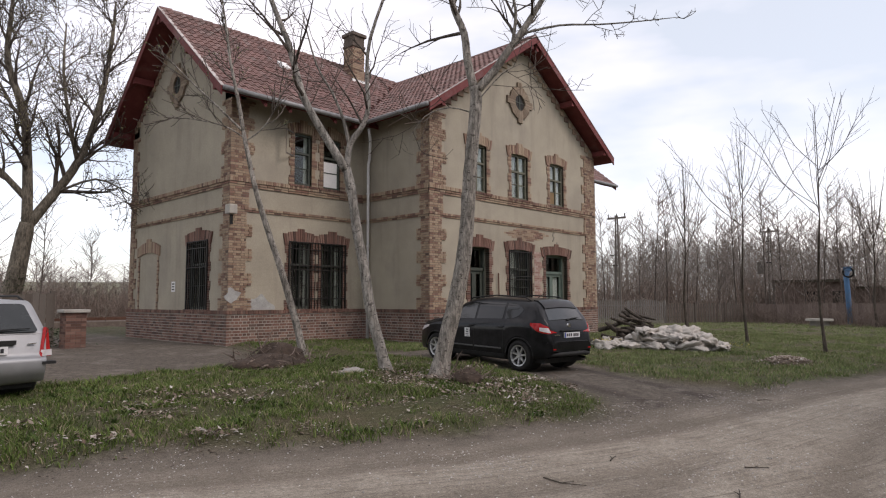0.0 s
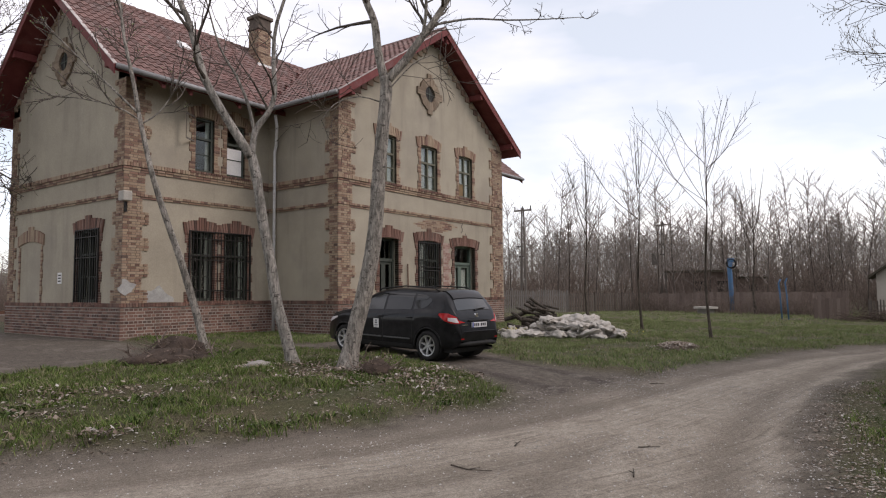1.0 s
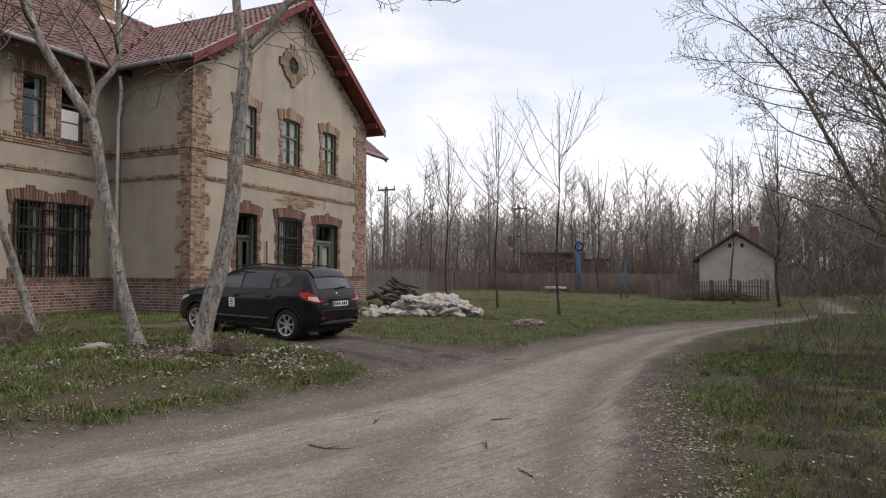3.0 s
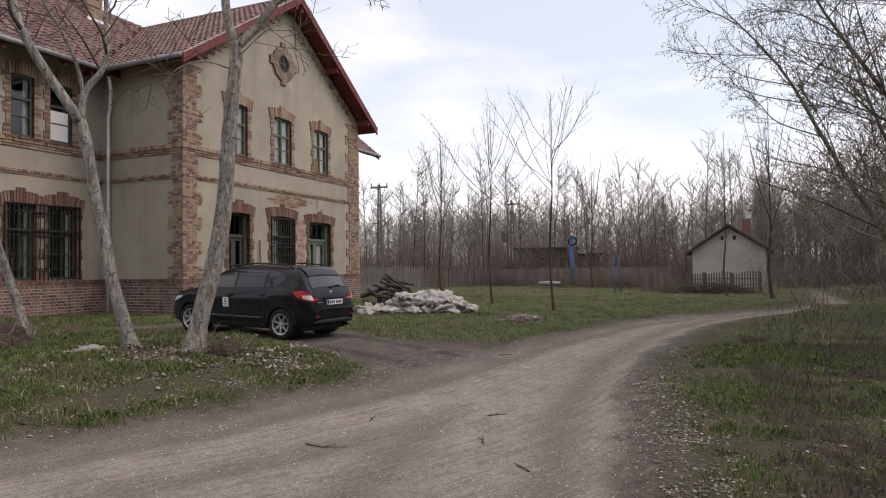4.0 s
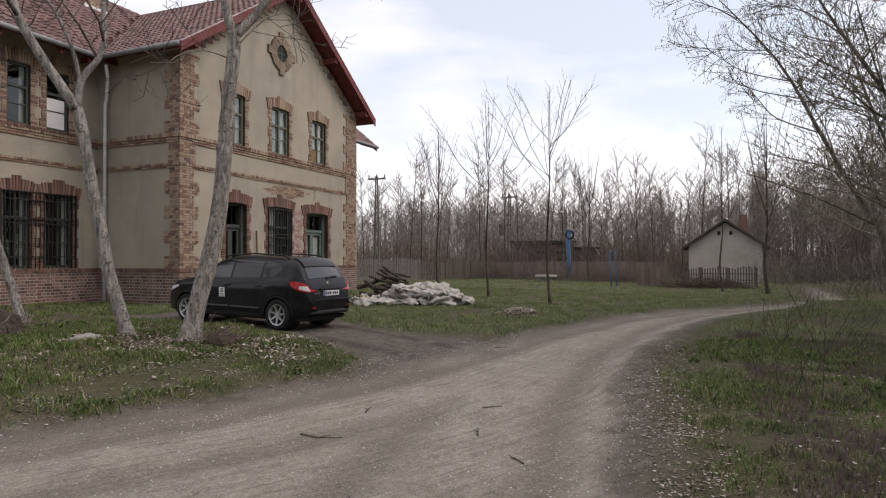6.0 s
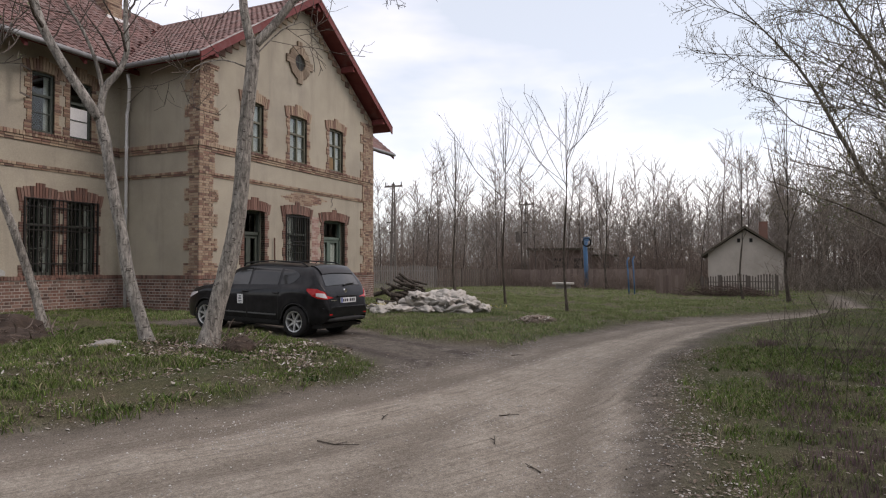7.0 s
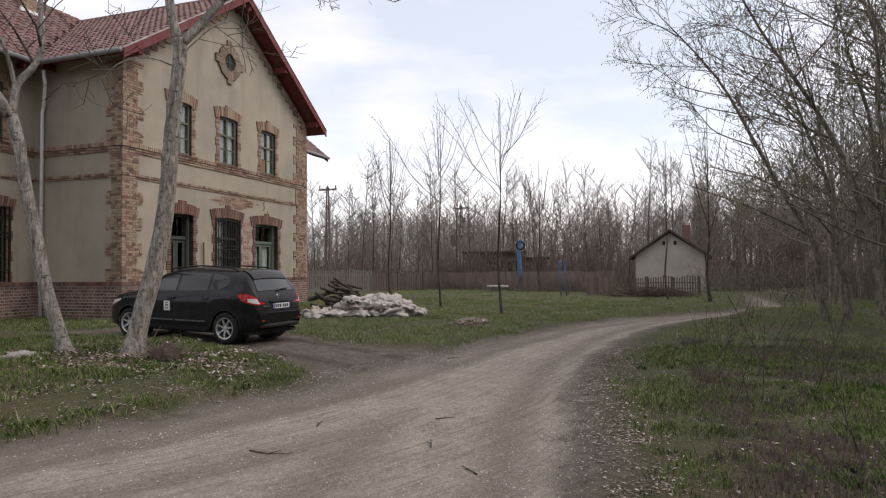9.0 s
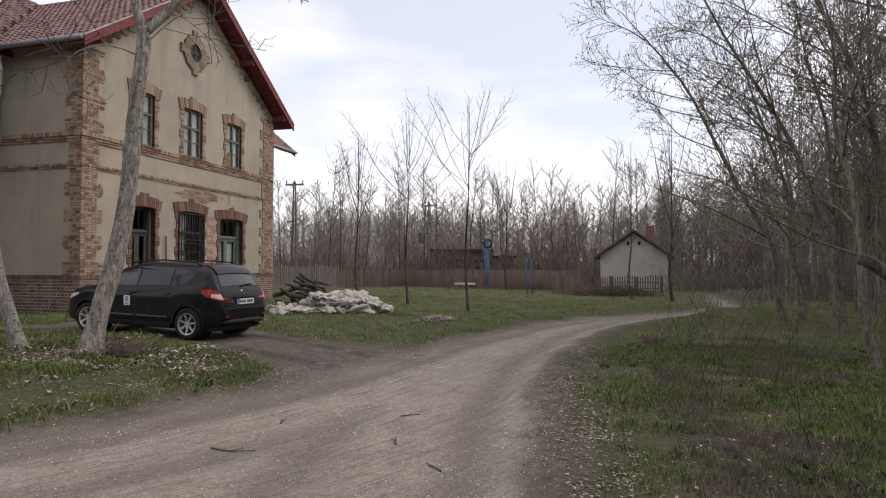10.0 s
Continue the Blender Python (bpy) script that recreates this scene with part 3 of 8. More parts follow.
window(GABLE, UP_B[0], "faded olive casement window with grey curtains", fill=[(0.0, 0.35), (0.6, 1.0)], material=OLIVE)
window(GABLE, UP_B[1], "faded olive casement window with pale curtains", fill=[(0.05, 0.44), (0.5, 1.0)], material=OLIVE)
carded = window(GABLE, UP_B[2], "faded olive casement window with pale curtains and a card in one pane", fill=[(0.0, 1.0)], material=OLIVE)
g = Geo()
GABLE.box(g, UP_B[2][0] + 0.08, (UP_B[2][0] + UP_B[2][1]) / 2 - 0.04, -0.1, -0.092, UP_B[2][2] + 0.09, UP_B[2][2] + 0.55)
part("pane_card", g, CARD, carded, "brown card filling a broken pane")
window(FRONT, UP_A[0], "dark casement window with an open upper sash", cols=1, fill=[(0.7, 1.0)])
window(FRONT, UP_A[1], "dark window with a white panel in its lower half", cols=1, blind=0.55)
for hl in BIG:
    window(FRONT, hl, "dark ground-floor window behind iron bars", rows=(0.66,), cols=2, fill=[(0.0, 0.2), (0.75, 1.0)])
window(LEFT, TALL, "tall dark window behind iron bars", rows=(0.66,))
window(GABLE, BARRED, "dark ground-floor window behind iron bars", rows=(0.66,), fill=[(0.0, 0.5)])


def bars(side, u0, u1, z0, z1, n, rails, label, d=0.06):
    gr = part("window_grille", Geo(), IRON, station, label)
    for i in range(n + 1):
        u = u0 + (u1 - u0) * i / n
        r = 0.022 if i in (0, n) else 0.011
        g = Geo()
        side.box(g, u - r, u + r, d - r, d + r, z0, z1)
        part("bar", g, IRON, gr)
    for z in rails:
        g = Geo()
        side.box(g, u0, u1, d - 0.02, d + 0.02, z - 0.014, z + 0.014)
        part("rail", g, IRON, gr)


bars(FRONT, 11.24, 13.44, 1.24, 3.44, 18, [1.26, 1.62, 2.55, 2.68, 3.2, 3.42], "black iron window grille over a double window")
bars(LEFT, 18.76, 20.12, 1.26, 3.44, 10, [1.28, 2.6, 3.2, 3.42], "black iron window grille")
bars(GABLE, 18.22, 19.53, 1.3, 3.36, 10, [1.34, 2.3, 2.42, 3.3], "black iron window grille", d=0.05)


def door(side, hole, material, label, cols=2):
    u0, u1, z0, z1 = hole
    dr = part("door", Geo(), material, station, label)
    zt = z0 + 2.15
    g = Geo()
    for a, b, c, d in ((u0, u0 + 0.08, z0, z1), (u1 - 0.08, u1, z0, z1), (u0, u1, z1 - 0.08, z1), (u0, u1, zt, zt + 0.1)):
        side.box(g, a, b, -0.32, -0.2, c, d)
    part("door_frame", g, material, dr)
    for i in range(cols):
        a = u0 + 0.08 + (u1 - u0 - 0.16) * i / cols
        b = u0 + 0.08 + (u1 - u0 - 0.16) * (i + 1) / cols
        g = Geo()
        for p, q, c, d in ((a, a + 0.1, z0, zt), (b - 0.1, b, z0, zt), (a + 0.1, b - 0.1, z0, z0 + 0.85), (a + 0.1, b - 0.1, zt - 0.1, zt)):
            side.box(g, p, q, -0.3, -0.25, c, d)
        side.box(g, a + 0.15, b - 0.15, -0.25, -0.235, z0 + 0.15, z0 + 0.7)
        lf = part("door_leaf", g, material, dr)
        g = Geo()
        side.box(g, a + 0.1, b - 0.1, -0.28, -0.275, z0 + 0.85, zt - 0.1)
        part("pane", g, GLASS, lf).visible_shadow = False
        g = Geo()
        side.box(g, a + 0.08, b - 0.08, -0.29, -0.285, zt + 0.1, z1 - 0.08)
        part("pane", g, GLASS, dr).visible_shadow = False
        if material is DOOR_GREEN:
            g = Geo()
            side.box(g, a + 0.1, b - 0.1, -0.36, -0.35, z0 + 0.85, zt - 0.1)
            part("curtain", g, CURTAIN, lf, "pale curtain behind the panes")
    g = Geo()
    side.box(g, (u0 + u1) / 2 - 0.02, (u0 + u1) / 2 + 0.02, -0.25, -0.19, z0 + 1.0, z0 + 1.14)
    part("door_handle", g, IRON, dr)
    g = Geo()
    side.box(g, u0 - 0.15, u1 + 0.15, -0.3, 0.35, -0.2, z0)
    part("doorstep", g, STONE, dr, "worn stone doorstep")


door(GABLE, DOOR_1, FRAME, "dark green double door with glazed upper panels")
door(GABLE, DOOR_2, DOOR_GREEN, "pale green glazed double door with curtains")


def oculus(side, u, z):
    """A small round window in a cross of brick."""
    oc = part("oculus", Geo(), BRICK_YELLOW, station, "round attic window in a brick ring")
    g = Geo()
    for i in range(28):
        a, b = 2 * math.pi * (i + 0.04) / 28, 2 * math.pi * (i + 0.96) / 28
        r0, r1 = 0.29, 0.60 + 0.02 * (i % 2)
        if i % 7 in (0, 6):
            continue
        side.poly(g, [(u + r0 * math.cos(a), z + r0 * math.sin(a)), (u + r1 * math.cos(a), z + r1 * math.sin(a)), (u + r1 * math.cos(b), z + r1 * math.sin(b)), (u + r0 * math.cos(b), z + r0 * math.sin(b))], -0.02, 0.07)
    for q in range(4):
        c, sn = (1, 0, -1, 0)[q], (0, 1, 0, -1)[q]
        for k in (-1, 0, 1):
            o, w2 = k * 0.092, 0.042
            side.poly(g, [(u + 0.3 * c - (o - w2) * sn, z + 0.3 * sn + (o - w2) * c), (u + 0.76 * c - (o - w2) * sn, z + 0.76 * sn + (o - w2) * c), (u + 0.76 * c - (o + w2) * sn, z + 0.76 * sn + (o + w2) * c), (u + 0.3 * c - (o + w2) * sn, z + 0.3 * sn + (o + w2) * c)], -0.02, 0.075)
    part("brick_ring", g, BRICK_DUN, oc, "dun brick ring with four keys")
    g = Geo()
    side.poly(g, [(u + 0.31 * math.cos(t * math.pi / 12), z + 0.31 * math.sin(t * math.pi / 12)) for t in range(24)], 0.002, 0.012)
    part("pane", g, IRON, oc, "dark round opening")
    for a, b, d in ((0.02, 0.3, 0.035), (0.3, 0.02, 0.033)):
        g = Geo()
        side.box(g, u - a, u + a, 0.012, d, z - b, z + b)
        part("glazing_bar", g, FRAME, oc)


oculus(GABLE, 18.95, 8.88)
oculus(LEFT, 21.25, 8.85)


def rake_steps(side, u_edge, um, z0):
    """Stepped brick teeth below the verge."""
    g = Geo()
    k = (RIDGE - EAVE) / abs(um - (EX0 if side is GABLE else EY0) if u_edge < um else um - (EX1 if side is GABLE else EY1))
    sgn = 1 if um > u_edge else -1
    n = 15
    span = abs(um - u_edge) - 0.35
    for i in range(n):
        u = u_edge + sgn * span * i / n
        z = RIDGE - abs(um - u) * k - 0.2
        a, b = sorted((u, u + sgn * span / n * 0.9))
        side.box(g, a, b, -0.02, 0.05, z - 0.28, z - 0.06)
    part("rake_bricks", g, BRICK_YELLOW, station, "stepped brick teeth below the verge")


for e0, side, um in ((XB + 0.1, GABLE, XR), (XC - 0.1, GABLE, XR), (YA + 0.1, LEFT, YR), (YN - 0.1, LEFT, YR)):
    rake_steps(side, e0, um, EAVE)


def details():
    # blind niche in the left gable
    g = Geo()
    for i in range(28):
        z = CAP + i * COURSE * 0.88
        w = 0.14 if (i // 4) % 2 else 0.09
        LEFT.box(g, 22.50 - w, 22.50, -0.02, 0.03, z, z + 0.058)
        LEFT.box(g, 24.02, 24.02 + w, -0.02, 0.03, z, z + 0.058)
    for i in range(20):
        c = 22.3 + 1.92 * (i + 0.5) / 20
        f = 1 - ((c - 23.26) / 0.96) ** 2
        hi = 3.45 + 0.2 * f + (0.1 if abs(c - 23.26) < 0.15 else 0)
        LEFT.poly(g, [(c - 0.044, 3.1 + 0.16 * f), (c + 0.044, 3.1 + 0.16 * f), (c + 0.044, hi), (c - 0.044, hi)], -0.02, 0.04)
    part("blind_niche", g, BRICK_YELLOW, station, "bricked-up blind window surround")
    # notice on the left gable
    g = Geo()
    LEFT.box(g, 21.06, 21.32, 0.0, 0.012, 1.86, 2.2)
    nt = part("notice_plate", g, WHITE, station, "small white notice plate")
    for i in range(3):
        g = Geo()
        LEFT.box(g, 21.1, 21.28, 0.012, 0.015, 1.92 + 0.09 * i, 1.96 + 0.09 * i)
        part("notice_bar", g, IRON, nt)
    # outdoor lamp at the corner
    g = Geo()
    g.box(XA - 0.2, XA + 0.06, YA - 0.34, YA - 0.05, 4.08, 4.36)
    lp = rounded(part("wall_lamp", g, STONE, station, "small pale floodlight at the corner"), 0.03)
    g = Geo()
    g.box(XA - 0.02, XA + 0.03, YA - 0.12, YA - 0.04, 3.8, 4.1)
    part("bracket", g, IRON, lp)
    # rain pipe
    g = Geo()
    g.tube([(15.2 - 1.1, 17.06, 0.15), (14.1, 17.06, 6.25), (14.1, 17.0, 6.45), (13.85, 16.66, 7.0), (13.75, 16.62, 7.36)], [0.05] * 5, 10)
    dp = part("downpipe", g, ZINC, station, "grey zinc downpipe", smooth=True)
    for z in (1.6, 3.4, 5.2):
        g = Geo()
        g.tube([(14.1, 17.06, z), (14.1, 17.06, z + 0.05)], [0.06, 0.06], 10)
        part("pipe_clip", g, ZINC, dp)
    # open upper sash of the first-floor window
    g = Geo()
    for a, b, c, d in ((0, 0.62, 0, 0.05), (0, 0.62, 0.75, 0.8), (0, 0.05, 0.05, 0.75), (0.57, 0.62, 0.05, 0.75)):
        x0, x1 = 11.38 - 0.50 * a / 0.62, 11.38 - 0.50 * b / 0.62
        y0, y1 = YA - 0.02 - 0.3 * a / 0.62, YA - 0.02 - 0.3 * b / 0.62
        g.hexa([(x0, y0, 6.15 + c), (x1, y1, 6.15 + c), (x1 + 0.02, y1 + 0.03, 6.15 + c), (x0 + 0.02, y0 + 0.03, 6.15 + c),
                (x0, y0, 6.15 + d), (x1, y1, 6.15 + d), (x1 + 0.02, y1 + 0.03, 6.15 + d), (x0 + 0.02, y0 + 0.03, 6.15 + d)])
    part("open_sash", g, GREY_WOOD, station, "weathered window sash standing open")
    # chimney
    g = Geo()
    cx, cy = 16.1, 20.45
    for i in range(25):
        z = 10.0 + i * COURSE
        for side, c in ((Side("y", cy - 0.3, -1), cx), (Side("x", cx - 0.3, -1), cy), (Side("y", cy + 0.3, 1), cx), (Side("x", cx + 0.3, 1), cy)):
            course(g, side, c - 0.3, c + 0.3, z, -0.1, 0.0, shift=0.5 * (i % 2))
    ch = part("chimney", g, BRICK_YELLOW, station, "old brick chimney with a dark corbelled top")
    m = Geo()
    m.box(cx - 0.285, cx + 0.285, cy - 0.285, cy + 0.285, 9.5, 12.0)
    part("mortar_bed", m, MORTAR, ch)
    g = Geo()
    g.box(cx - 0.34, cx + 0.34, cy - 0.34, cy + 0.34, 11.86, 11.96)
    g.box(cx - 0.30, cx + 0.30, cy - 0.30, cy + 0.30, 11.96, 12.32)
    g.box(cx - 0.37, cx + 0.37, cy - 0.37, cy + 0.37, 12.32, 12.46)
    rounded(part("chimney_cap", g, SOOTY, ch, "sooty corbelled chimney head"), 0.02)
    g = Geo()
    g.box(cx - 0.45, cx + 0.45, cy - 0.5, cy - 0.3, 10.3, 10.42)
    part("flashing", g, WHITE, ch, "white mortar flashing")
    # roof window
    a = slope_point(11.85, 2.45, "front")
    g = Geo()
    k = (RIDGE - EAVE) / (YR - EY0)
    g.hexa([(11.9, a.y, a.z + 0.02), (12.25, a.y, a.z + 0.02), (12.25, a.y + 0.34, a.z + 0.02 + 0.34 * k), (11.9, a.y + 0.34, a.z + 0.02 + 0.34 * k),
            (11.9, a.y - 0.05, a.z + 0.11), (12.25, a.y - 0.05, a.z + 0.11), (12.25, a.y + 0.29, a.z + 0.11 + 0.34 * k), (11.9, a.y + 0.29, a.z + 0.11 + 0.34 * k)])
    part("roof_window", g, WHITE, station, "small pale roof hatch")


details()


def worn_patches():
    """Bare brick where plaster has fallen, and a grey repair at the corner."""
    g = Geo()
    for i in range(7):
        z = 3.74 + i * COURSE * 0.86
        a, b = 17.9 + 0.25 * abs(i - 3) + rng.uniform(0, 0.2), 20.75 - 0.2 * abs(i - 4) - rng.uniform(0, 0.3)
        if z + 0.06 > LOW_BELT:
            break
        course(g, GABLE, a, b, z, -0.02, 0.008, shift=0.5 * (i % 2), height=0.056)
    part("bare_brick", g, BRICK_YELLOW, station, "bare bricks where plaster has fallen")
    g = Geo()
    for i in range(28):
        z = 1.3 + i * COURSE
        w = 0.1 * math.sin(i * 0.7)
        course(g, GABLE, 19.78, 20.22 + 0.08 * math.sin(i), z, -0.02, 0.01, shift=0.5 * (i % 2))
    part("bare_brick", g, BRICK_PINK, station, "pale red bare brick pier between window and door")
    ring = [(9.8 + 0.43 + 0.45 * math.cos(t) * (1 + 0.25 * math.sin(3 * t + 1)), 1.29 + max(0.0, 0.42 * math.sin(t) * (1 + 0.2 * math.cos(5 * t)))) for t in np.linspace(0, math.pi, 16)]
    g = Geo()
    FRONT.poly(g, ring, -0.01, 0.014)
    part("cement_patch", g, CEMENT, station, "grey cement repair at the plinth")
    ring = [(9.36 + 0.22 * math.cos(t) * (1 + 0.3 * math.sin(4 * t)), 1.72 + 0.2 * math.sin(t) * (1 + 0.3 * math.cos(3 * t))) for t in np.linspace(0, 2 * math.pi, 18)[:-1]]
    g = Geo()
    FRONT.poly(g, ring, 0.0, 0.044)
    part("cement_patch", g, CEMENT, station, "pale cement smear on the brick corner")
    # a rent in the plaster above the right door
    g = Geo()
    for i in range(9):
        z = 3.62 + i * 0.065
        u = 21.05 + 0.05 * math.sin(i * 1.7) + (0.25 if i < 3 else 0)
        GABLE.box(g, u, u + 0.03, 0.0, 0.012, z, z + 0.07)
    part("crack", g, MORTAR, station, "jagged plaster edge")


CEMENT = surface("grey_cement", (0.30, 0.30, 0.285), (0.42, 0.42, 0.40), 5, 0.95, 40)
BRICK_PINK = pieces("pink_brick", [(0.0, (0.30, 0.17, 0.14)), (0.5, (0.40, 0.27, 0.23)), (1.0, (0.46, 0.36, 0.31))])
worn_patches()

# ---- the ground: one sheet with the dirt road, the drive, the yard and grass ----
def smoothstep(a, b, v):
    t = min(1.0, max(0.0, (v - a) / (b - a)))
    return t * t * (3 - 2 * t)


def edge_y(x, line):
    """The line's y at x, straight between its points."""
    for (x0, y0), (x1, y1) in zip(line, line[1:]):
        if x0 <= x <= x1:
            return y0 + (y1 - y0) * (x - x0) / (x1 - x0)
    return line[0][1] if x < line[0][0] else line[-1][1]


ROAD_L = [(-60, 30), (-10, 11.5), (1.5, 7.1), (4.9, 5.4), (7.8, 4.45), (12, 3.9), (17, 2.8), (20, 1.5), (23, -0.9), (26.3, -3.35), (30, -3.8), (35, -4.1), (38, -4.7), (60, -16.4), (140, -40.4)]
ROAD_R = [(-60, 20), (-10, 4.5), (-3, 0.9), (0, -0.3), (4.6, 0.45), (8.6, 1.0), (12.2, 1.0), (17, 0.35), (20.6, -0.9), (24.6, -3.3), (28, -4.4), (32, -4.65), (38, -4.9), (60, -16.2), (140, -40.2)]


def road_depth(x, y):
    """Metres inside the road (negative outside)."""
    return min(edge_y(x, ROAD_L) - y, y - edge_y(x, ROAD_R))


def drive_depth(x, y):
    """The drive from the road past the parked car, and the bare yard by the left gable."""
    if 2.5 < y < 13:
        c = 10.0 + 0.55 * (min(y, 8.0) - 4.4)
        half = 1.15 + 0.9 * (1 - smoothstep(3.6, 6.8, y))
        d = half - abs(x - c)
    else:
        d = -1.0
    left = min(y - (12.1 + 0.18 * (x - 3)), 26 - y, 9.2 - x if y > 16.6 else 8.3 - x + (y - 14) * 0.3)
    return max(d, min(left, 1.5))


def lift(x, y):
    h = 0.24 * smoothstep(7.0, 16.5, y) * (1 - smoothstep(26, 40, x))
    rd = road_depth(x, y)
    near = math.exp(-((x - 7.0) ** 2 / 20 + (y - 9.3) ** 2 / 6))
    h += 0.15 * near
    if y > 2.5 and x < 13 and rd < 0:
        h += 0.075 * min(1.0, -rd) * noise.noise((x * 1.5, y * 1.5, 12)) * (1 - smoothstep(-0.6, 0.2, drive_depth(x, y)))
    h -= 0.07 * smoothstep(-0.6, 0.6, rd)
    if y > 2.5 and x < 12:
        h += 0.07 * smoothstep(0.05, 0.45, -rd) * (1 - smoothstep(-0.6, 0.2, drive_depth(x, y)))
    h += 0.24 * math.exp(-((x - 21.5) ** 2 / 14 + (y + 3.4) ** 2 / 1.4)) * smoothstep(0.2, 0.9, -rd)
    if rd > 0 and -6 < x < 40:
        for off in (0.75, 2.1):
            h -= 0.03 * math.exp(-((rd - off) / 0.22) ** 2)
    if abs(x) < 45 and abs(y) < 45:
        h += 0.03 * noise.noise((x * 0.9, y * 0.9, 0)) + 0.012 * noise.noise((x * 4, y * 4, 3))
    if y < -1.5 and x > 2 and rd < -0.5:
        h += 0.05 * noise.noise((x * 0.5, y * 0.5, 7))
    return h


def spread(a, b, step, far, n):
    core = list(np.arange(a, b, step))
    lo = [a - (far * (i / n) ** 3) for i in range(n, 0, -1)]
    hi = [b + (far * (i / n) ** 3) for i in range(0, n + 1)]
    return lo + core + hi


def ground():
    xs, ys = spread(-3, 31, 0.14, 900, 26), spread(-11, 22, 0.14, 900, 26)
    nx, ny = len(xs), len(ys)
    verts = [(x, y, lift(x, y)) for y in ys for x in xs]
    faces = [(j * nx + i, j * nx + i + 1, (j + 1) * nx + i + 1, (j + 1) * nx + i) for j in range(ny - 1) for i in range(nx - 1)]
    me = bpy.data.meshes.new("ground")
    me.from_pydata(verts, [], faces)
    me.polygons.foreach_set("use_smooth", [True] * len(me.polygons))
    for key in ("road", "bare", "wheel", "across"):
        me.attributes.new(key, "FLOAT", "POINT")
    r, d, w, acr = [], [], [], []
    for x, y, z in verts:
        wob = 0.3 * noise.noise((x * 0.8, y * 0.8, 5)) + 0.15 * noise.noise((x * 3, y * 3, 9)) if abs(x) < 60 and abs(y) < 60 else 0
        rd = road_depth(x, y)
        side = 0.2 if y - edge_y(x, ROAD_R) < 1.2 and 2 < x < 20 else 0.0
        r.append(smoothstep(-0.12 + side, 0.32 + side * 0.4, rd + wob * 0.8))
        d.append(max(smoothstep(-0.5, 0.5, drive_depth(x, y) + wob * 1.2), 0.9 * smoothstep(-0.4, 0.02, rd + wob)))
        k = 0.0
        for off in (0.75, 2.1, 3.4):
            k += math.exp(-((rd - off + 0.1 * noise.noise((x * 0.5, y * 0.5, 2))) / 0.3) ** 2)
        if rd <= 0:
            k = 0.0
            if 3.5 < y < 12:
                c = 10.0 + 0.55 * (min(y, 8.0) - 4.4)
                for off in (-0.8, 0.7):
                    k += math.exp(-((x - c - off + 0.12 * noise.noise((x, y, 1))) / 0.22) ** 2)
        w.append(min(1.0, k))
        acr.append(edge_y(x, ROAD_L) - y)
    me.attributes["road"].data.foreach_set("value", r)
    me.attributes["bare"].data.foreach_set("value", d)
    me.attributes["wheel"].data.foreach_set("value", w)
    me.attributes["across"].data.foreach_set("value", acr)
    mt, nt, b = base("earth_and_grass", 0.95, 0, 0.15)

    def attr(n):
        a = nt.nodes.new("ShaderNodeAttribute")
        a.attribute_name = n
        return a.outputs["Fac"]

    grit = noise_node(nt, 55, 4, 0.7)
    fine = noise_node(nt, 9, 6, 0.65)
    broad = noise_node(nt, 0.7, 5, 0.6)
    grass = ramp_node(nt, fine, [(0.3, (0.05, 0.054, 0.026)), (0.55, (0.078, 0.088, 0.040)), (0.75, (0.135, 0.12, 0.072))])
    litter = ramp_node(nt, grit, [(0.35, (0.06, 0.045, 0.03)), (0.6, (0.15, 0.115, 0.08)), (0.72, (0.36, 0.31, 0.25))])
    col = mix_node(nt, grass, litter, ramp_node(nt, broad, [(0.40, (0.10, 0.10, 0.10)), (0.62, (0.62, 0.62, 0.62))]))
    soil = ramp_node(nt, fine, [(0.3, (0.088, 0.074, 0.060)), (0.7, (0.185, 0.158, 0.13))])
    soil = mix_node(nt, soil, (0.06, 0.05, 0.044), ramp_node(nt, attr("wheel"), [(0.2, (0, 0, 0)), (1.0, (0.7, 0.7, 0.7))]))
    soil = mix_node(nt, soil, (0.25, 0.22, 0.188), ramp_node(nt, noise_node(nt, 1.6, 7, 0.7), [(0.52, (0, 0, 0)), (0.66, (0.7, 0.7, 0.7))]))
    col = mix_node(nt, col, soil, attr("bare"))
    sand = ramp_node(nt, noise_node(nt, 3.0, 6, 0.7), [(0.3, (0.285, 0.247, 0.20)), (0.7, (0.42, 0.37, 0.305))])
    sand = mix_node(nt, sand, (0.215, 0.183, 0.147), ramp_node(nt, attr("wheel"), [(0.15, (0, 0, 0)), (1.0, (0.85, 0.85, 0.85))]))
    for sc, lo, dark in ((6.0, 0.5, (0.165, 0.14, 0.112)), (13.0, 0.55, (0.42, 0.375, 0.315)), (24.0, 0.54, (0.15, 0.126, 0.10))):
        line = nt.nodes.new("ShaderNodeTexNoise")
        line.noise_dimensions = "1D"
        line.inputs["Scale"].default_value, line.inputs["Detail"].default_value = sc, 3
        nt.links.new(attr("across"), line.inputs["W"])
        gap = ramp_node(nt, noise_node(nt, 1.1 + sc * 0.03, 6, 0.7), [(0.44, (0, 0, 0)), (0.58, (1, 1, 1))])
        amount = mix_node(nt, ramp_node(nt, line.outputs["Fac"], [(lo, (0, 0, 0)), (lo + 0.12, (0.40, 0.40, 0.40))]), gap, 1.0, "MULTIPLY")
        sand = mix_node(nt, sand, dark, amount)
    sand = mix_node(nt, sand, (0.13, 0.11, 0.09), ramp_node(nt, noise_node(nt, 4.2, 8, 0.78), [(0.60, (0, 0, 0)), (0.70, (0.6, 0.6, 0.6))]))
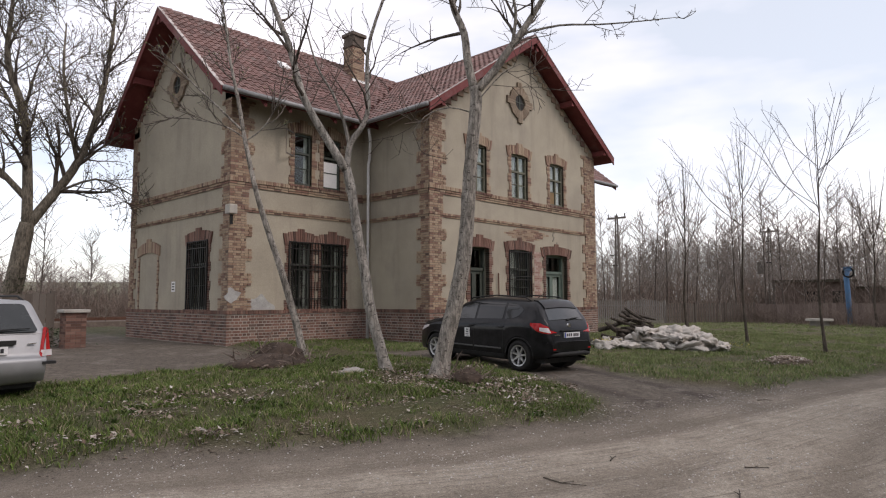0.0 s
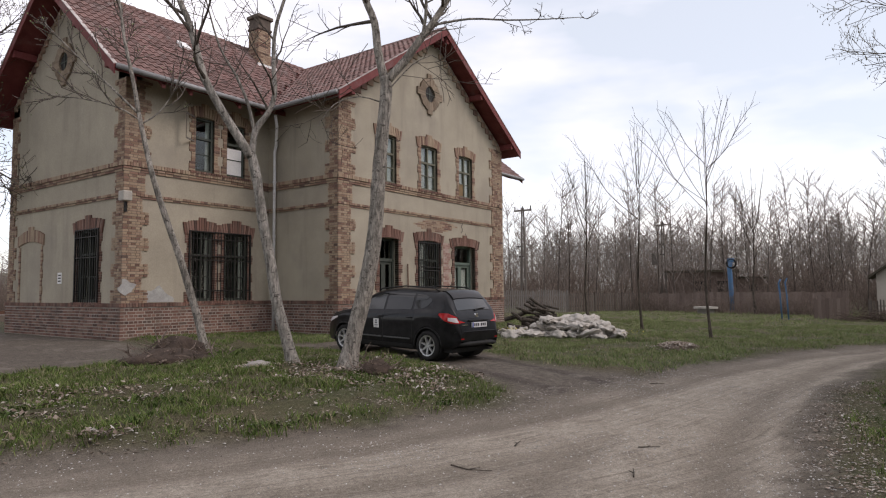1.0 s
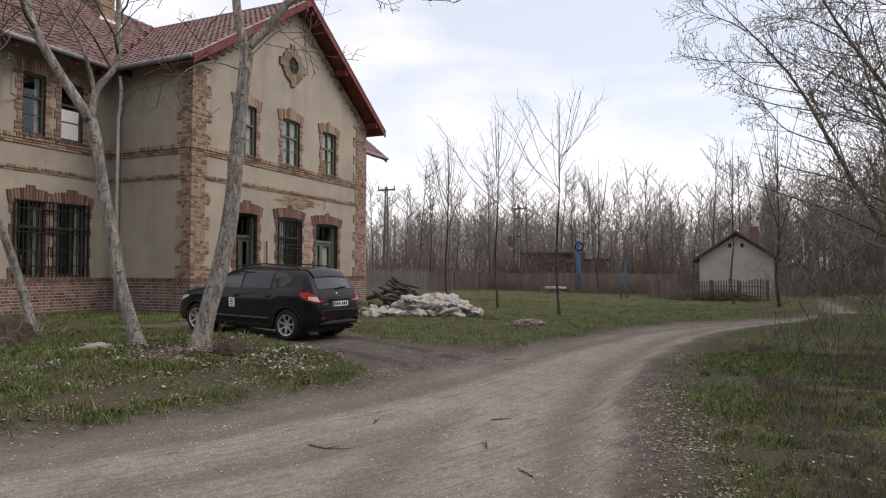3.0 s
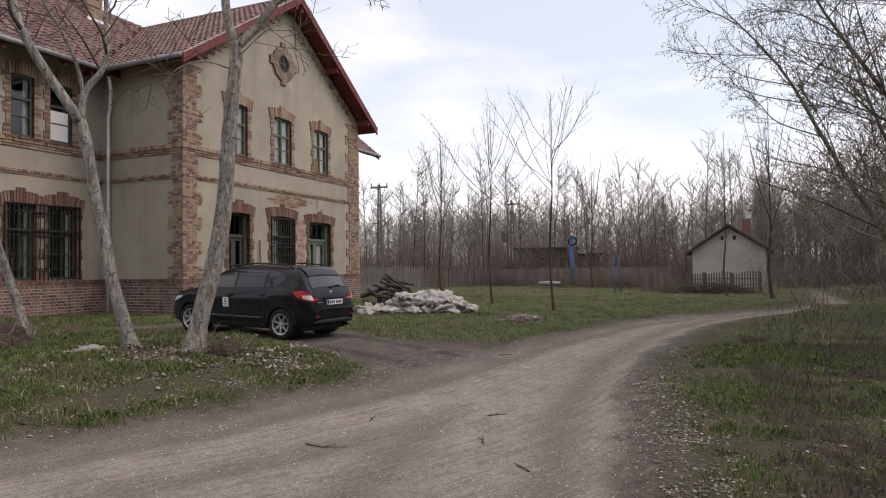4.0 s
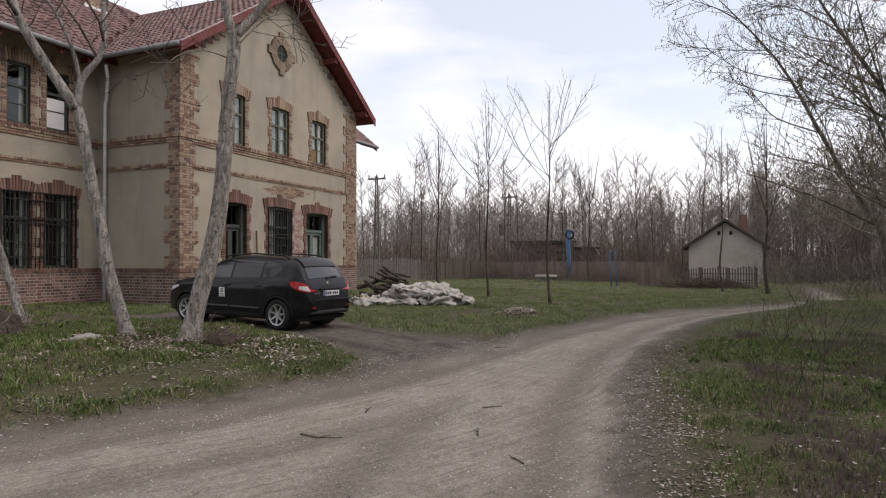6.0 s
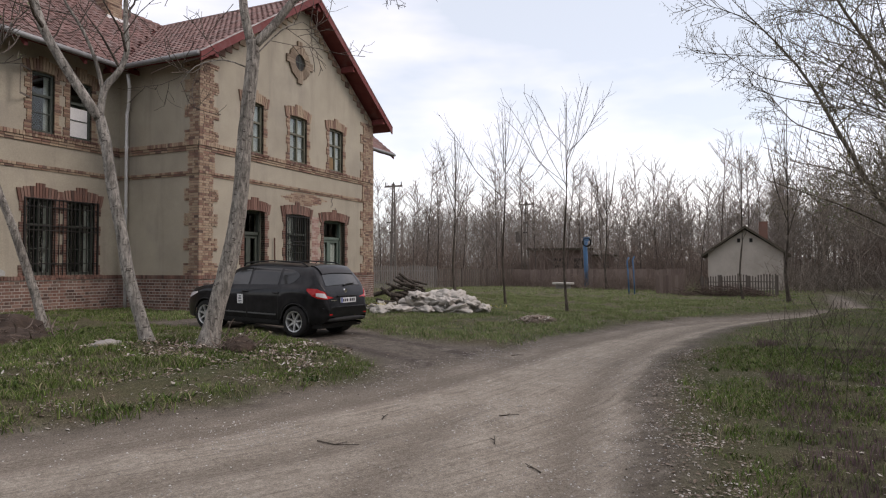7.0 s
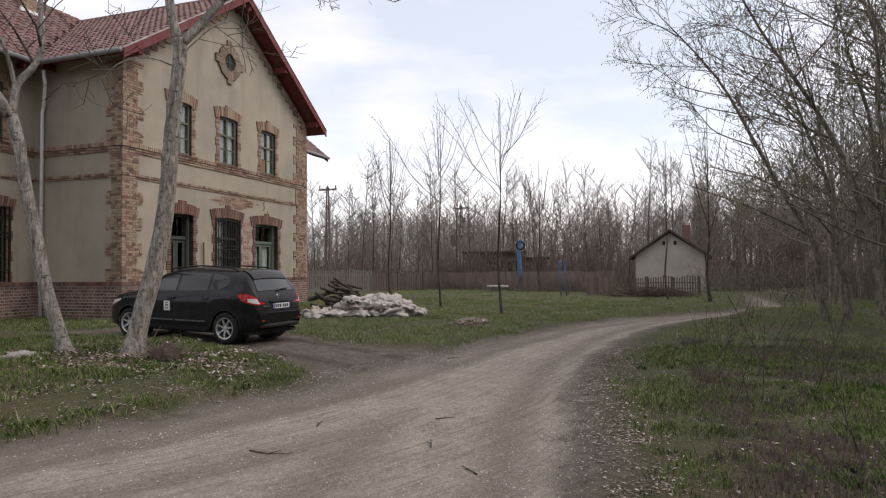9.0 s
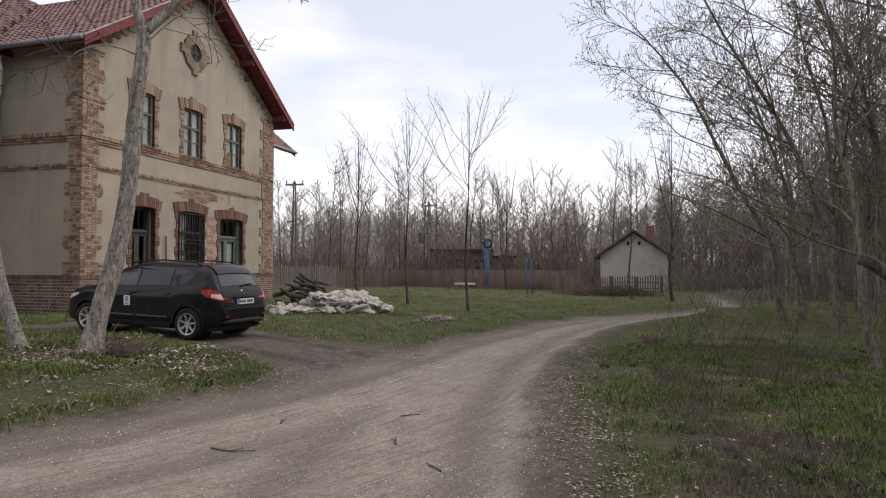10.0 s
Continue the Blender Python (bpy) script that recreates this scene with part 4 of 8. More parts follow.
    sand = mix_node(nt, sand, (0.50, 0.455, 0.39), ramp_node(nt, noise_node(nt, 26, 3, 0.6), [(0.64, (0, 0, 0)), (0.70, (0.28, 0.28, 0.28))]))
    sand = mix_node(nt, sand, ramp_node(nt, noise_node(nt, 20, 5, 0.72), [(0.36, (0.55, 0.55, 0.55)), (0.5, (1.0, 1.0, 1.0)), (0.66, (1.3, 1.3, 1.3))]), 0.45, "MULTIPLY")
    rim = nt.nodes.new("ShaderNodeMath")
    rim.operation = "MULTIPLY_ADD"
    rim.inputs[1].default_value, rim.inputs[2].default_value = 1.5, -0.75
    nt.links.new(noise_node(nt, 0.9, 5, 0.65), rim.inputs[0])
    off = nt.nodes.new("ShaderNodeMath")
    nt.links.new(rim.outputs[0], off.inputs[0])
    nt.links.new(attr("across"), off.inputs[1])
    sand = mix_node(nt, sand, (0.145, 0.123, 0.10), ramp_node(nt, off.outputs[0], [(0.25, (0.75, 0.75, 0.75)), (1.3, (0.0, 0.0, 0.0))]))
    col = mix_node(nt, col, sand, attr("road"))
    col = mix_node(nt, col, ramp_node(nt, grit, [(0.3, (0.55, 0.55, 0.55)), (0.72, (1.4, 1.4, 1.4))]), 0.75, "MULTIPLY")
    speck = noise_node(nt, 140, 2, 0.6)
    col = mix_node(nt, col, ramp_node(nt, speck, [(0.3, (0.6, 0.6, 0.6)), (0.7, (1.35, 1.35, 1.35))]), 0.6, "MULTIPLY")
    nt.links.new(col, b.inputs["Base Color"])
    bump(nt, b, mix_node(nt, grit, fine, 0.5), 0.9, 0.05)
    me.materials.append(mt)
    return tagged(new("ground", me), "grassy earth with a sandy rutted road and bare drive", "ground", kind="structure")


ground()

# ---- trees ----
def bark(name, c1, c2, spots=None):
    mt, nt, b = base(name, 0.9, 0, 0.2)
    col = ramp_node(nt, noise_node(nt, 5, 5, 0.65, (1, 1, 0.35)), [(0.3, c1), (0.7, c2)])
    grain = noise_node(nt, 30, 5, 0.75, (1, 1, 0.22))
    col = mix_node(nt, col, ramp_node(nt, grain, [(0.36, (0.34, 0.34, 0.34)), (0.58, (1.15, 1.15, 1.15))]), 0.8, "MULTIPLY")
    col = mix_node(nt, col, ramp_node(nt, noise_node(nt, 13, 6, 0.7, (1, 1, 0.32)), [(0.40, (0.42, 0.42, 0.42)), (0.56, (1.12, 1.12, 1.12))]), 0.75, "MULTIPLY")
    if spots:
        col = mix_node(nt, col, spots, ramp_node(nt, noise_node(nt, 11, 3, 0.6, (1, 1, 1.8)), [(0.58, (0, 0, 0)), (0.66, (0.85, 0.85, 0.85))]))
    nt.links.new(col, b.inputs["Base Color"])
    bump(nt, b, grain, 0.9, 0.02)
    return mt


BARK_PALE = bark("pale_poplar_bark", (0.21, 0.195, 0.17), (0.42, 0.395, 0.355), (0.05, 0.043, 0.037))
BARK_GREY = bark("grey_bark", (0.205, 0.187, 0.16), (0.41, 0.38, 0.335), (0.06, 0.051, 0.042))
BARK_DARK = bark("dark_bark", (0.065, 0.055, 0.045), (0.125, 0.105, 0.085))
BARK_WOOD = bark("woodland_bark", (0.15, 0.13, 0.10), (0.26, 0.228, 0.18))
TWIG = bark("twig_bark", (0.10, 0.082, 0.068), (0.16, 0.135, 0.115))
TWIG_WOOD = bark("woodland_twig_bark", (0.20, 0.174, 0.138), (0.30, 0.262, 0.212))
# Distance haze is painted in: this bark is paler than the near trees'.
WOOD_FAR = bark("haze_paled_twigs", (0.225, 0.195, 0.172), (0.325, 0.285, 0.252))
WOOD_MID = bark("wood_depth_bark", (0.20, 0.172, 0.142), (0.31, 0.27, 0.225))
BRUSH = bark("dry_brush", (0.18, 0.138, 0.112), (0.265, 0.21, 0.175))
BRUSH_DARK = bark("dark_brush", (0.11, 0.08, 0.065), (0.18, 0.135, 0.11))
BUD = surface("buds_and_catkins", (0.10, 0.095, 0.045), (0.17, 0.15, 0.07), 6, 0.8, 50)
LEAF = surface("young_leaves", (0.085, 0.125, 0.035), (0.16, 0.205, 0.065), 6, 0.7, 50)


def arc(p, d, length, r, n, bend, up, rnd):
    """A wavering branch line that turns upwards."""
    pts, rad = [Vector(p)], [r]
    d = Vector(d).normalized()
    for i in range(n):
        d = (d + Vector((rnd.uniform(-1, 1), rnd.uniform(-1, 1), rnd.uniform(-0.6, 1))) * bend + Vector((0, 0, up))).normalized()
        pts.append(pts[-1] + d * (length / n))
        rad.append(r * (1 - 0.8 * (i + 1) / n))
    return pts, rad


def sprout(g, pts, rad, rnd, level, count, length, bend=0.2, up=0.06, spread=0.9, start=0.25, tips=None, sides=(5, 4, 3, 3), thin=0.55, least=0.0035, ratio=0.45):
    """Side branches along a line, and their own side branches."""
    n = len(pts) - 1
    for k in range(count):
        f = start + (1 - start) * (k + rnd.random()) / count
        i = min(int(f * n), n - 1)
        t = f * n - i
        p = pts[i].lerp(pts[i + 1], t)
        r = (rad[i] * (1 - t) + rad[i + 1] * t) * thin
        d = (pts[i + 1] - pts[i]).normalized()
        side = d.orthogonal().normalized()
        side.rotate(Matrix.Rotation(rnd.uniform(0, 2 * math.pi), 3, d))
        a = rnd.uniform(0.55, 1.0) * spread
        way = d * math.cos(a) + side * math.sin(a)
        ln = length * rnd.uniform(0.55, 1.1) * (1.15 - 0.6 * f)
        cp, cr = arc(p, way, ln, max(r, least), 4 if level > 1 else 3, bend, up, rnd)
        cr = [max(q, least * (1.0 if level < 2 else 1.5)) for q in cr]
        g.tube(cp, cr, sides[min(3, 3 - level)] if level < 3 else 5, cap=False)
        if level > 1:
            sprout(g, cp, cr, rnd, level - 1, max(3, int(count * 0.62)), length * ratio, bend, up, spread, 0.2, tips, sides, thin, least, ratio)
        elif tips is not None:
            for q in cp[1:]:
                tips.append(q)


def buds(tips, rnd, size, share, hang=0.0):
    g = Geo()
    for q in tips:
        if rnd.random() > share:
            continue
        o = q + Vector((rnd.uniform(-1, 1), rnd.uniform(-1, 1), rnd.uniform(-1, 1))) * 0.04
        a = Vector((rnd.uniform(-1, 1), rnd.uniform(-1, 1), rnd.uniform(-1, 1))).normalized() * size
        b = a.orthogonal().normalized() * size * 0.45
        if hang:
            a, b = Vector((rnd.uniform(-0.2, 0.2), rnd.uniform(-0.2, 0.2), -1)) * hang, Vector((rnd.uniform(-1, 1), rnd.uniform(-1, 1), 0)).normalized() * 0.012
        g.add([tuple(o), tuple(o + a * 0.5 + b), tuple(o + a), tuple(o + a * 0.5 - b)], [(0, 1, 2, 3)])
    return g


def thick_line(pts, r0, r1, power=0.8, cuts=3):
    """Smooths a rough line of points and gives it tapering radii."""
    pts = [Vector(q) for q in pts]
    out = []
    for i in range(len(pts) - 1):
        p0, p1, p2, p3 = pts[max(i - 1, 0)], pts[i], pts[i + 1], pts[min(i + 2, len(pts) - 1)]
        for k in range(cuts):
            t = k / cuts
            out.append(0.5 * ((2 * p1) + (p2 - p0) * t + (2 * p0 - 5 * p1 + 4 * p2 - p3) * t * t + (3 * p1 - p0 - 3 * p2 + p3) * t ** 3))
    out.append(pts[-1])
    n = len(out) - 1
    return out, [r1 + (r0 - r1) * (1 - i / n) ** power for i in range(n + 1)]


def near_tree(label, trunk, limbs, seed, trunk_bark, twig_bark, count=9, length=1.5, levels=2, bud=None, flare=1.5, category="tree", up=0.05, bend=0.2, start=0.3, spread=0.9, least=0.006, ratio=0.45):
    """trunk: (points, radius low, radius high); limbs: the same, each with its own side branches."""
    rnd = random.Random(seed)
    pts, rad = thick_line(*trunk)
    rad[0] *= flare
    rad[1] *= 1 + (flare - 1) * 0.4
    pts.insert(0, pts[0] - Vector((0, 0, 0.25)))
    rad.insert(0, rad[0] * 1.15)
    tr = thing("tree", label, category)
    g = Geo()
    g.tube(pts, [r * rnd.uniform(0.96, 1.04) for r in rad], 14)
    part("trunk", g, trunk_bark, tr, smooth=True)
    tips = []
    crown = Geo()
    for lp in limbs:
        a, b = thick_line(*lp[:3])
        g = Geo()
        g.tube(a, b, 9)
        part("limb", g, trunk_bark, tr, smooth=True)
        sprout(crown, a, b, rnd, levels, int((lp[3] if len(lp) > 3 else count) * 1.35), length * (lp[4] if len(lp) > 4 else 1.0), bend, up, spread, start, tips, least=least, ratio=ratio)
    part("crown", crown, twig_bark, tr, "bare spring twigs")
    if bud:
        part("bud_cover", buds(tips, rnd, *bud[1:]), bud[0], tr, "small opening buds", kind="stuff")
    return tr


near_tree("pale-barked leaning bare tree forked high beside the road",
          ([(8.01, 9.07, 0.10), (7.88, 9.18, 0.74), (7.75, 9.30, 1.42), (7.66, 9.36, 2.10), (7.55, 9.45, 2.84), (7.47, 9.52, 3.59), (7.39, 9.58, 4.04)], 0.108, 0.078),
          [([(7.39, 9.58, 4.0), (7.19, 9.73, 4.39), (6.93, 9.92, 4.91), (6.71, 10.07, 5.44), (6.50, 10.21, 6.34), (6.35, 10.30, 6.76), (6.02, 10.49, 7.81), (5.9, 10.6, 8.8)], 0.085, 0.03, 7),
           ([(7.39, 9.58, 4.0), (7.44, 9.54, 4.51), (7.61, 9.41, 4.84), (7.70, 9.33, 5.23), (7.68, 9.35, 5.78), (7.72, 9.32, 6.56), (8.01, 9.07, 7.82), (8.1, 9.1, 8.7)], 0.062, 0.015, 6),
           ([(7.43, 9.55, 4.45), (7.32, 9.62, 5.0), (7.15, 9.75, 5.5), (6.9, 9.9, 6.0), (6.65, 10.0, 6.9)], 0.035, 0.01, 5)],
          11, BARK_PALE, TWIG, length=1.9, levels=3, least=0.0040, bend=0.27, ratio=0.5, spread=1.2, up=0.02)
near_tree("pale-barked old poplar forked under the gable in front of the car",
          ([(8.38, 8.16, 0.07), (8.49, 8.05, 0.86), (8.60, 7.94, 1.47), (8.69, 7.83, 2.19), (8.75, 7.77, 2.91), (8.78, 7.74, 3.64), (8.82, 7.69, 4.38), (8.87, 7.63, 5.23), (8.85, 7.65, 5.50)], 0.16, 0.10),
          [([(8.85, 7.65, 5.45), (8.77, 7.74, 5.98), (8.73, 7.79, 6.53), (8.61, 7.92, 6.97), (8.54, 8.00, 7.41), (8.43, 8.11, 8.07), (8.36, 8.19, 8.97)], 0.085, 0.03, 7),
           ([(8.86, 7.63, 5.40), (9.09, 7.37, 5.81), (9.25, 7.16, 6.18), (9.41, 6.95, 6.54), (9.57, 6.73, 6.96), (9.72, 6.51, 7.42), (9.87, 6.28, 8.27)], 0.085, 0.03, 7),
           ([(9.41, 6.95, 6.49), (9.80, 6.39, 6.60), (10.17, 5.79, 6.55), (10.49, 5.18, 6.52), (10.77, 4.58, 6.50)], 0.024, 0.005, 5, 0.34),
           ([(9.3, 7.1, 6.3), (9.28, 7.0, 6.9), (9.2, 7.1, 7.6), (9.25, 7.0, 8.4)], 0.035, 0.012, 5),
           ([(8.85, 7.66, 5.0), (8.5, 7.95, 5.1), (8.1, 8.2, 4.9), (7.9, 8.4, 4.5)], 0.014, 0.005, 4),
           ([(8.87, 7.63, 5.2), (9.1, 7.2, 5.7), (9.35, 6.9, 5.9)], 0.014, 0.005, 4)],
          12, BARK_GREY, TWIG, length=1.7, levels=3, least=0.0038, bend=0.27, ratio=0.5, spread=1.2, up=0.02)
near_tree("thin leaning bare tree before the brick corner",
          ([(8.76, 12.91, 0.18), (8.65, 12.98, 0.80), (8.50, 13.08, 1.46), (8.27, 13.23, 2.38), (8.07, 13.35, 3.05), (7.80, 13.51, 4.04), (7.62, 13.61, 4.90), (7.50, 13.68, 5.57)], 0.095, 0.042),
          [([(7.50, 13.68, 5.55), (7.40, 13.74, 6.24), (7.22, 13.83, 7.17), (7.12, 13.88, 7.98), (7.0, 14.0, 9.0)], 0.05, 0.012, 10),
           ([(7.52, 13.66, 5.5), (7.0, 14.0, 6.1), (6.4, 14.3, 6.7), (5.9, 14.6, 7.3)], 0.03, 0.006, 8),
           ([(7.50, 13.68, 5.4), (7.1, 13.8, 5.6), (6.5, 14.1, 5.7), (5.8, 14.4, 5.7)], 0.02, 0.005, 7),
           ([(7.55, 13.64, 5.3), (7.85, 13.45, 5.6), (8.1, 13.3, 6.1), (8.2, 13.2, 6.6)], 0.02, 0.005, 6)],
          13, BARK_GREY, TWIG, length=1.1, bud=(LEAF, 0.04, 0.35), least=0.007)
near_tree("large dark bare tree full of buds beyond the gable",
          ([(5.72, 26.4, 0.1), (5.77, 26.38, 1.44), (5.93, 26.34, 2.42), (6.08, 26.31, 3.62), (6.18, 26.28, 4.33)], 0.34, 0.24),
          [([(6.18, 26.28, 4.2), (6.84, 26.12, 5.29), (7.48, 25.94, 6.39), (7.96, 25.80, 7.72), (8.34, 25.68, 9.73), (8.54, 25.61, 11.75), (8.6, 25.6, 13.0)], 0.19, 0.03, 13),
           ([(6.18, 26.28, 4.2), (6.12, 26.31, 6.24), (5.95, 26.39, 8.23), (5.4, 26.47, 10.00), (5.42, 26.45, 11.67), (5.5, 26.4, 13.2)], 0.19, 0.03, 13),
           ([(6.12, 26.3, 5.2), (5.43, 26.45, 6.0), (4.6, 26.6, 6.9), (3.6, 26.7, 8.6), (3.2, 26.7, 10.5)], 0.12, 0.02, 11),
           ([(7.6, 25.9, 6.7), (7.2, 25.6, 8.0), (6.9, 25.5, 9.8), (6.9, 25.4, 11.6)], 0.09, 0.02, 10),
           ([(7.0, 26.0, 5.5), (8.0, 25.2, 6.0), (8.8, 24.6, 5.6), (9.2, 24.2, 5.2)], 0.05, 0.012, 6)],
          14, BARK_WOOD, TWIG, length=2.6, levels=3, bud=(BUD, 0.085, 0.5), up=0.03, least=0.007, ratio=0.58, count=9, bend=0.24, spread=1.0, start=0.15)


def v_sapling(label, foot, fork, top, width, seed, ways=7, bark_m=None, r=0.06):
    """A slim street sapling: a straight stem that opens into steep straight shoots."""
    rnd = random.Random(seed)
    limbs = []
    for i in range(ways):
        a = 2 * math.pi * i / ways + rnd.uniform(-0.3, 0.3)
        h = fork + (top - fork) * rnd.uniform(0, 0.5)
        w = width * rnd.uniform(0.4, 1.0) * (top - h) / (top - fork)
        z = h + (top - h) * rnd.uniform(0.7, 1.0)
        p0 = Vector((foot[0], foot[1], h))
        p2 = Vector((foot[0] + w * math.cos(a), foot[1] + w * math.sin(a), z))
        limbs.append(([p0, p0.lerp(p2, 0.35) + Vector((0.1 * w * math.cos(a), 0.1 * w * math.sin(a), 0)), p0.lerp(p2, 0.7), p2], r * 0.25, 0.0055, 6))
    limbs.append(([(foot[0], foot[1], fork - 0.05), (foot[0] + 0.1, foot[1], (fork + top) / 2), (foot[0], foot[1], top)], r * 0.4, 0.007, 8))
    return near_tree(label, ([(foot[0], foot[1], lift(foot[0], foot[1]) - 0.03), (foot[0] + 0.05, foot[1] + 0.12, fork * 0.45), (foot[0], foot[1], fork)], r, r * 0.62), limbs, seed, bark_m or BARK_DARK, BARK_DARK, length=0.85, levels=1, up=0.05, bend=0.1, spread=0.75, start=0.2, least=0.0045)


v_sapling("slim bare sapling with steep shoots in the grass", (24.46, 8.25), 4.1, 7.9, 2.8, 21, 11, r=0.044)
v_sapling("slim bare sapling with steep shoots near the road", (21.42, 5.05), 3.9, 7.4, 2.7, 22, 11, r=0.044)
v_sapling("thin young bare tree behind the sacks", (29.5, 12.6), 3.2, 8.2, 2.0, 23, 6, r=0.05)
v_sapling("thin young bare tree by the far fence", (34.0, 14.5), 3.4, 9.0, 2.2, 24, 7, r=0.07)
v_sapling("young bare tree beside the far fence", (43.0, 7.5), 3.0, 9.0, 2.4, 25, 7, r=0.08)
v_sapling("slender bare tree before the pale hut", (32.3, -0.44), 2.6, 7.6, 1.5, 26, 5, r=0.05)
v_sapling("slender bare tree between the hut and the road", (30.3, -2.15), 2.8, 8.5, 1.6, 27, 6, r=0.07)


def lean_tree(label, foot, lean, height, seed, r, catkins=0.0, leaf=None, branches=8):
    """A slender bare tree of the wood's edge whose stem bows towards the road."""
    rnd = random.Random(seed)
    x, y = foot
    z = lift(x, y)
    ts = (0, 0.1, 0.22, 0.38, 0.55, 0.75, 1.0)
    pts = [Vector((x + lean[0] * t ** 1.5 + rnd.uniform(-0.1, 0.1) * (t > 0) * 1.6, y + lean[1] * t ** 1.5 + rnd.uniform(-0.1, 0.1) * (t > 0) * 1.6, z + height * (t - 0.12 * t * t))) for t in ts]
    limbs = []
    for i in range(branches):
        f = 0.30 + 0.64 * (i + rnd.random()) / branches
        k = min(int(f * 6), 5)
        p = pts[k].lerp(pts[k + 1], f * 6 - k)
        a = rnd.uniform(0, 2 * math.pi)
        ln = height * rnd.uniform(0.2, 0.4) * (1.25 - 0.6 * f)
        way = Vector((math.cos(a) + lean[0] * 0.12, math.sin(a) + lean[1] * 0.12, rnd.uniform(0.35, 1.1))).normalized()
        side = Vector((rnd.uniform(-1, 1), rnd.uniform(-1, 1), rnd.uniform(-0.3, 0.6))) * ln * 0.14
        limbs.append(([p, p + way * ln * 0.4 + side, p + way * ln * 0.75 + side * 0.5, p + way * ln], r * (1.0 - 0.8 * f) * 0.27 + 0.005, 0.005, 7))
    limbs.append(([pts[4].copy(), pts[5].copy(), pts[6].copy()], r * 0.4, 0.007, 9))
    bud = (BUD, 0.03, catkins, 0.075) if catkins else None
    if leaf:
        bud = (LEAF, 0.06, leaf)
    return near_tree(label, (pts, r * 0.85, 0.007), limbs, seed, BARK_WOOD, TWIG_WOOD, length=1.3, levels=2, up=0.03, bend=0.2, bud=bud, flare=1.3, least=0.0048, ratio=0.55)


lean_tree("leaning bare tree with hanging catkins over the road verge", (18.8, -4.1), (-0.8, 4.1), 9.5, 31, 0.11, catkins=0.8, branches=15)
lean_tree("dark leaning bare tree with catkins at the wood's edge", (17.3, -5.1), (-1.2, 4.0), 10.5, 32, 0.115, catkins=0.7, branches=15)
lean_tree("forked dark tree with a little young foliage", (20.6, -5.0), (-0.4, 1.8), 9.5, 33, 0.11, leaf=0.6, branches=16)
lean_tree("bare tree of the wood's edge with catkins", (14.3, -5.6), (-0.6, 3.2), 10.0, 34, 0.10, catkins=0.7, branches=15)
lean_tree("slim dark tree at the wood's edge", (11.25, -3.75), (0.2, 0.9), 7.5, 35, 0.08, catkins=0.3, branches=9)
lean_tree("mossy leaning tree with a broken limb", (13.4, -6.6), (0.4, 3.4), 11.0, 36, 0.13, leaf=0.3, branches=15)
lean_tree("dark bare tree among the dense trunks", (22.5, -6.6), (-0.6, 1.6), 12.0, 37, 0.12, branches=9)
lean_tree("dark bare tree among the dense trunks", (16.0, -7.6), (0.3, 1.8), 12.5, 38, 0.12, leaf=0.25, branches=9)
lean_tree("slim bare tree among the dense trunks", (19.4, -7.9), (-0.4, 1.2), 12.0, 39, 0.12, branches=8)
lean_tree("slim bare tree among the dense trunks", (24.8, -8.2), (-0.4, 1.0), 12.0, 40, 0.12, branches=8)
lean_tree("slim bare tree with young foliage beside the path", (27.5, -6.6), (-0.2, 1.2), 11.0, 41, 0.12, leaf=0.35, branches=8)


near_tree("leaning mossy trunk broken off at head height",
          ([(8.2, -3.72, 0.0), (8.27, -3.54, 0.54), (8.42, -3.18, 1.2), (8.52, -2.89, 1.53), (8.59, -2.69, 1.66)], 0.085, 0.07),
          [([(8.35, -3.3, 1.0), (8.3, -3.4, 1.9), (8.4, -3.2, 3.0), (8.2, -3.0, 4.2)], 0.03, 0.008, 5)],
          42, BARK_DARK, TWIG, length=0.8, levels=1)


# ---- the woods behind ----
def wood_tree(seed, height, spread, count, twigs=4, fine=1.0):
    """One bare tree of the far wood, as arrays of four-cornered faces."""
    rnd = random.Random(seed)
    g = Geo()
    pts, rad = arc((0, 0, -0.1), (0, 0, 1), height, height * 0.0062, 6, 0.05, 0.05, rnd)
    g.tube(pts, [max(r, 0.02) for r in rad], 5, cap=False)
    for k in range(count):
        f = 0.25 + 0.73 * (k + rnd.random()) / count
        i = min(int(f * 6), 5)
        p = pts[i].lerp(pts[i + 1], f * 6 - i)
        a = rnd.uniform(0, 2 * math.pi)
        d = Vector((math.cos(a), math.sin(a), rnd.uniform(0.5, 1.4)))
        cp, cr = arc(p, d, spread * rnd.uniform(0.5, 1.1) * (1.2 - 0.7 * f), 0.03, 3, 0.18, 0.08, rnd)
        g.tube(cp, [max(r, 0.014) * fine for r in cr], 3, cap=False)
        for _ in range(twigs):
            q = cp[1].lerp(cp[3], rnd.random())
            b = rnd.uniform(0, 2 * math.pi)
            e, er = arc(q, (math.cos(b), math.sin(b), rnd.uniform(0.3, 1.5)), spread * 0.42 * rnd.uniform(0.5, 1.1), 0.013, 1, 0.2, 0.08, rnd)
            g.tube(e, [max(r, 0.012) * fine for r in er], 3, cap=False)
    return np.array(g.v), np.array(g.f)


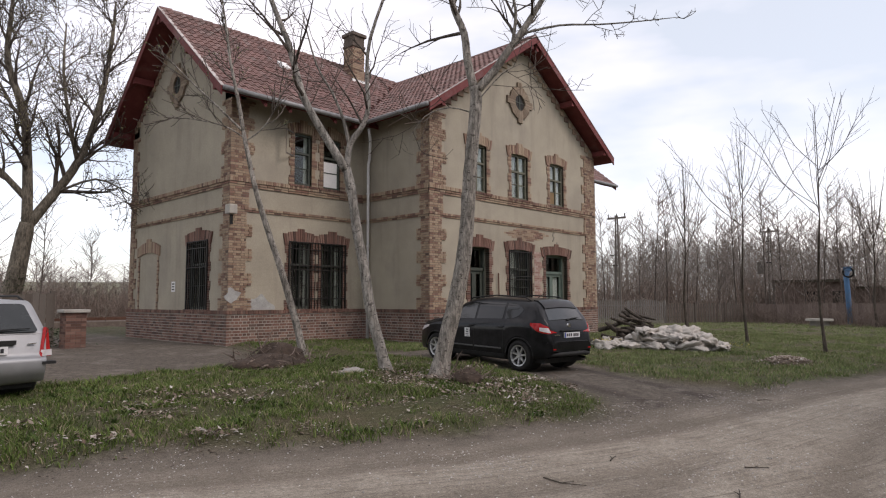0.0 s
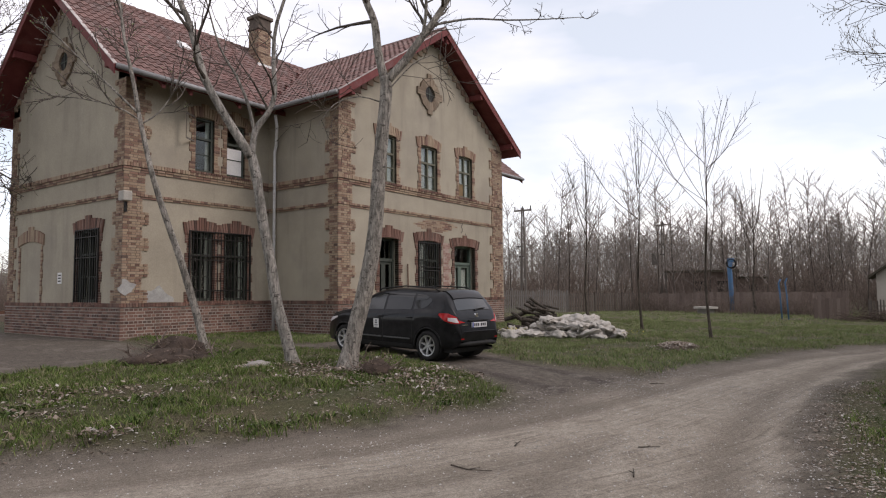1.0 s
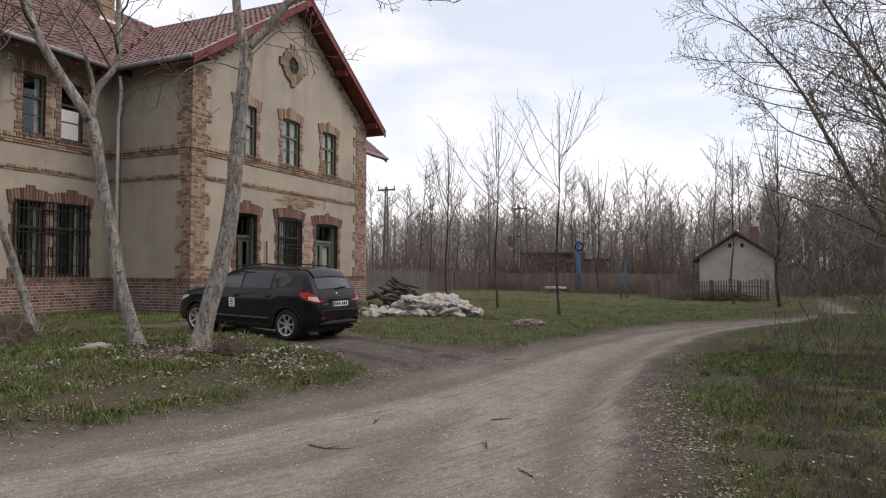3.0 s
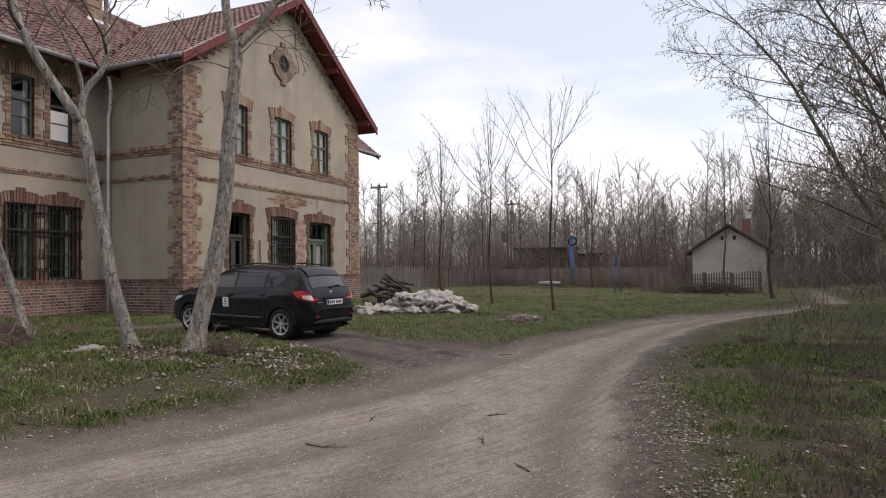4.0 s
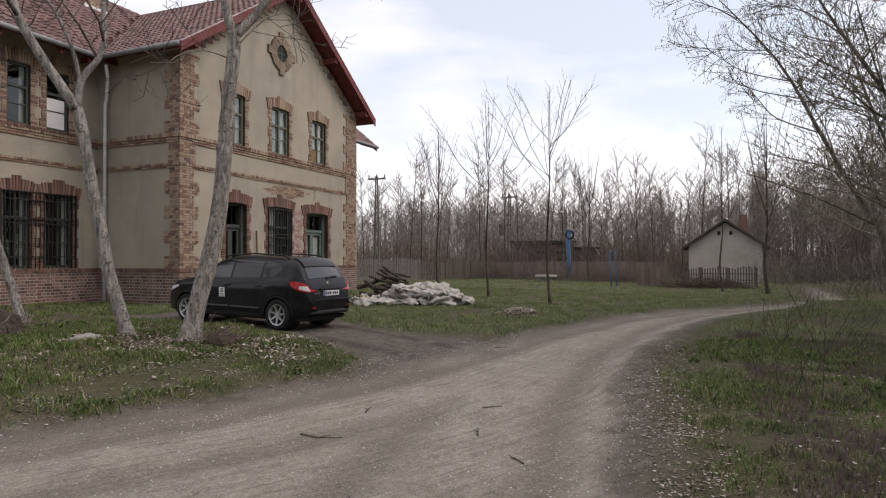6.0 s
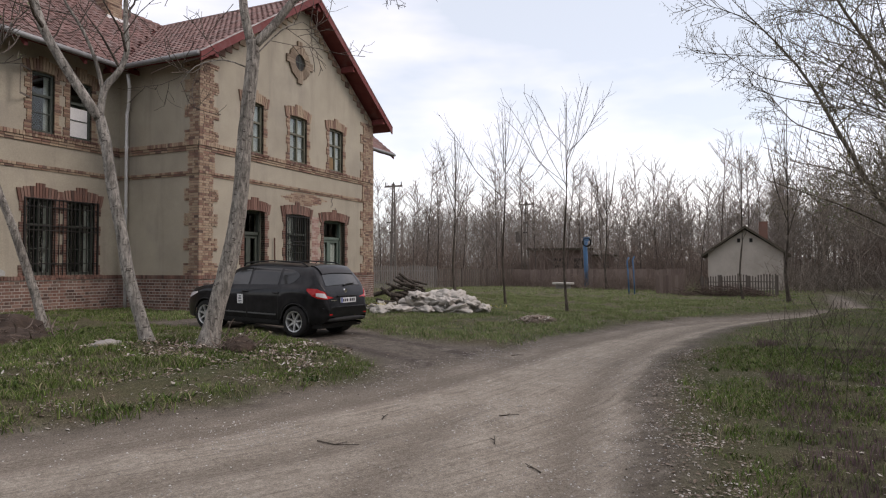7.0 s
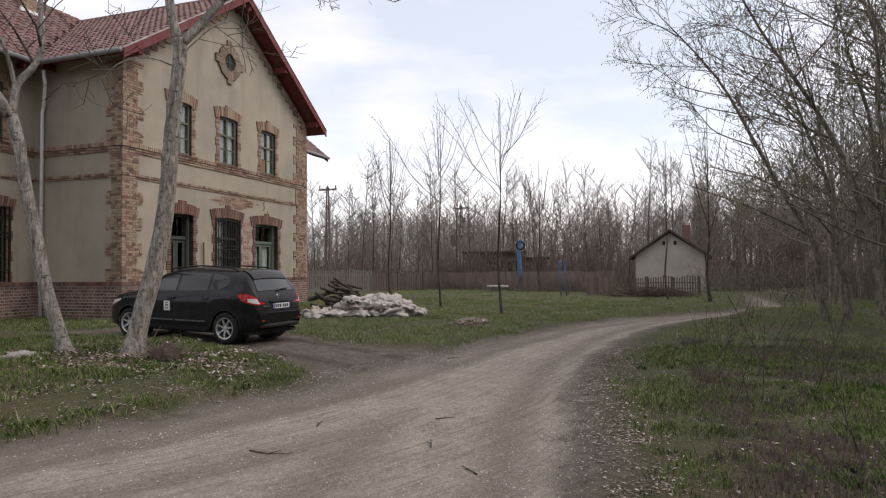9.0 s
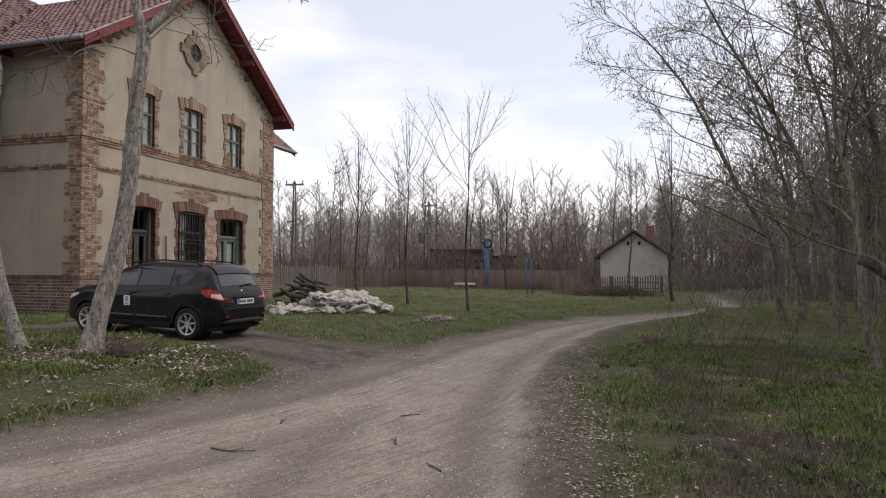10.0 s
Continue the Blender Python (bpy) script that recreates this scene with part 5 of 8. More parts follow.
def shrub(seed, stems, height, width):
    rnd = random.Random(seed)
    g = Geo()
    for _ in range(stems):
        a, w = rnd.uniform(0, 2 * math.pi), rnd.uniform(0, width)
        p = Vector((w * math.cos(a), w * math.sin(a), -0.05))
        cp, cr = arc(p, (rnd.uniform(-0.5, 0.5), rnd.uniform(-0.5, 0.5), 1), height * rnd.uniform(0.4, 1.0), 0.014, 2, 0.16, 0.02, rnd)
        g.tube(cp, [max(r, 0.005) for r in cr], 3, cap=False)
        for _ in range(2):
            q = cp[1].lerp(cp[-1], rnd.random())
            e, er = arc(q, (rnd.uniform(-1, 1), rnd.uniform(-1, 1), 0.8), height * 0.3, 0.006, 1, 0.2, 0.05, rnd)
            g.tube(e, [max(r, 0.004) for r in er], 3, cap=False)
    return np.array(g.v), np.array(g.f)


WOOD = [wood_tree(100 + i, 8.3 + i % 3, 2.6 + 0.5 * (i % 3), 24, 3) for i in range(6)]
WOOD_NEAR = [wood_tree(150 + i, 9.5 + i % 3, 2.2 + 0.4 * (i % 3), 22, 7, 0.6) for i in range(6)]
PLAIN = [wood_tree(120 + i, 11, 3.2, 24, 0) for i in range(4)]
SHRUB = [shrub(140 + i, 15, 2.2, 1.0) for i in range(5)]


def polar(d, az):
    return d * math.cos(radians(az)), d * math.sin(radians(az))


def woods():
    rnd = random.Random(51)
    far, near, brush = [], [], []
    for _ in range(290):
        d, az = rnd.uniform(62, 105), rnd.uniform(-26, 37)
        x, y = polar(d, az)
        far.append((x, y, 0, rnd.uniform(0, 6.3), rnd.uniform(0.8, 1.25), rnd.uniform(0.62, 1.02)))
    for _ in range(270):
        d, az = rnd.uniform(36, 76), rnd.uniform(-27, -2.5)
        x, y = polar(d, az)
        if y > -1.0 - (x - 20) * 0.06 or road_depth(x, y) > -1.5 or (x < 49 and y > -7):
            continue
        near.append((x, y, 0, rnd.uniform(0, 6.3), rnd.uniform(0.75, 1.1), rnd.uniform(0.65, 1.0)))
    edge = []
    for _ in range(120):
        d, az = rnd.uniform(15, 36), rnd.uniform(-42, -12)
        x, y = polar(d, az)
        if y > -5.0 or road_depth(x, y) > -2.0:
            continue
        edge.append((x, y, 0, rnd.uniform(0, 6.3), rnd.uniform(0.65, 1.05), rnd.uniform(0.75, 1.15)))
    for _ in range(110):
        d, az = rnd.uniform(48, 95), rnd.uniform(67, 90)
        x, y = polar(d, az)
        far.append((x, y, 0, rnd.uniform(0, 6.3), rnd.uniform(0.8, 1.2), rnd.uniform(0.3, 0.55)))
    plain = []
    for _ in range(300):
        d, az = rnd.uniform(11, 42), rnd.uniform(118, 318)
        x, y = polar(d, az)
        if road_depth(x, y) > -1.5:
            continue
        plain.append((x, y, 0, rnd.uniform(0, 6.3), rnd.uniform(1.0, 1.5), rnd.uniform(1.3, 1.7)))
        if rnd.random() < 0.35:
            brush.append((x, y, 0, rnd.uniform(0, 6.3), rnd.uniform(1.0, 2.0), rnd.uniform(0.8, 1.4)))
    deep = []
    for _ in range(380):
        x, y = polar(rnd.uniform(105, 150), rnd.uniform(-26, 37))
        deep.append((x, y, 0, rnd.uniform(0, 6.3), rnd.uniform(1.6, 2.6), rnd.uniform(0.85, 1.2)))
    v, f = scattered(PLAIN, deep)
    tagged(new("deep_wood", array_mesh("deep_wood", v, f, WOOD_FAR)), "depth of the far bare wood, haze put into its pale colour", "woodland", kind="stuff")
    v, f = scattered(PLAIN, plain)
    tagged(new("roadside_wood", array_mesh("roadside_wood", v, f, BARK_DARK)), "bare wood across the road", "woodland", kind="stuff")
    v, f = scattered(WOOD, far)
    tagged(new("far_wood", array_mesh("far_wood", v, f, WOOD_FAR)), "grey-brown bare wood on the horizon, paled in colour for haze", "woodland", kind="stuff")
    v, f = scattered(WOOD_NEAR, edge)
    tagged(new("edge_wood", array_mesh("edge_wood", v, f, TWIG_WOOD)), "thin upright bare stems of the wood's edge", "woodland", kind="stuff")
    v, f = scattered(WOOD, near)
    tagged(new("dense_wood", array_mesh("dense_wood", v, f, WOOD_MID)), "dense dark bare wood beside the road", "woodland", kind="stuff")
    for _ in range(560):
        d, az = rnd.uniform(52, 120), rnd.uniform(-26, 36)
        x, y = polar(d, az)
        brush.append((x, y, 0, rnd.uniform(0, 6.3), rnd.uniform(1.5, 3.0), rnd.uniform(1.0, 2.4)))
    low = []
    for _ in range(330):
        d, az = rnd.uniform(34, 76), rnd.uniform(-28, -4)
        x, y = polar(d, az)
        if road_depth(x, y) > -1.6:
            continue
        low.append((x, y, 0, rnd.uniform(0, 6.3), rnd.uniform(1.0, 2.2), rnd.uniform(0.5, 1.1)))
    for _ in range(110):
        t = rnd.random()
        x, y = (47.2 - 4.2 * max(0, (12.5 - (24 - 21.5 * t)) / 9.7), 24 - 21.5 * t)
        brush.append((x - rnd.uniform(0.4, 2.6), y + rnd.uniform(-0.5, 0.5), 0, rnd.uniform(0, 6.3), rnd.uniform(0.7, 1.3), rnd.uniform(0.3, 0.75)))
    for _ in range(330):
        d, az = rnd.uniform(40, 75), rnd.uniform(66, 86)
        x, y = polar(d, az)
        brush.append((x, y, 0, rnd.uniform(0, 6.3), rnd.uniform(1.0, 2.0), rnd.uniform(0.8, 1.6)))
    for _ in range(90):
        x, y = polar(rnd.uniform(36, 48), rnd.uniform(74, 98))
        low.append((x, y, 0, rnd.uniform(0, 6.3), rnd.uniform(1.2, 2.2), rnd.uniform(0.5, 0.85)))
    v, f = scattered(SHRUB, low)
    tagged(new("thicket", array_mesh("thicket", v, f, WOOD_MID)), "dark leafless thicket between the trunks", "shrubs", kind="stuff")
    v, f = scattered(SHRUB, brush)
    tagged(new("underbrush", array_mesh("underbrush", v, f, BRUSH)), "dry reddish-brown underbrush of the wood", "shrubs", kind="stuff")


woods()


def mid_trees():
    """Bare trees behind the fence that stand out one by one."""
    rnd = random.Random(61)
    stock = []
    for i in range(5):
        t = thing("bare_tree", "bare grey-brown tree behind the concrete fence", "tree", "bare trees behind the fence")
        v, f = wood_tree(200 + i, 7.4 + 0.8 * i, 2.9, 30)
        n = 7 * 5
        k = 6 * 5
        part("trunk", array_mesh("trunk", v[:n], f[:k], TWIG), TWIG, t)
        # Crown in the bark colour lightened for haze.
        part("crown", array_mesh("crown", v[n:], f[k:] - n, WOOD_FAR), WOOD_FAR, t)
        stock.append(t)
    spots = [(54 + rnd.uniform(-5, 7), az + rnd.uniform(-0.5, 0.5)) for az in np.arange(-4.0, 30.5, 1.25)]
    for i, (d, az) in enumerate(spots):
        x, y = polar(d, az)
        m = Matrix.LocRotScale((x, y, 0), Euler((0, 0, rnd.uniform(0, 6.3))), None)
        if i < 5:
            stock[i].matrix_world = m
        else:
            copy_thing(stock[i % 5], m)
    for i in range(4):
        x, y = polar(58 + 4 * i, -2.0 - 2.1 * i)
        t = thing("poplar_tree", "tall narrow bare poplar beyond the hut", "tree", "poplars beyond the hut", at=Matrix.Translation((x, y, 0)))
        v, f = wood_tree(230 + i, 10.5, 1.5, 34)
        part("trunk", array_mesh("trunk", v[:35], f[:30], TWIG), TWIG, t)
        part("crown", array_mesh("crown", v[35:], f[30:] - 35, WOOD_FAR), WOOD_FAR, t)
    for i, (x, y, h) in enumerate(((11.3, 44.6, 8.6), (15.6, 49.5, 6.0), (9.2, 47, 7.2))):
        t = thing("bare_tree", "small bare tree beyond the tracks", "tree", "bare trees beyond the tracks", at=Matrix.Translation((x, y, 0)))
        v, f = wood_tree(240 + i, h, 2.4, 26)
        part("trunk", array_mesh("trunk", v[:35], f[:30], TWIG), TWIG, t)
        part("crown", array_mesh("crown", v[35:], f[30:] - 35, WOOD_FAR), WOOD_FAR, t)


mid_trees()

# ---- parked cars ----
def gloss_paint(name, c, flake=0.0, rough=0.3, coat=0.6):
    mt, nt, b = base(name, rough, flake, 0.5)
    dust = noise_node(nt, 7, 5, 0.6)
    nt.links.new(ramp_node(nt, dust, [(0.35, c), (0.8, tuple(min(1, q * 1.15 + 0.01) for q in c))]), b.inputs["Base Color"])
    nt.links.new(ramp_node(nt, dust, [(0.3, (rough, rough, rough)), (0.8, (rough + 0.15,) * 3)]), b.inputs["Roughness"])
    b.inputs["Specular IOR Level"].default_value = 0.12
    b.inputs["Coat Weight"].default_value, b.inputs["Coat Roughness"].default_value = coat, 0.06
    return mt


CAR_BLACK = gloss_paint("black_car_paint", (0.005, 0.005, 0.006), coat=0.38)
CAR_SILVER = gloss_paint("silver_car_paint", (0.30, 0.305, 0.31), 0.5, 0.4)
CAR_GLASS = gloss_paint("dark_car_glass", (0.012, 0.015, 0.014), 0, 0.05, 1.0)
TINTED = gloss_paint("tinted_car_glass", (0.006, 0.007, 0.007), 0, 0.05, 0.75)
RUBBER = surface("tyre_rubber", (0.012, 0.012, 0.012), (0.025, 0.024, 0.022), 6, 0.9, 50)
TRIM_BLACK = surface("black_plastic", (0.014, 0.014, 0.014), (0.024, 0.024, 0.023), 8, 0.7, 60)
ALLOY = surface("alloy", (0.5, 0.5, 0.5), (0.62, 0.62, 0.62), 6, 0.35, 60, metal=0.9)
STRIP = surface("satin_grey_strip", (0.07, 0.07, 0.07), (0.11, 0.11, 0.11), 6, 0.4, 60)
CHROME = surface("chrome", (0.7, 0.7, 0.7), (0.8, 0.8, 0.8), 6, 0.15, 60, metal=1.0)
LAMP_RED = gloss_paint("red_lamp_glass", (0.40, 0.012, 0.012), 0, 0.1)
LAMP_CLEAR = gloss_paint("clear_lamp_glass", (0.62, 0.58, 0.58), 0, 0.1)
PLATE = surface("number_plate_white", (0.70, 0.71, 0.72), (0.78, 0.78, 0.78), 6, 0.5, 60)
PLATE_INK = surface("plate_ink", (0.02, 0.02, 0.025), (0.035, 0.035, 0.04), 6, 0.6, 60)
BLUE_BAND = surface("plate_blue", (0.03, 0.06, 0.30), (0.04, 0.08, 0.36), 6, 0.5, 60)


def rounded_loop(pts, r, seg=3):
    """Rounds the corners of a closed outline; r may be given for each corner."""
    out = []
    n = len(pts)
    for i in range(n):
        p0, p1, p2 = Vector(pts[i - 1][:2]), Vector(pts[i][:2]), Vector(pts[(i + 1) % n][:2])
        q = pts[i][2] if len(pts[i]) > 2 else r
        a = min(q, (p0 - p1).length * 0.45)
        b = min(q, (p2 - p1).length * 0.45)
        s, e = p1 + (p0 - p1).normalized() * a, p1 + (p2 - p1).normalized() * b
        if q < 0.004:
            out.append(p1)
            continue
        for k in range(seg + 1):
            t = k / seg
            out.append(s * (1 - t) ** 2 + p1 * 2 * t * (1 - t) + e * t * t)
    return out


def arch(cx, r, z0, n=12):
    a0 = math.asin(max(-1, min(1, (z0 - 0.33) / r)))
    return [(cx + r * math.cos(t), 0.33 + r * math.sin(t), 0.0) for t in np.linspace(math.pi - a0, a0, n)][::-1]


def shell(loop, half, tumble, taper, bulge=0.03, edge=0.05):
    """A car shell: a side outline carried across the width, rounded at both sides. tumble(z) and taper(x) narrow it."""
    g = Geo()
    c = sum(loop, Vector((0, 0))) / len(loop)
    slices = [(-1, 1.0), (-0.985, 0.45), (-0.95, 0.12), (-0.85, 0.0), (-0.5, -0.4), (0, -0.6), (0.5, -0.4), (0.85, 0.0), (0.95, 0.12), (0.985, 0.45), (1, 1.0)]
    n = len(loop)
    for s, inset in slices:
        for i, p in enumerate(loop):
            nrm = (loop[(i + 1) % n] - loop[i - 1])
            nrm = Vector((nrm.y, -nrm.x)).normalized()
            q = p - nrm * (inset * edge if inset > 0 else inset * bulge)
            g.v.append((q.x, s * half * tumble(p.y) * taper(p.x), q.y))
    m = len(slices)
    for j in range(m - 1):
        for i in range(n):
            k = (i + 1) % n
            g.f.append((j * n + i, j * n + k, (j + 1) * n + k, (j + 1) * n + i))
    g.f.append(tuple(range(n))[::-1])
    g.f.append(tuple(range((m - 1) * n, m * n)))
    return g


def smooth_part(name, g, mat, parent, label="", angle=35):
    ob = part(name, g, mat, parent, label, smooth=True)
    ob.data.set_sharp_from_angle(angle=radians(angle))
    return ob


def wheel(parent, x, y, out, r, rim_r, spokes, pair=0.16):
    """Tyre and spoked alloy rim, turned out to the side given by out."""
    w = part("wheel", Geo(), RUBBER, parent)
    g = Geo()
    prof = [(rim_r, -0.10), (rim_r + 0.03, -0.112), (r - 0.05, -0.115), (r - 0.012, -0.095), (r, -0.06), (r, 0.06), (r - 0.012, 0.095), (r - 0.05, 0.115), (rim_r + 0.03, 0.112), (rim_r, 0.10)]
    n = 36
    for k in range(n):
        a = 2 * math.pi * k / n
        for pr, pw in prof:
            g.v.append((x + pr * math.cos(a), y + out * pw, r + pr * math.sin(a)))
    m = len(prof)
    for k in range(n):
        for i in range(m):
            k2, i2 = (k + 1) % n, (i + 1) % m
            g.f.append((k * m + i, k * m + i2, k2 * m + i2, k2 * m + i))
    smooth_part("tyre", g, RUBBER, w, "black rubber tyre", 50)
    g = Geo()
    g.tube([(x, y - out * 0.05, r), (x, y + out * 0.01, r)], [rim_r * 0.97, rim_r * 0.97], 30)
    part("brake_disc", g, TRIM_BLACK, w)
    g = Geo()
    prof = [(rim_r + 0.004, 0.085), (rim_r + 0.004, 0.112), (rim_r - 0.018, 0.108), (rim_r - 0.035, 0.06), (rim_r - 0.03, 0.02)]
    for k in range(n):
        a = 2 * math.pi * k / n
        for pr, pw in prof:
            g.v.append((x + pr * math.cos(a), y + out * pw, r + pr * math.sin(a)))
    m = len(prof)
    for k in range(n):
        for i in range(m - 1):
            k2 = (k + 1) % n
            g.f.append((k * m + i, k * m + i + 1, k2 * m + i + 1, k2 * m + i))
    rim = smooth_part("rim", g, ALLOY, w, "silver alloy rim", 40)
    for s in range(spokes):
        a = 2 * math.pi * s / spokes + 0.3
        g = Geo()
        c, t = Vector((math.cos(a), 0, math.sin(a))), Vector((-math.sin(a), 0, math.cos(a)))
        o = Vector((x, y, r))
        up = Vector((0, out, 0))
        ring = []
        for rr, hw, d in ((0.05, 0.030, 0.085), (rim_r - 0.02, 0.022, 0.095)):
            ring.append([o + c * rr + t * hw + up * (d - 0.035), o + c * rr - t * hw + up * (d - 0.035), o + c * rr - t * hw * 0.7 + up * d, o + c * rr + t * hw * 0.7 + up * d])
        g.hexa(ring[0] + ring[1])
        part("spoke", g, ALLOY, rim)
    g = Geo()
    g.tube([(x, y + out * 0.04, r), (x, y + out * 0.098, r)], [0.062, 0.05], 14)
    part("hub_cap", g, ALLOY, rim)
    return w


def side_panel(loop, inner, half, tumble, taper, out, off=0.006, thick=0.01):
    """A flat piece lying on the shell's side."""
    g = Geo()
    n = len(loop)
    for d in (off - thick, off):
        for p in loop:
            g.v.append((p[0], out * (half * tumble(p[1]) * taper(p[0]) + d), p[1]))
    g.f.append(tuple(range(n)))
    g.f.append(tuple(range(n, 2 * n)))
    for i in range(n):
        k = (i + 1) % n
        g.f.append((i, k, n + k, n + i))
    return g


def table(pts, x):
    for (x0, a), (x1, b) in zip(pts, pts[1:]):
        if x <= x1:
            return a + (b - a) * max(0.0, x - x0) / (x1 - x0)
    return pts[-1][1]


def soft_table(pts, x, w=0.05):
    return sum(table(pts, x + w * k / 2) * q for k, q in ((-2, 1), (-1, 2), (0, 3), (1, 2), (2, 1))) / 9


SUV_REAR, SUV_FRONT, SUV_HALF = -2.20, 2.20, 0.885
SUV_XR, SUV_XF = -1.4025, 1.3625
SUV_TOP = [(-2.20, 0.58), (-2.19, 0.70), (-2.14, 0.90), (-2.08, 1.04), (-2.03, 1.11), (-1.80, 1.44), (-1.68, 1.53), (-1.30, 1.57), (-0.3, 1.60), (0.2, 1.565), (0.55, 1.47), (1.22, 1.07), (1.45, 1.03), (1.85, 0.94), (2.05, 0.85), (2.16, 0.70), (2.20, 0.52)]
SUV_LOW = [(-2.20, 0.46), (-2.17, 0.37), (-2.05, 0.31), (-1.78, 0.29), (0, 0.27), (1.75, 0.26), (2.08, 0.27), (2.16, 0.33), (2.20, 0.42)]
SUV_BELT = [(-2.2, 1.12), (-1.4, 1.10), (0, 1.055), (1.25, 1.0), (2.2, 0.93)]


def suv_section(x):
    """Half of the car's outline across its length: (y, z) from the sill up to the roof's middle."""
    zt = soft_table(SUV_TOP, x, 0.05)
    zb = table(SUV_LOW, x)
    for cx in (SUV_XR, SUV_XF):
        if abs(x - cx) < 0.385:
            zb = max(zb, 0.335 + math.sqrt(0.385 ** 2 - (x - cx) ** 2))
    zt = max(zt, zb + 0.06)
    plan = 1.0 - 0.25 * max(0.0, (abs(x + 0.02) - 1.45) / 0.74) ** 2.4
    flare = 1.0 + 0.014 * sum(math.exp(-((x - cx) / 0.36) ** 4) for cx in (SUV_XR, SUV_XF))
    w = SUV_HALF * plan
    b = min(table(SUV_BELT, x), zt - 0.05)
    low = [(0.95, 0.0), (0.985, 0.10), (0.985, 0.28), (0.982, 0.45), (0.992, 0.66), (0.995, 0.80), (0.975, 0.92), (0.945, 1.0)]
    pts = [(w * k * (flare if f < 0.7 else 1.0), zb + (b - zb) * f) for k, f in low]
    h = zt - b
    y0 = w * 0.935
    top = y0 - 0.36 * h
    pts += [(y0 - 0.36 * h * f, b + h * f) for f in (0.12, 0.4, 0.68)]
    pts += [(top * 0.97 + 0.01, b + h * 0.84), (top * 0.90, b + h * 0.945), (top * 0.72, b + h * 0.99), (top * 0.4, b + h * 1.0 + 0.012), (0.0, b + h + 0.018)]
    return pts


def suv_side(x, z):
    """The flank's y at a given length and height."""
    p = suv_section(x)
    for (y0, z0), (y1, z1) in zip(p, p[1:]):
        if z <= z1:
            return y0 + (y1 - y0) * max(0.0, z - z0) / max(1e-6, z1 - z0)
    return 0.0


def suv_skin():
    g = Geo()
    xs = sorted(set([round(v, 4) for v in np.linspace(SUV_REAR, SUV_FRONT, 101)] + [cx + s * r for cx in (SUV_XR, SUV_XF) for s in (-1, 1) for r in (0.3849, 0.3851, 0.38, 0.36)]))
    half = [suv_section(x) for x in xs]
    n = len(half[0]) * 2 - 1
    for x, p in zip(xs, half):
        g.v += [(x, y, z) for y, z in p] + [(x, -y, z) for y, z in p[-2::-1]]
    for i in range(len(xs) - 1):
        for k in range(n - 1):
            g.f.append((i * n + k, i * n + k + 1, (i + 1) * n + k + 1, (i + 1) * n + k))
    g.f.append(tuple(range(n)))
    g.f.append(tuple(range((len(xs) - 1) * n, len(xs) * n))[::-1])
    return g


def closed_sheet(front, rows, cols, back):
    """Two grids of points, outer and inner, closed round the rim."""
    g = Geo()
    g.v = [tuple(p) for p in front] + [tuple(p) for p in back]
    o = rows * cols
    for i in range(rows - 1):
        for k in range(cols - 1):
            a = i * cols + k
            g.f.append((a, a + 1, a + cols + 1, a + cols))
    rim = list(range(cols)) + [i * cols + cols - 1 for i in range(1, rows)] + [(rows - 1) * cols + k for k in range(cols - 2, -1, -1)] + [i * cols for i in range(rows - 2, 0, -1)]
    for a, b in zip(rim, rim[1:] + rim[:1]):
        g.f.append((a, b, o + b, o + a))
    return g


def flank_sheet(x0, x1, low, high, out, off=0.006, cols=14, rows=6, back=0.0):
    """A piece lying on the car's flank between two lines of height."""
    f, b = [], []
    for i in range(rows):
        for k in range(cols):
            x = x0 + (x1 - x0) * k / (cols - 1)
            a, c = table(low, x), table(high, x)
            z = a + (c - a) * i / (rows - 1)
            y = suv_side(x, z)
            f.append((x - back * off, out * (y + off), z))
            b.append((x + 0.004 * (back > 0), out * (y - 0.01), z))
    return closed_sheet(f, rows, cols, b)


def roof_sheet(x0, x1, y0, y1, off, rows=10, cols=15):
    """A piece lying on the slope of the roof: screens."""
    f, b = [], []
    for i in range(rows):
        x = x0 + (x1 - x0) * i / (rows - 1)
        p = suv_section(x)[::-1]
        hw = y0 + (y1 - y0) * i / (rows - 1)
        for k in range(cols):
            y = hw * (2 * k / (cols - 1) - 1)
            z = p[0][1]
            for (ya, za), (yb, zb) in zip(p, p[1:]):
                if abs(y) <= yb:
                    z = za + (zb - za) * (abs(y) - ya) / max(1e-6, yb - ya)
                    break
            f.append((x + off[0], y, z + off[1]))
            b.append((x, y, z - 0.02))
    return closed_sheet(f, rows, cols, b)


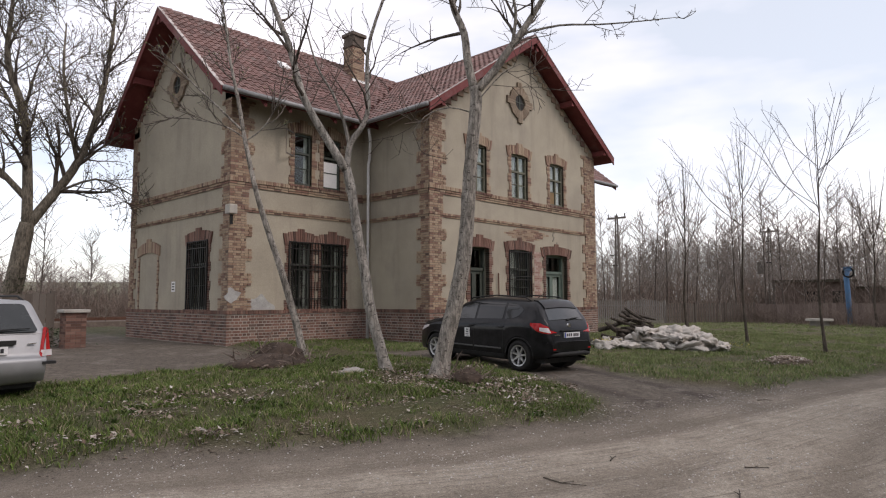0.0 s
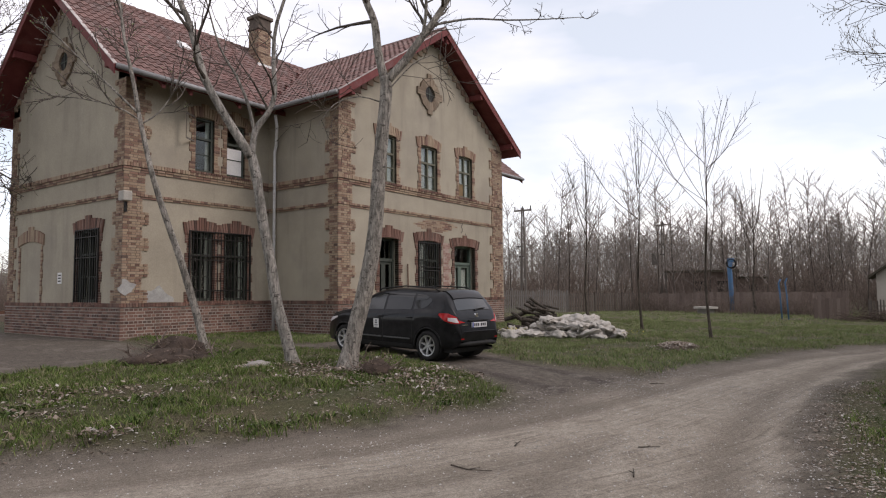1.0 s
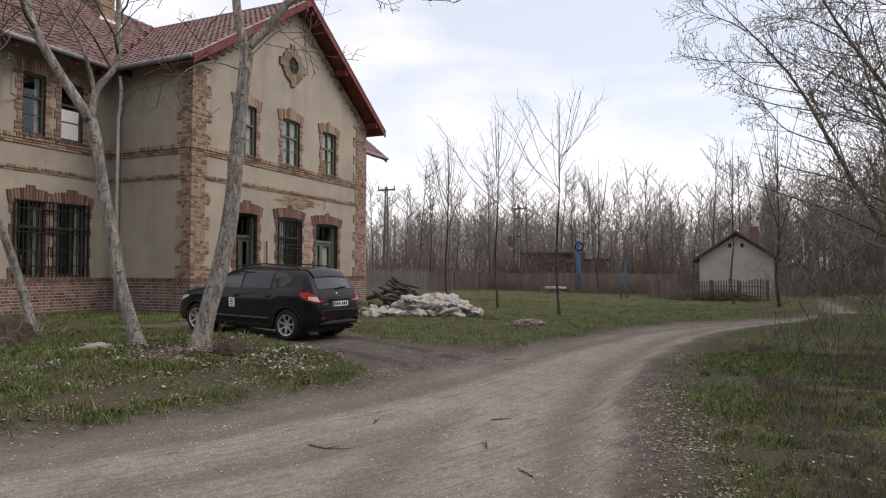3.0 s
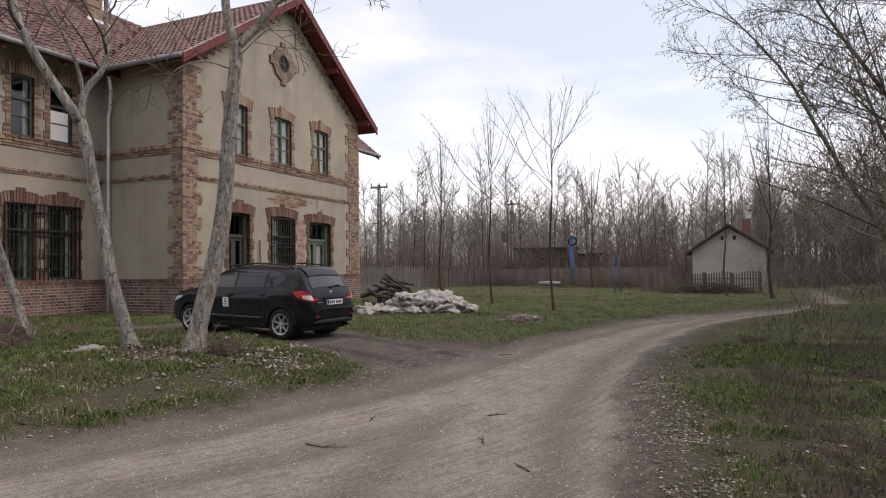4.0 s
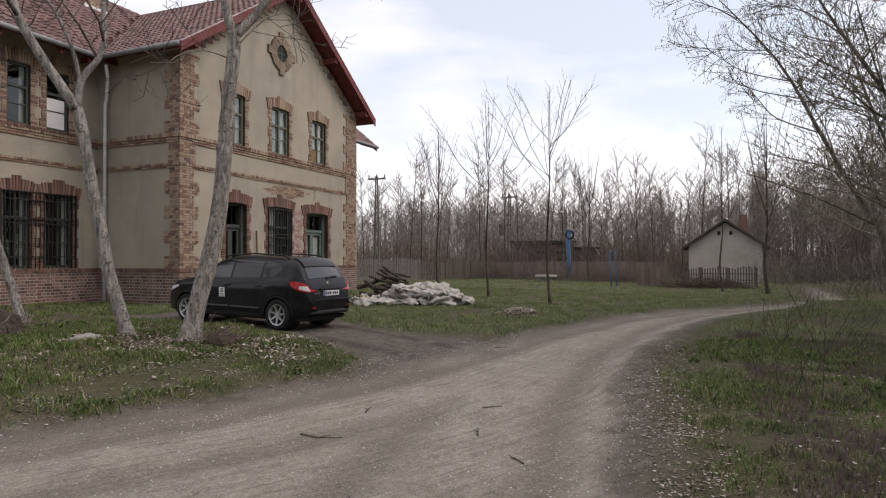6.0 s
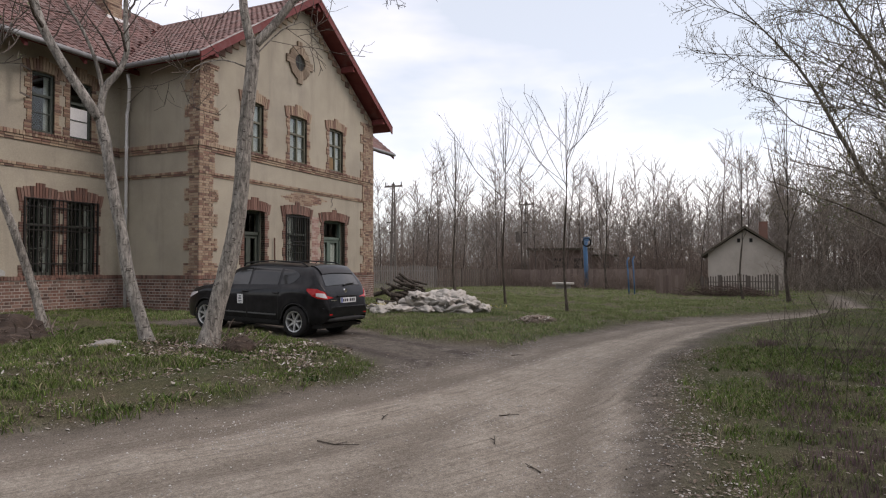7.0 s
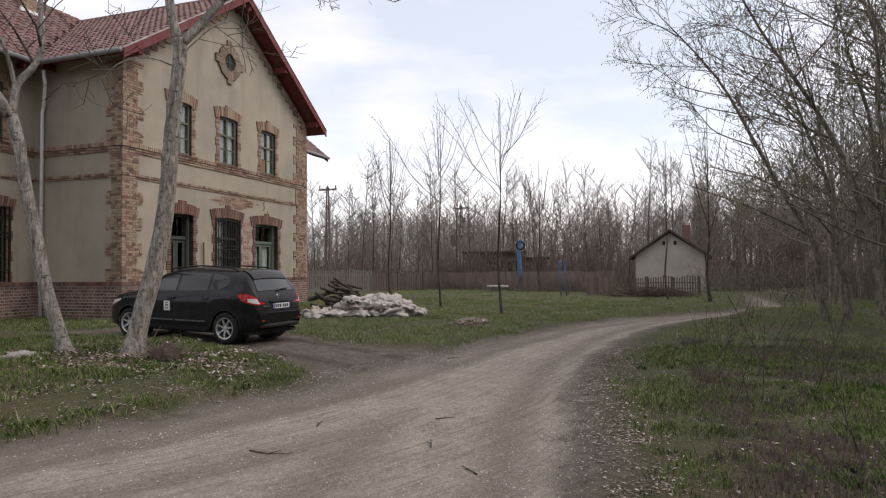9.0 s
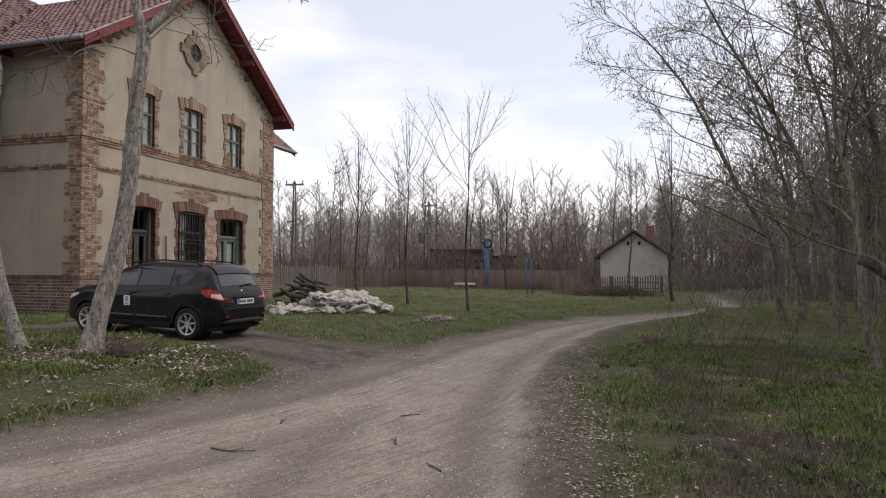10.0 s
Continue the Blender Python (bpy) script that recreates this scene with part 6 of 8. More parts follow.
def suv():
    car = thing("parked_car", "black five-door crossover car with roof rails on the bare drive", "car")
    rear, front, half = SUV_REAR, SUV_FRONT, SUV_HALF
    xr, xf = SUV_XR, SUV_XF
    smooth_part("body", suv_skin(), CAR_BLACK, car, "glossy black bodywork", 38)
    for out in (-1, 1):
        for nm, a, b, lo, hi in (("side_window", 0.02, 0.98, [(0.02, 1.09), (0.98, 1.06)], [(0.02, 1.47), (0.25, 1.445), (0.42, 1.38), (0.98, 1.075)]),
                                 ("side_window", -0.88, -0.05, [(-0.88, 1.115), (-0.05, 1.09)], [(-0.88, 1.475), (-0.05, 1.475)]),
                                 ("quarter_window", -1.45, -0.95, [(-1.45, 1.31), (-1.33, 1.19), (-1.2, 1.14), (-0.95, 1.12)], [(-1.45, 1.34), (-1.36, 1.41), (-1.2, 1.445), (-0.95, 1.465)])):
            smooth_part(nm, flank_sheet(a, b, lo, hi, out), CAR_GLASS if a > 0 else TINTED, car, "dark side window")
        part("sill_cladding", flank_sheet(xr + 0.44, xf - 0.44, [(-2, 0.265), (2, 0.255)], [(-2, 0.34), (2, 0.34)], out, 0.012, 8, 2), TRIM_BLACK, car)
        for a, b in ((0.03, xf - 0.5), (xr + 0.52, -0.03)):
            part("door_strip", flank_sheet(a, b, [(-2, 0.445), (2, 0.445)], [(-2, 0.475), (2, 0.475)], out, 0.012, 6, 2), STRIP, car, "satin door strip")
        for x in (0.0, -0.93):
            part("door_gap", flank_sheet(x - 0.006, x + 0.006, [(-2, 0.36), (2, 0.36)], [(-2, 1.06), (2, 1.06)], out, 0.002, 2, 10), TRIM_BLACK, car)
        for x in (0.16, -0.78):
            g = Geo()
            y = out * (suv_side(x - 0.09, 0.93) + 0.006)
            g.tube([(x, y - out * 0.02, 0.93), (x - 0.03, y + out * 0.016, 0.935), (x - 0.15, y + out * 0.016, 0.94), (x - 0.18, y - out * 0.02, 0.94)], [0.015] * 4, 8)
            part("door_handle", g, CAR_BLACK, car, smooth=True)
        for cx in (xr, xf):
            g = Geo()
            pts = []
            for t in np.linspace(-0.1, math.pi + 0.1, 17):
                x, z = cx + 0.39 * math.cos(t), 0.335 + 0.39 * math.sin(t)
                pts.append((x, out * (suv_side(x, z + 0.02) - 0.006), z))
            g.tube(pts, [0.02] * 17, 6)
            part("arch_trim", g, TRIM_BLACK, car, smooth=True)
            g = Geo()
            g.tube([(cx, out * 0.45, 0.36), (cx, out * (half - 0.10), 0.36)], [0.37, 0.37], 20)
            part("wheel_well", g, TRIM_BLACK, car)
            wheel(car, cx, out * 0.765, out, 0.335, 0.225, 7)
        g = Geo()
        g.hexa([(0.86, out * 0.80, 1.02), (0.98, out * 0.82, 1.04), (0.94, out * 1.03, 1.05), (0.84, out * 1.02, 1.04), (0.85, out * 0.84, 1.13), (0.95, out * 0.86, 1.12), (0.92, out * 1.03, 1.16), (0.84, out * 1.02, 1.17)])
        rounded(smooth_part("mirror", g, CAR_BLACK, car, angle=60), 0.03, 3)
        g = Geo()
        g.tube([(0.40, out * 0.60, 1.50), (0.30, out * 0.60, 1.575), (-0.5, out * 0.61, 1.64), (-1.35, out * 0.60, 1.61), (-1.52, out * 0.58, 1.53)], [0.016] * 5, 8)
        part("roof_rail", g, TRIM_BLACK, car, "black roof rail", smooth=True)
        # tail lamp that runs from the tailgate round the corner to a point on the flank
        lo = [(-2.145, 0.84), (-2.0, 0.85), (-1.86, 0.90), (-1.72, 1.02)]
        hi = [(-2.145, 0.86), (-2.09, 0.99), (-1.95, 1.06), (-1.72, 1.06)]
        lamp = smooth_part("tail_lamp", flank_sheet(-2.145, -1.72, lo, hi, out, 0.014, 18, 8, 1.0), LAMP_RED, car, "red tail lamp")
        lo = [(-2.135, 0.86), (-1.94, 0.90)]
        hi = [(-2.135, 0.87), (-2.09, 0.965), (-1.94, 0.97)]
        smooth_part("lamp_lens", flank_sheet(-2.135, -1.94, lo, hi, out, 0.019, 10, 4, 1.0), LAMP_CLEAR, lamp, "clear reversing lens")
        g = Geo()
        g.box(rear - 0.004, rear + 0.06, out * 0.60 - 0.045, out * 0.60 + 0.045, 0.50, 0.525)
        part("reflector", g, LAMP_RED, car, "small red reflector")
        smooth_part("headlamp", flank_sheet(1.62, 2.02, [(1.62, 0.83), (2.02, 0.70)], [(1.62, 0.875), (2.02, 0.82)], out, 0.012, 10, 4), LAMP_CLEAR, car, "clear headlamp")
    smooth_part("rear_window", roof_sheet(-2.025, -1.835, 0.60, 0.53, (-0.007, 0.005)), CAR_GLASS, car, "dark rear window")
    smooth_part("windscreen", roof_sheet(1.17, 0.62, 0.66, 0.52, (0.006, 0.008)), CAR_GLASS, car, "dark windscreen")
    smooth_part("spoiler", roof_sheet(-1.86, -1.56, 0.54, 0.56, (-0.02, 0.024), 6), CAR_BLACK, car)
    g = Geo()
    g.tube([(-2.05, 0.0, 1.12), (-2.045, -0.14, 1.15), (-2.03, -0.40, 1.165)], [0.022, 0.016, 0.009], 6)
    part("rear_wiper", g, TRIM_BLACK, car)
    # bumper, plate, badge
    g = Geo()
    g.tube([(rear + 0.06, -0.66, 0.385), (rear - 0.004, -0.4, 0.40), (rear - 0.012, 0, 0.40), (rear - 0.004, 0.4, 0.40), (rear + 0.06, 0.66, 0.385)], [0.035, 0.05, 0.05, 0.05, 0.035], 8)
    part("bumper_insert", g, TRIM_BLACK, car, "black lower bumper", smooth=True)
    g = Geo()
    g.tube([(rear + 0.10, -0.74, 0.645), (rear + 0.01, -0.55, 0.66), (rear - 0.012, -0.2, 0.665), (rear - 0.012, 0.2, 0.665), (rear + 0.01, 0.55, 0.66), (rear + 0.10, 0.74, 0.645)], [0.012] * 6, 6)
    part("bumper_lip", g, CAR_BLACK, car, smooth=True)
    g = Geo()
    g.box(rear + 0.0, rear + 0.03, -0.26, 0.26, 0.75, 0.86)
    pl = part("number_plate", g, PLATE, car, "white number plate with dark bars")
    g = Geo()
    g.box(rear - 0.006, rear + 0.002, 0.225, 0.258, 0.752, 0.858)
    part("blue_band", g, BLUE_BAND, pl)
    for i in range(6):
        g = Geo()
        y = 0.18 - i * 0.068 - (0.03 if i > 2 else 0)
        g.box(rear - 0.006, rear + 0.002, y - 0.02, y + 0.02, 0.775, 0.838)
        part("plate_bar", g, PLATE_INK, pl)
    g = Geo()
    g.tube([(rear + 0.12, 0, 1.0), (rear + 0.085, 0, 1.0)], [0.055, 0.05], 18)
    part("badge", g, CHROME, car, "round chrome badge", smooth=False)
    g = Geo()
    g.box(rear + 0.02, rear + 0.05, 0.40, 0.58, 0.80, 0.82)
    part("name_strip", g, CHROME, car)
    g = Geo()
    g.box(rear + 0.02, rear + 0.09, -0.34, 0.34, 0.885, 0.908)
    part("tailgate_grip", g, TRIM_BLACK, car)
    g = Geo()
    g.tube([(rear + 0.04, -0.55, 0.27), (rear + 0.25, -0.55, 0.28)], [0.035, 0.035], 10)
    part("exhaust", g, CHROME, car)
    # notice stuck on the left front door
    st = part("notice_sheet", flank_sheet(0.13, 0.30, [(-2, 0.655), (2, 0.655)], [(-2, 0.865), (2, 0.865)], 1, 0.008, 3, 4), WHITE, car, "white notice sheet on the door")
    for a, b, c, d in ((0.18, 0.25, 0.805, 0.84), (0.17, 0.26, 0.75, 0.79), (0.16, 0.27, 0.705, 0.725), (0.16, 0.27, 0.675, 0.69)):
        part("notice_bar", flank_sheet(a, b, [(-2, c), (2, c)], [(-2, d), (2, d)], 1, 0.0105, 2, 2), GREY_INK, st)
    g = Geo()
    g.tube([(-1.2, 0.0, 1.57), (-1.28, 0, 1.63), (-1.5, 0, 1.75)], [0.012, 0.006, 0.003], 5)
    part("aerial", g, TRIM_BLACK, car)
    g = Geo()
    g.box(-2.0, 1.9, -0.7, 0.7, 0.2, 0.3)
    part("underbody", g, TRIM_BLACK, car)
    return car


GREY_INK = surface("grey_ink", (0.16, 0.16, 0.17), (0.24, 0.24, 0.25), 6, 0.8, 60)


def seat_on_ground(car, rear_wheel, front_wheel, half_track, size):
    """Places a car with its left wheels at the two points given."""
    a, b = Vector(rear_wheel), Vector(front_wheel)
    d = (b - a).normalized()
    left = Vector((-d.y, d.x, 0)).normalized()
    up = d.cross(left)
    mid = (a + b) / 2 - left * half_track
    m = Matrix((d, left, up)).transposed().to_4x4()
    m.translation = mid + d * 0.02
    car.matrix_world = m @ Matrix.Scale(size, 4)


black = suv()
seat_on_ground(black, (10.97, 8.30, lift(10.97, 8.30)), (11.21, 11.05, max(0.09, lift(11.14, 11.06))), 0.86, 0.965)


def estate():
    car = thing("parked_car", "silver estate car parked on the bare yard", "car")
    half, wb = 0.85, 2.615
    xr, xf = -wb / 2 - 0.1, wb / 2 - 0.1
    rear, front = -2.22, 2.2
    flat = lambda z: 1.0 - 0.02 * max(0, 0.55 - z) / 0.3
    taper = lambda x: 1.0 - 0.12 * max(0, (abs(x) - 1.55) / 0.7) ** 2.2
    loop = [(rear + 0.12, 0.24, 0.06)]
    loop += [(a, b - 0.03, 0.0) for a, b, _ in arch(xr, 0.36, 0.28)]
    loop += [(a, b - 0.03, 0.0) for a, b, _ in arch(xf, 0.36, 0.28)]
    loop += [(front - 0.1, 0.22, 0.05), (front, 0.42, 0.08), (front - 0.08, 0.68, 0.14), (1.2, 0.90, 0.2), (0.95, 0.93, 0.05), (rear + 0.14, 0.97, 0.04), (rear + 0.06, 0.62, 0.05), (rear - 0.03, 0.58, 0.04), (rear - 0.02, 0.40, 0.06)]
    smooth_part("body", shell(rounded_loop(loop, 0.05), half, flat, taper, 0.02, 0.045), CAR_SILVER, car, "silver bodywork")
    tum = lambda z: 1.0 - 0.2 * max(0, (z - 0.93)) / 0.5
    cab_taper = lambda x: 1.0 - 0.05 * max(0, (abs(x + 0.3) - 1.2) / 0.8) ** 2
    cab = rounded_loop([(rear + 0.12, 0.92, 0.02), (1.25, 0.9, 0.02), (0.4, 1.36, 0.3), (-0.4, 1.44, 0.5), (rear + 0.42, 1.41, 0.12)], 0.1, 5)
    smooth_part("cabin", shell(cab, half - 0.03, tum, cab_taper, 0.02, 0.03), CAR_SILVER, car, "silver roof and pillars")
    for out in (-1, 1):
        for lp in ([(0.85, 0.96), (0.0, 0.97), (0.02, 1.34), (0.3, 1.31)], [(-0.06, 0.97), (-0.95, 0.98), (-1.0, 1.35), (-0.04, 1.35)], [(-1.02, 0.98), (-1.85, 1.0), (-1.7, 1.32), (-1.07, 1.35)]):
            part("side_window", side_panel([tuple(q) for q in rounded_loop(lp, 0.05)], None, half - 0.03, tum, cab_taper, out), CAR_GLASS, car, "dark side window")
        g = Geo()
        a = [Vector((rear + 0.055, out * 0.66, 0.60)), Vector((rear + 0.20, out * 0.835, 0.60)), Vector((rear + 0.24, out * 0.80, 1.0)), Vector((rear + 0.15, out * 0.74, 1.02))]
        g.prism(a, (-0.03, out * 0.03, 0))
        lamp = part("tail_lamp", g, LAMP_RED, car, "tall red tail lamp")
        g = Geo()
        a = [Vector((rear + 0.05, out * 0.675, 0.615)), Vector((rear + 0.18, out * 0.838, 0.615)), Vector((rear + 0.19, out * 0.832, 0.70)), Vector((rear + 0.065, out * 0.69, 0.70))]
        g.prism(a, (-0.035, out * 0.033, 0))
        part("lamp_lens", g, LAMP_CLEAR, lamp, "clear reversing lens")
        g = Geo()
        g.box(rear - 0.035, rear + 0.16, out * 0.77 - 0.09, out * 0.77 + 0.09, 0.50, 0.54)
        part("bumper_strip", g, TRIM_BLACK, car)
        g = Geo()
        g.tube([(0.2, out * 0.6, 1.40), (-0.4, out * 0.61, 1.475), (-1.45, out * 0.61, 1.47), (-1.7, out * 0.6, 1.40)], [0.016] * 4, 8)
        part("roof_rail", g, TRIM_BLACK, car, smooth=True)
        for cx in (xr, xf):
            wheel(car, cx, out * 0.74, out, 0.31, 0.2, 6)
            g = Geo()
            g.tube([(cx, out * 0.4, 0.33), (cx, out * (half - 0.06), 0.33)], [0.355, 0.355], 20)
            part("wheel_well", g, TRIM_BLACK, car)
    g = Geo()
    ring = rounded_loop([(-0.66, 0, 0.08), (0.66, 0, 0.08), (0.55, 1, 0.1), (-0.55, 1, 0.1)], 0.05, 4)
    g.prism([Vector((rear + 0.115 + 0.28 * q.y, q.x, 0.96 + 0.40 * q.y)) for q in ring], (-0.014, 0, 0))
    part("rear_window", g, CAR_GLASS, car, "dark rear window")
    g = Geo()
    g.tube([(rear + 0.09, 0.0, 0.985), (rear + 0.1, -0.3, 1.0), (rear + 0.11, -0.55, 1.01)], [0.014, 0.01, 0.006], 6)
    part("rear_wiper", g, TRIM_BLACK, car)
    g = Geo()
    g.box(rear + 0.03, rear + 0.09, -0.36, 0.36, 0.79, 0.85)
    part("tailgate_grip", g, TRIM_BLACK, car, "black tailgate strip")
    g = Geo()
    g.box(rear + 0.03, rear + 0.07, -0.26, 0.26, 0.66, 0.77)
    pl = part("number_plate", g, PLATE, car, "white number plate with dark bars")
    for i in range(6):
        g = Geo()
        y = 0.19 - i * 0.07 - (0.03 if i > 2 else 0)
        g.box(rear + 0.024, rear + 0.032, y - 0.02, y + 0.02, 0.685, 0.745)
        part("plate_bar", g, PLATE_INK, pl)
    g = Geo()
    g.box(rear + 0.05, rear + 0.075, -0.62, -0.52, 0.79, 0.803)
    part("name_strip", g, CHROME, car)
    g = Geo()
    g.prism([Vector((1.2, -0.62, 0.94)), Vector((1.2, 0.62, 0.94)), Vector((0.52, 0.52, 1.34)), Vector((0.52, -0.52, 1.34))], (0.02, 0, 0.03))
    part("windscreen", g, CAR_GLASS, car, "dark windscreen")
    g = Geo()
    g.box(-2.0, 1.9, -0.66, 0.66, 0.17, 0.28)
    part("underbody", g, TRIM_BLACK, car)
    return car


silver = estate()
hd = radians(97)
# right rear wheel stands near (2.8, 11.7)
sx, sy = 2.70, 11.35
ox, oy = -1.41, -0.74
silver.matrix_world = pose(sx - (math.cos(hd) * ox - math.sin(hd) * oy), sy - (math.sin(hd) * ox + math.cos(hd) * oy), lift(2.5, 13.0) - 0.01, 0, 0, 97)

# ---- yard things, fences and far buildings ----
HAZE_BROWN = surface("brown_render", (0.17, 0.125, 0.105), (0.23, 0.175, 0.15), 1.0, 0.95, 20, stain=(0.09, 0.07, 0.06))
HUT_WALL = surface("pale_render", (0.42, 0.38, 0.33), (0.52, 0.475, 0.415), 0.8, 0.95, 20, stain=(0.33, 0.29, 0.25))
BLUE_PAINT = surface("blue_paint", (0.055, 0.14, 0.26), (0.085, 0.19, 0.34), 2.5, 0.6, 40, stain=(0.12, 0.14, 0.16))
RUST = surface("rusty_iron", (0.09, 0.045, 0.03), (0.15, 0.08, 0.055), 4, 0.9, 40)
CONCRETE = surface("weathered_concrete", (0.24, 0.225, 0.205), (0.33, 0.31, 0.285), 1.5, 0.95, 30, stain=(0.17, 0.15, 0.135))
SACK = surface("woven_sack", (0.36, 0.335, 0.30), (0.60, 0.565, 0.515), 3.0, 0.85, 40, stain=(0.36, 0.31, 0.26), relief=0.6, depth=0.01)
ROOF_DULL = surface("mossy_roofing", (0.06, 0.055, 0.04), (0.11, 0.095, 0.07), 1.5, 0.95, 20)
DARK_EARTH = surface("dark_peaty_earth", (0.045, 0.033, 0.026), (0.095, 0.068, 0.052), 7, 0.95, 30, relief=0.9, depth=0.03)
SOIL = surface("loose_soil", (0.10, 0.075, 0.06), (0.17, 0.135, 0.11), 6, 0.95, 30, relief=0.8, depth=0.02)


def blob(cx, cy, cz, sx, sy, sz, seed, rough=0.18, rings=10, seg=16, slump=0.5):
    """A lumpy closed body, flattened below."""
    g = Geo()
    for i in range(rings + 1):
        th = math.pi * i / rings
        for k in range(seg):
            ph = 2 * math.pi * k / seg
            n = Vector((math.sin(th) * math.cos(ph), math.sin(th) * math.sin(ph), math.cos(th)))
            q = 1 + rough * noise.noise(n * 1.6 + Vector((seed * 3.1, seed, 0))) + rough * 0.6 * noise.noise(n * 4.5 + Vector((seed, 0, seed * 2.3)))
            z = n.z * sz * q
            if z < 0:
                z *= slump
            g.v.append((cx + n.x * sx * q, cy + n.y * sy * q, cz + z))
    for i in range(rings):
        for k in range(seg):
            k2 = (k + 1) % seg
            g.f.append((i * seg + k, i * seg + k2, (i + 1) * seg + k2, (i + 1) * seg + k))
    return g


def sack(x, y, z, ln, wd, ht, turn, tilt, seed, label):
    g = blob(0, 0, 0, ln / 2, wd / 2, ht / 2, seed, 0.6, 18, 30, 0.7)
    for i, (a, b, c) in enumerate(g.v):
        t = abs(a) / (ln / 2)
        pinch = 1 - 0.35 * max(0, t - 0.65) / 0.35
        fold = 0.03 * math.sin(a * 19 + seed) * (0.3 + t) + 0.075 * noise.noise((a * 9 + seed, b * 9, c * 9)) + 0.03 * abs(noise.noise((a * 22, b * 22 + seed, c * 22)))
        g.v[i] = (a, b * pinch + fold * 0.4, c * (1 - 0.35 * t * t) + fold * 0.7)
    me = g.mesh("sack", SACK, True)
    ob = new("sack", me)
    ob.matrix_world = pose(x, y, z, tilt, tilt * 0.6, turn)
    return tagged(ob, label, "sack", "heap of sacks")


def sacks():
    rnd = random.Random(71)
    ax, ay, bx, by = 17.9, 10.55, 19.75, 7.35
    n = 0
    for row, (cnt, z, depth) in enumerate(((9, 0.10, 0.0), (9, 0.12, 0.45), (8, 0.16, 0.95), (8, 0.34, 0.25), (7, 0.38, 0.7), (4, 0.52, 0.5))):
        for i in range(cnt):
            t = (i + 0.5) / cnt
            if row > 2:
                t = 0.36 + 0.5 * t
            t += rnd.uniform(-0.04, 0.04)
            x = ax + (bx - ax) * t + depth * 0.86 + rnd.uniform(-0.1, 0.1)
            y = ay + (by - ay) * t + depth * 0.5 + rnd.uniform(-0.1, 0.1)
            small = 0.75 if t < 0.25 else 1.0
            sack(x, y, lift(x, y) + z * (0.7 if t < 0.25 else 1), rnd.uniform(0.55, 1.05) * small, rnd.uniform(0.4, 0.65) * small, rnd.uniform(0.22, 0.36) * small, rnd.uniform(0, 180), rnd.uniform(-28, 28), n,
                 "off-white woven rubble sack lying in a heap")
            n += 1


sacks()


def log_pile():
    rnd = random.Random(72)
    for i in range(26):
        t = rnd.random()
        x, y = 19.3 + 0.9 * t + rnd.uniform(-0.2, 0.3), 10.9 - 1.1 * t + rnd.uniform(-0.2, 0.4)
        z = lift(x, y) + 0.10 + 0.034 * i
        ln = rnd.uniform(0.3, 0.62)
        d = Vector((rnd.uniform(-0.5, 0.8), rnd.uniform(-0.9, -0.3), rnd.uniform(-0.2, 0.2) + (-0.3 if i > 16 else 0))).normalized() * ln
        c = Vector((x, y, z))
        r = rnd.uniform(0.05, 0.09) * (0.55 if i > 15 else 1)
        g = Geo()
        g.tube([c - d, c - d * 0.3 + Vector((0, 0, rnd.uniform(-0.04, 0.04))), c + d * 0.4, c + d], [r, r * 1.05, r * 0.95, r * 0.8], 9)
        tagged(part("log", g, BARK_DARK, None, smooth=False), "dark weathered log in an untidy wood pile", "log", "wood pile")


log_pile()


def earth_heap(name, x, y, sx, sy, sz, seed, label, mat=None):
    ob = part(name, blob(x, y, lift(x, y) - 0.02, sx, sy, sz, seed, 0.35, 10, 22, 0.3), mat or SOIL, None, smooth=True)
    tagged(ob, label, "heap")
    return ob


def brush_heap(x, y, w, h, seed, label, count=60, mat=None, thick=0.011):
    """Cut roots and twigs lying in a tangle."""
    rnd = random.Random(seed)
    g = Geo()
    for _ in range(count):
        a = rnd.uniform(0, 6.3)
        r = w * rnd.random() ** 0.6
        p = Vector((x + r * math.cos(a), y + r * math.sin(a), lift(x, y) + 0.02 + h * rnd.random() * (1 - r / w * 0.7)))
        cp, cr = arc(p, (rnd.uniform(-1, 1), rnd.uniform(-1, 1), rnd.uniform(-0.25, 0.6)), rnd.uniform(0.15, 0.45), rnd.uniform(0.005, thick), 4, 0.22, -0.02, rnd)
        g.tube(cp, [max(q, 0.005) for q in cr], 4)
    ob = part("brushwood_heap", g, mat or TWIG, None)
    tagged(ob, label, "brushwood", kind="stuff")


earth_heap("root_stump", 7.35, 11.75, 0.5, 0.42, 0.48, 3, "dark rotten root stump beside a thin tree", DARK_EARTH)
earth_heap("dirt_mound", 7.0, 11.55, 0.95, 0.6, 0.26, 13, "low heap of dark soil round the rotten stump", DARK_EARTH)
brush_heap(7.2, 11.6, 1.05, 0.55, 81, "tangle of cut roots and twigs on a soil heap", 130, BRUSH, 0.026)
earth_heap("tree_stump", 8.45, 7.5, 0.32, 0.26, 0.2, 5, "low rotten stump at the poplar's foot", DARK_EARTH)
brush_heap(8.4, 7.6, 0.5, 0.26, 82, "dry litter and twigs at the poplar's foot", 45, BRUSH, 0.016)
earth_heap("rubble_mound", 17.4, 4.95, 0.55, 0.45, 0.17, 7, "small heap of grey rubble in the grass")
earth_heap("concrete_lump", 7.3, 9.25, 0.26, 0.17, 0.13, 9, "pale concrete lump in the grass", CONCRETE)


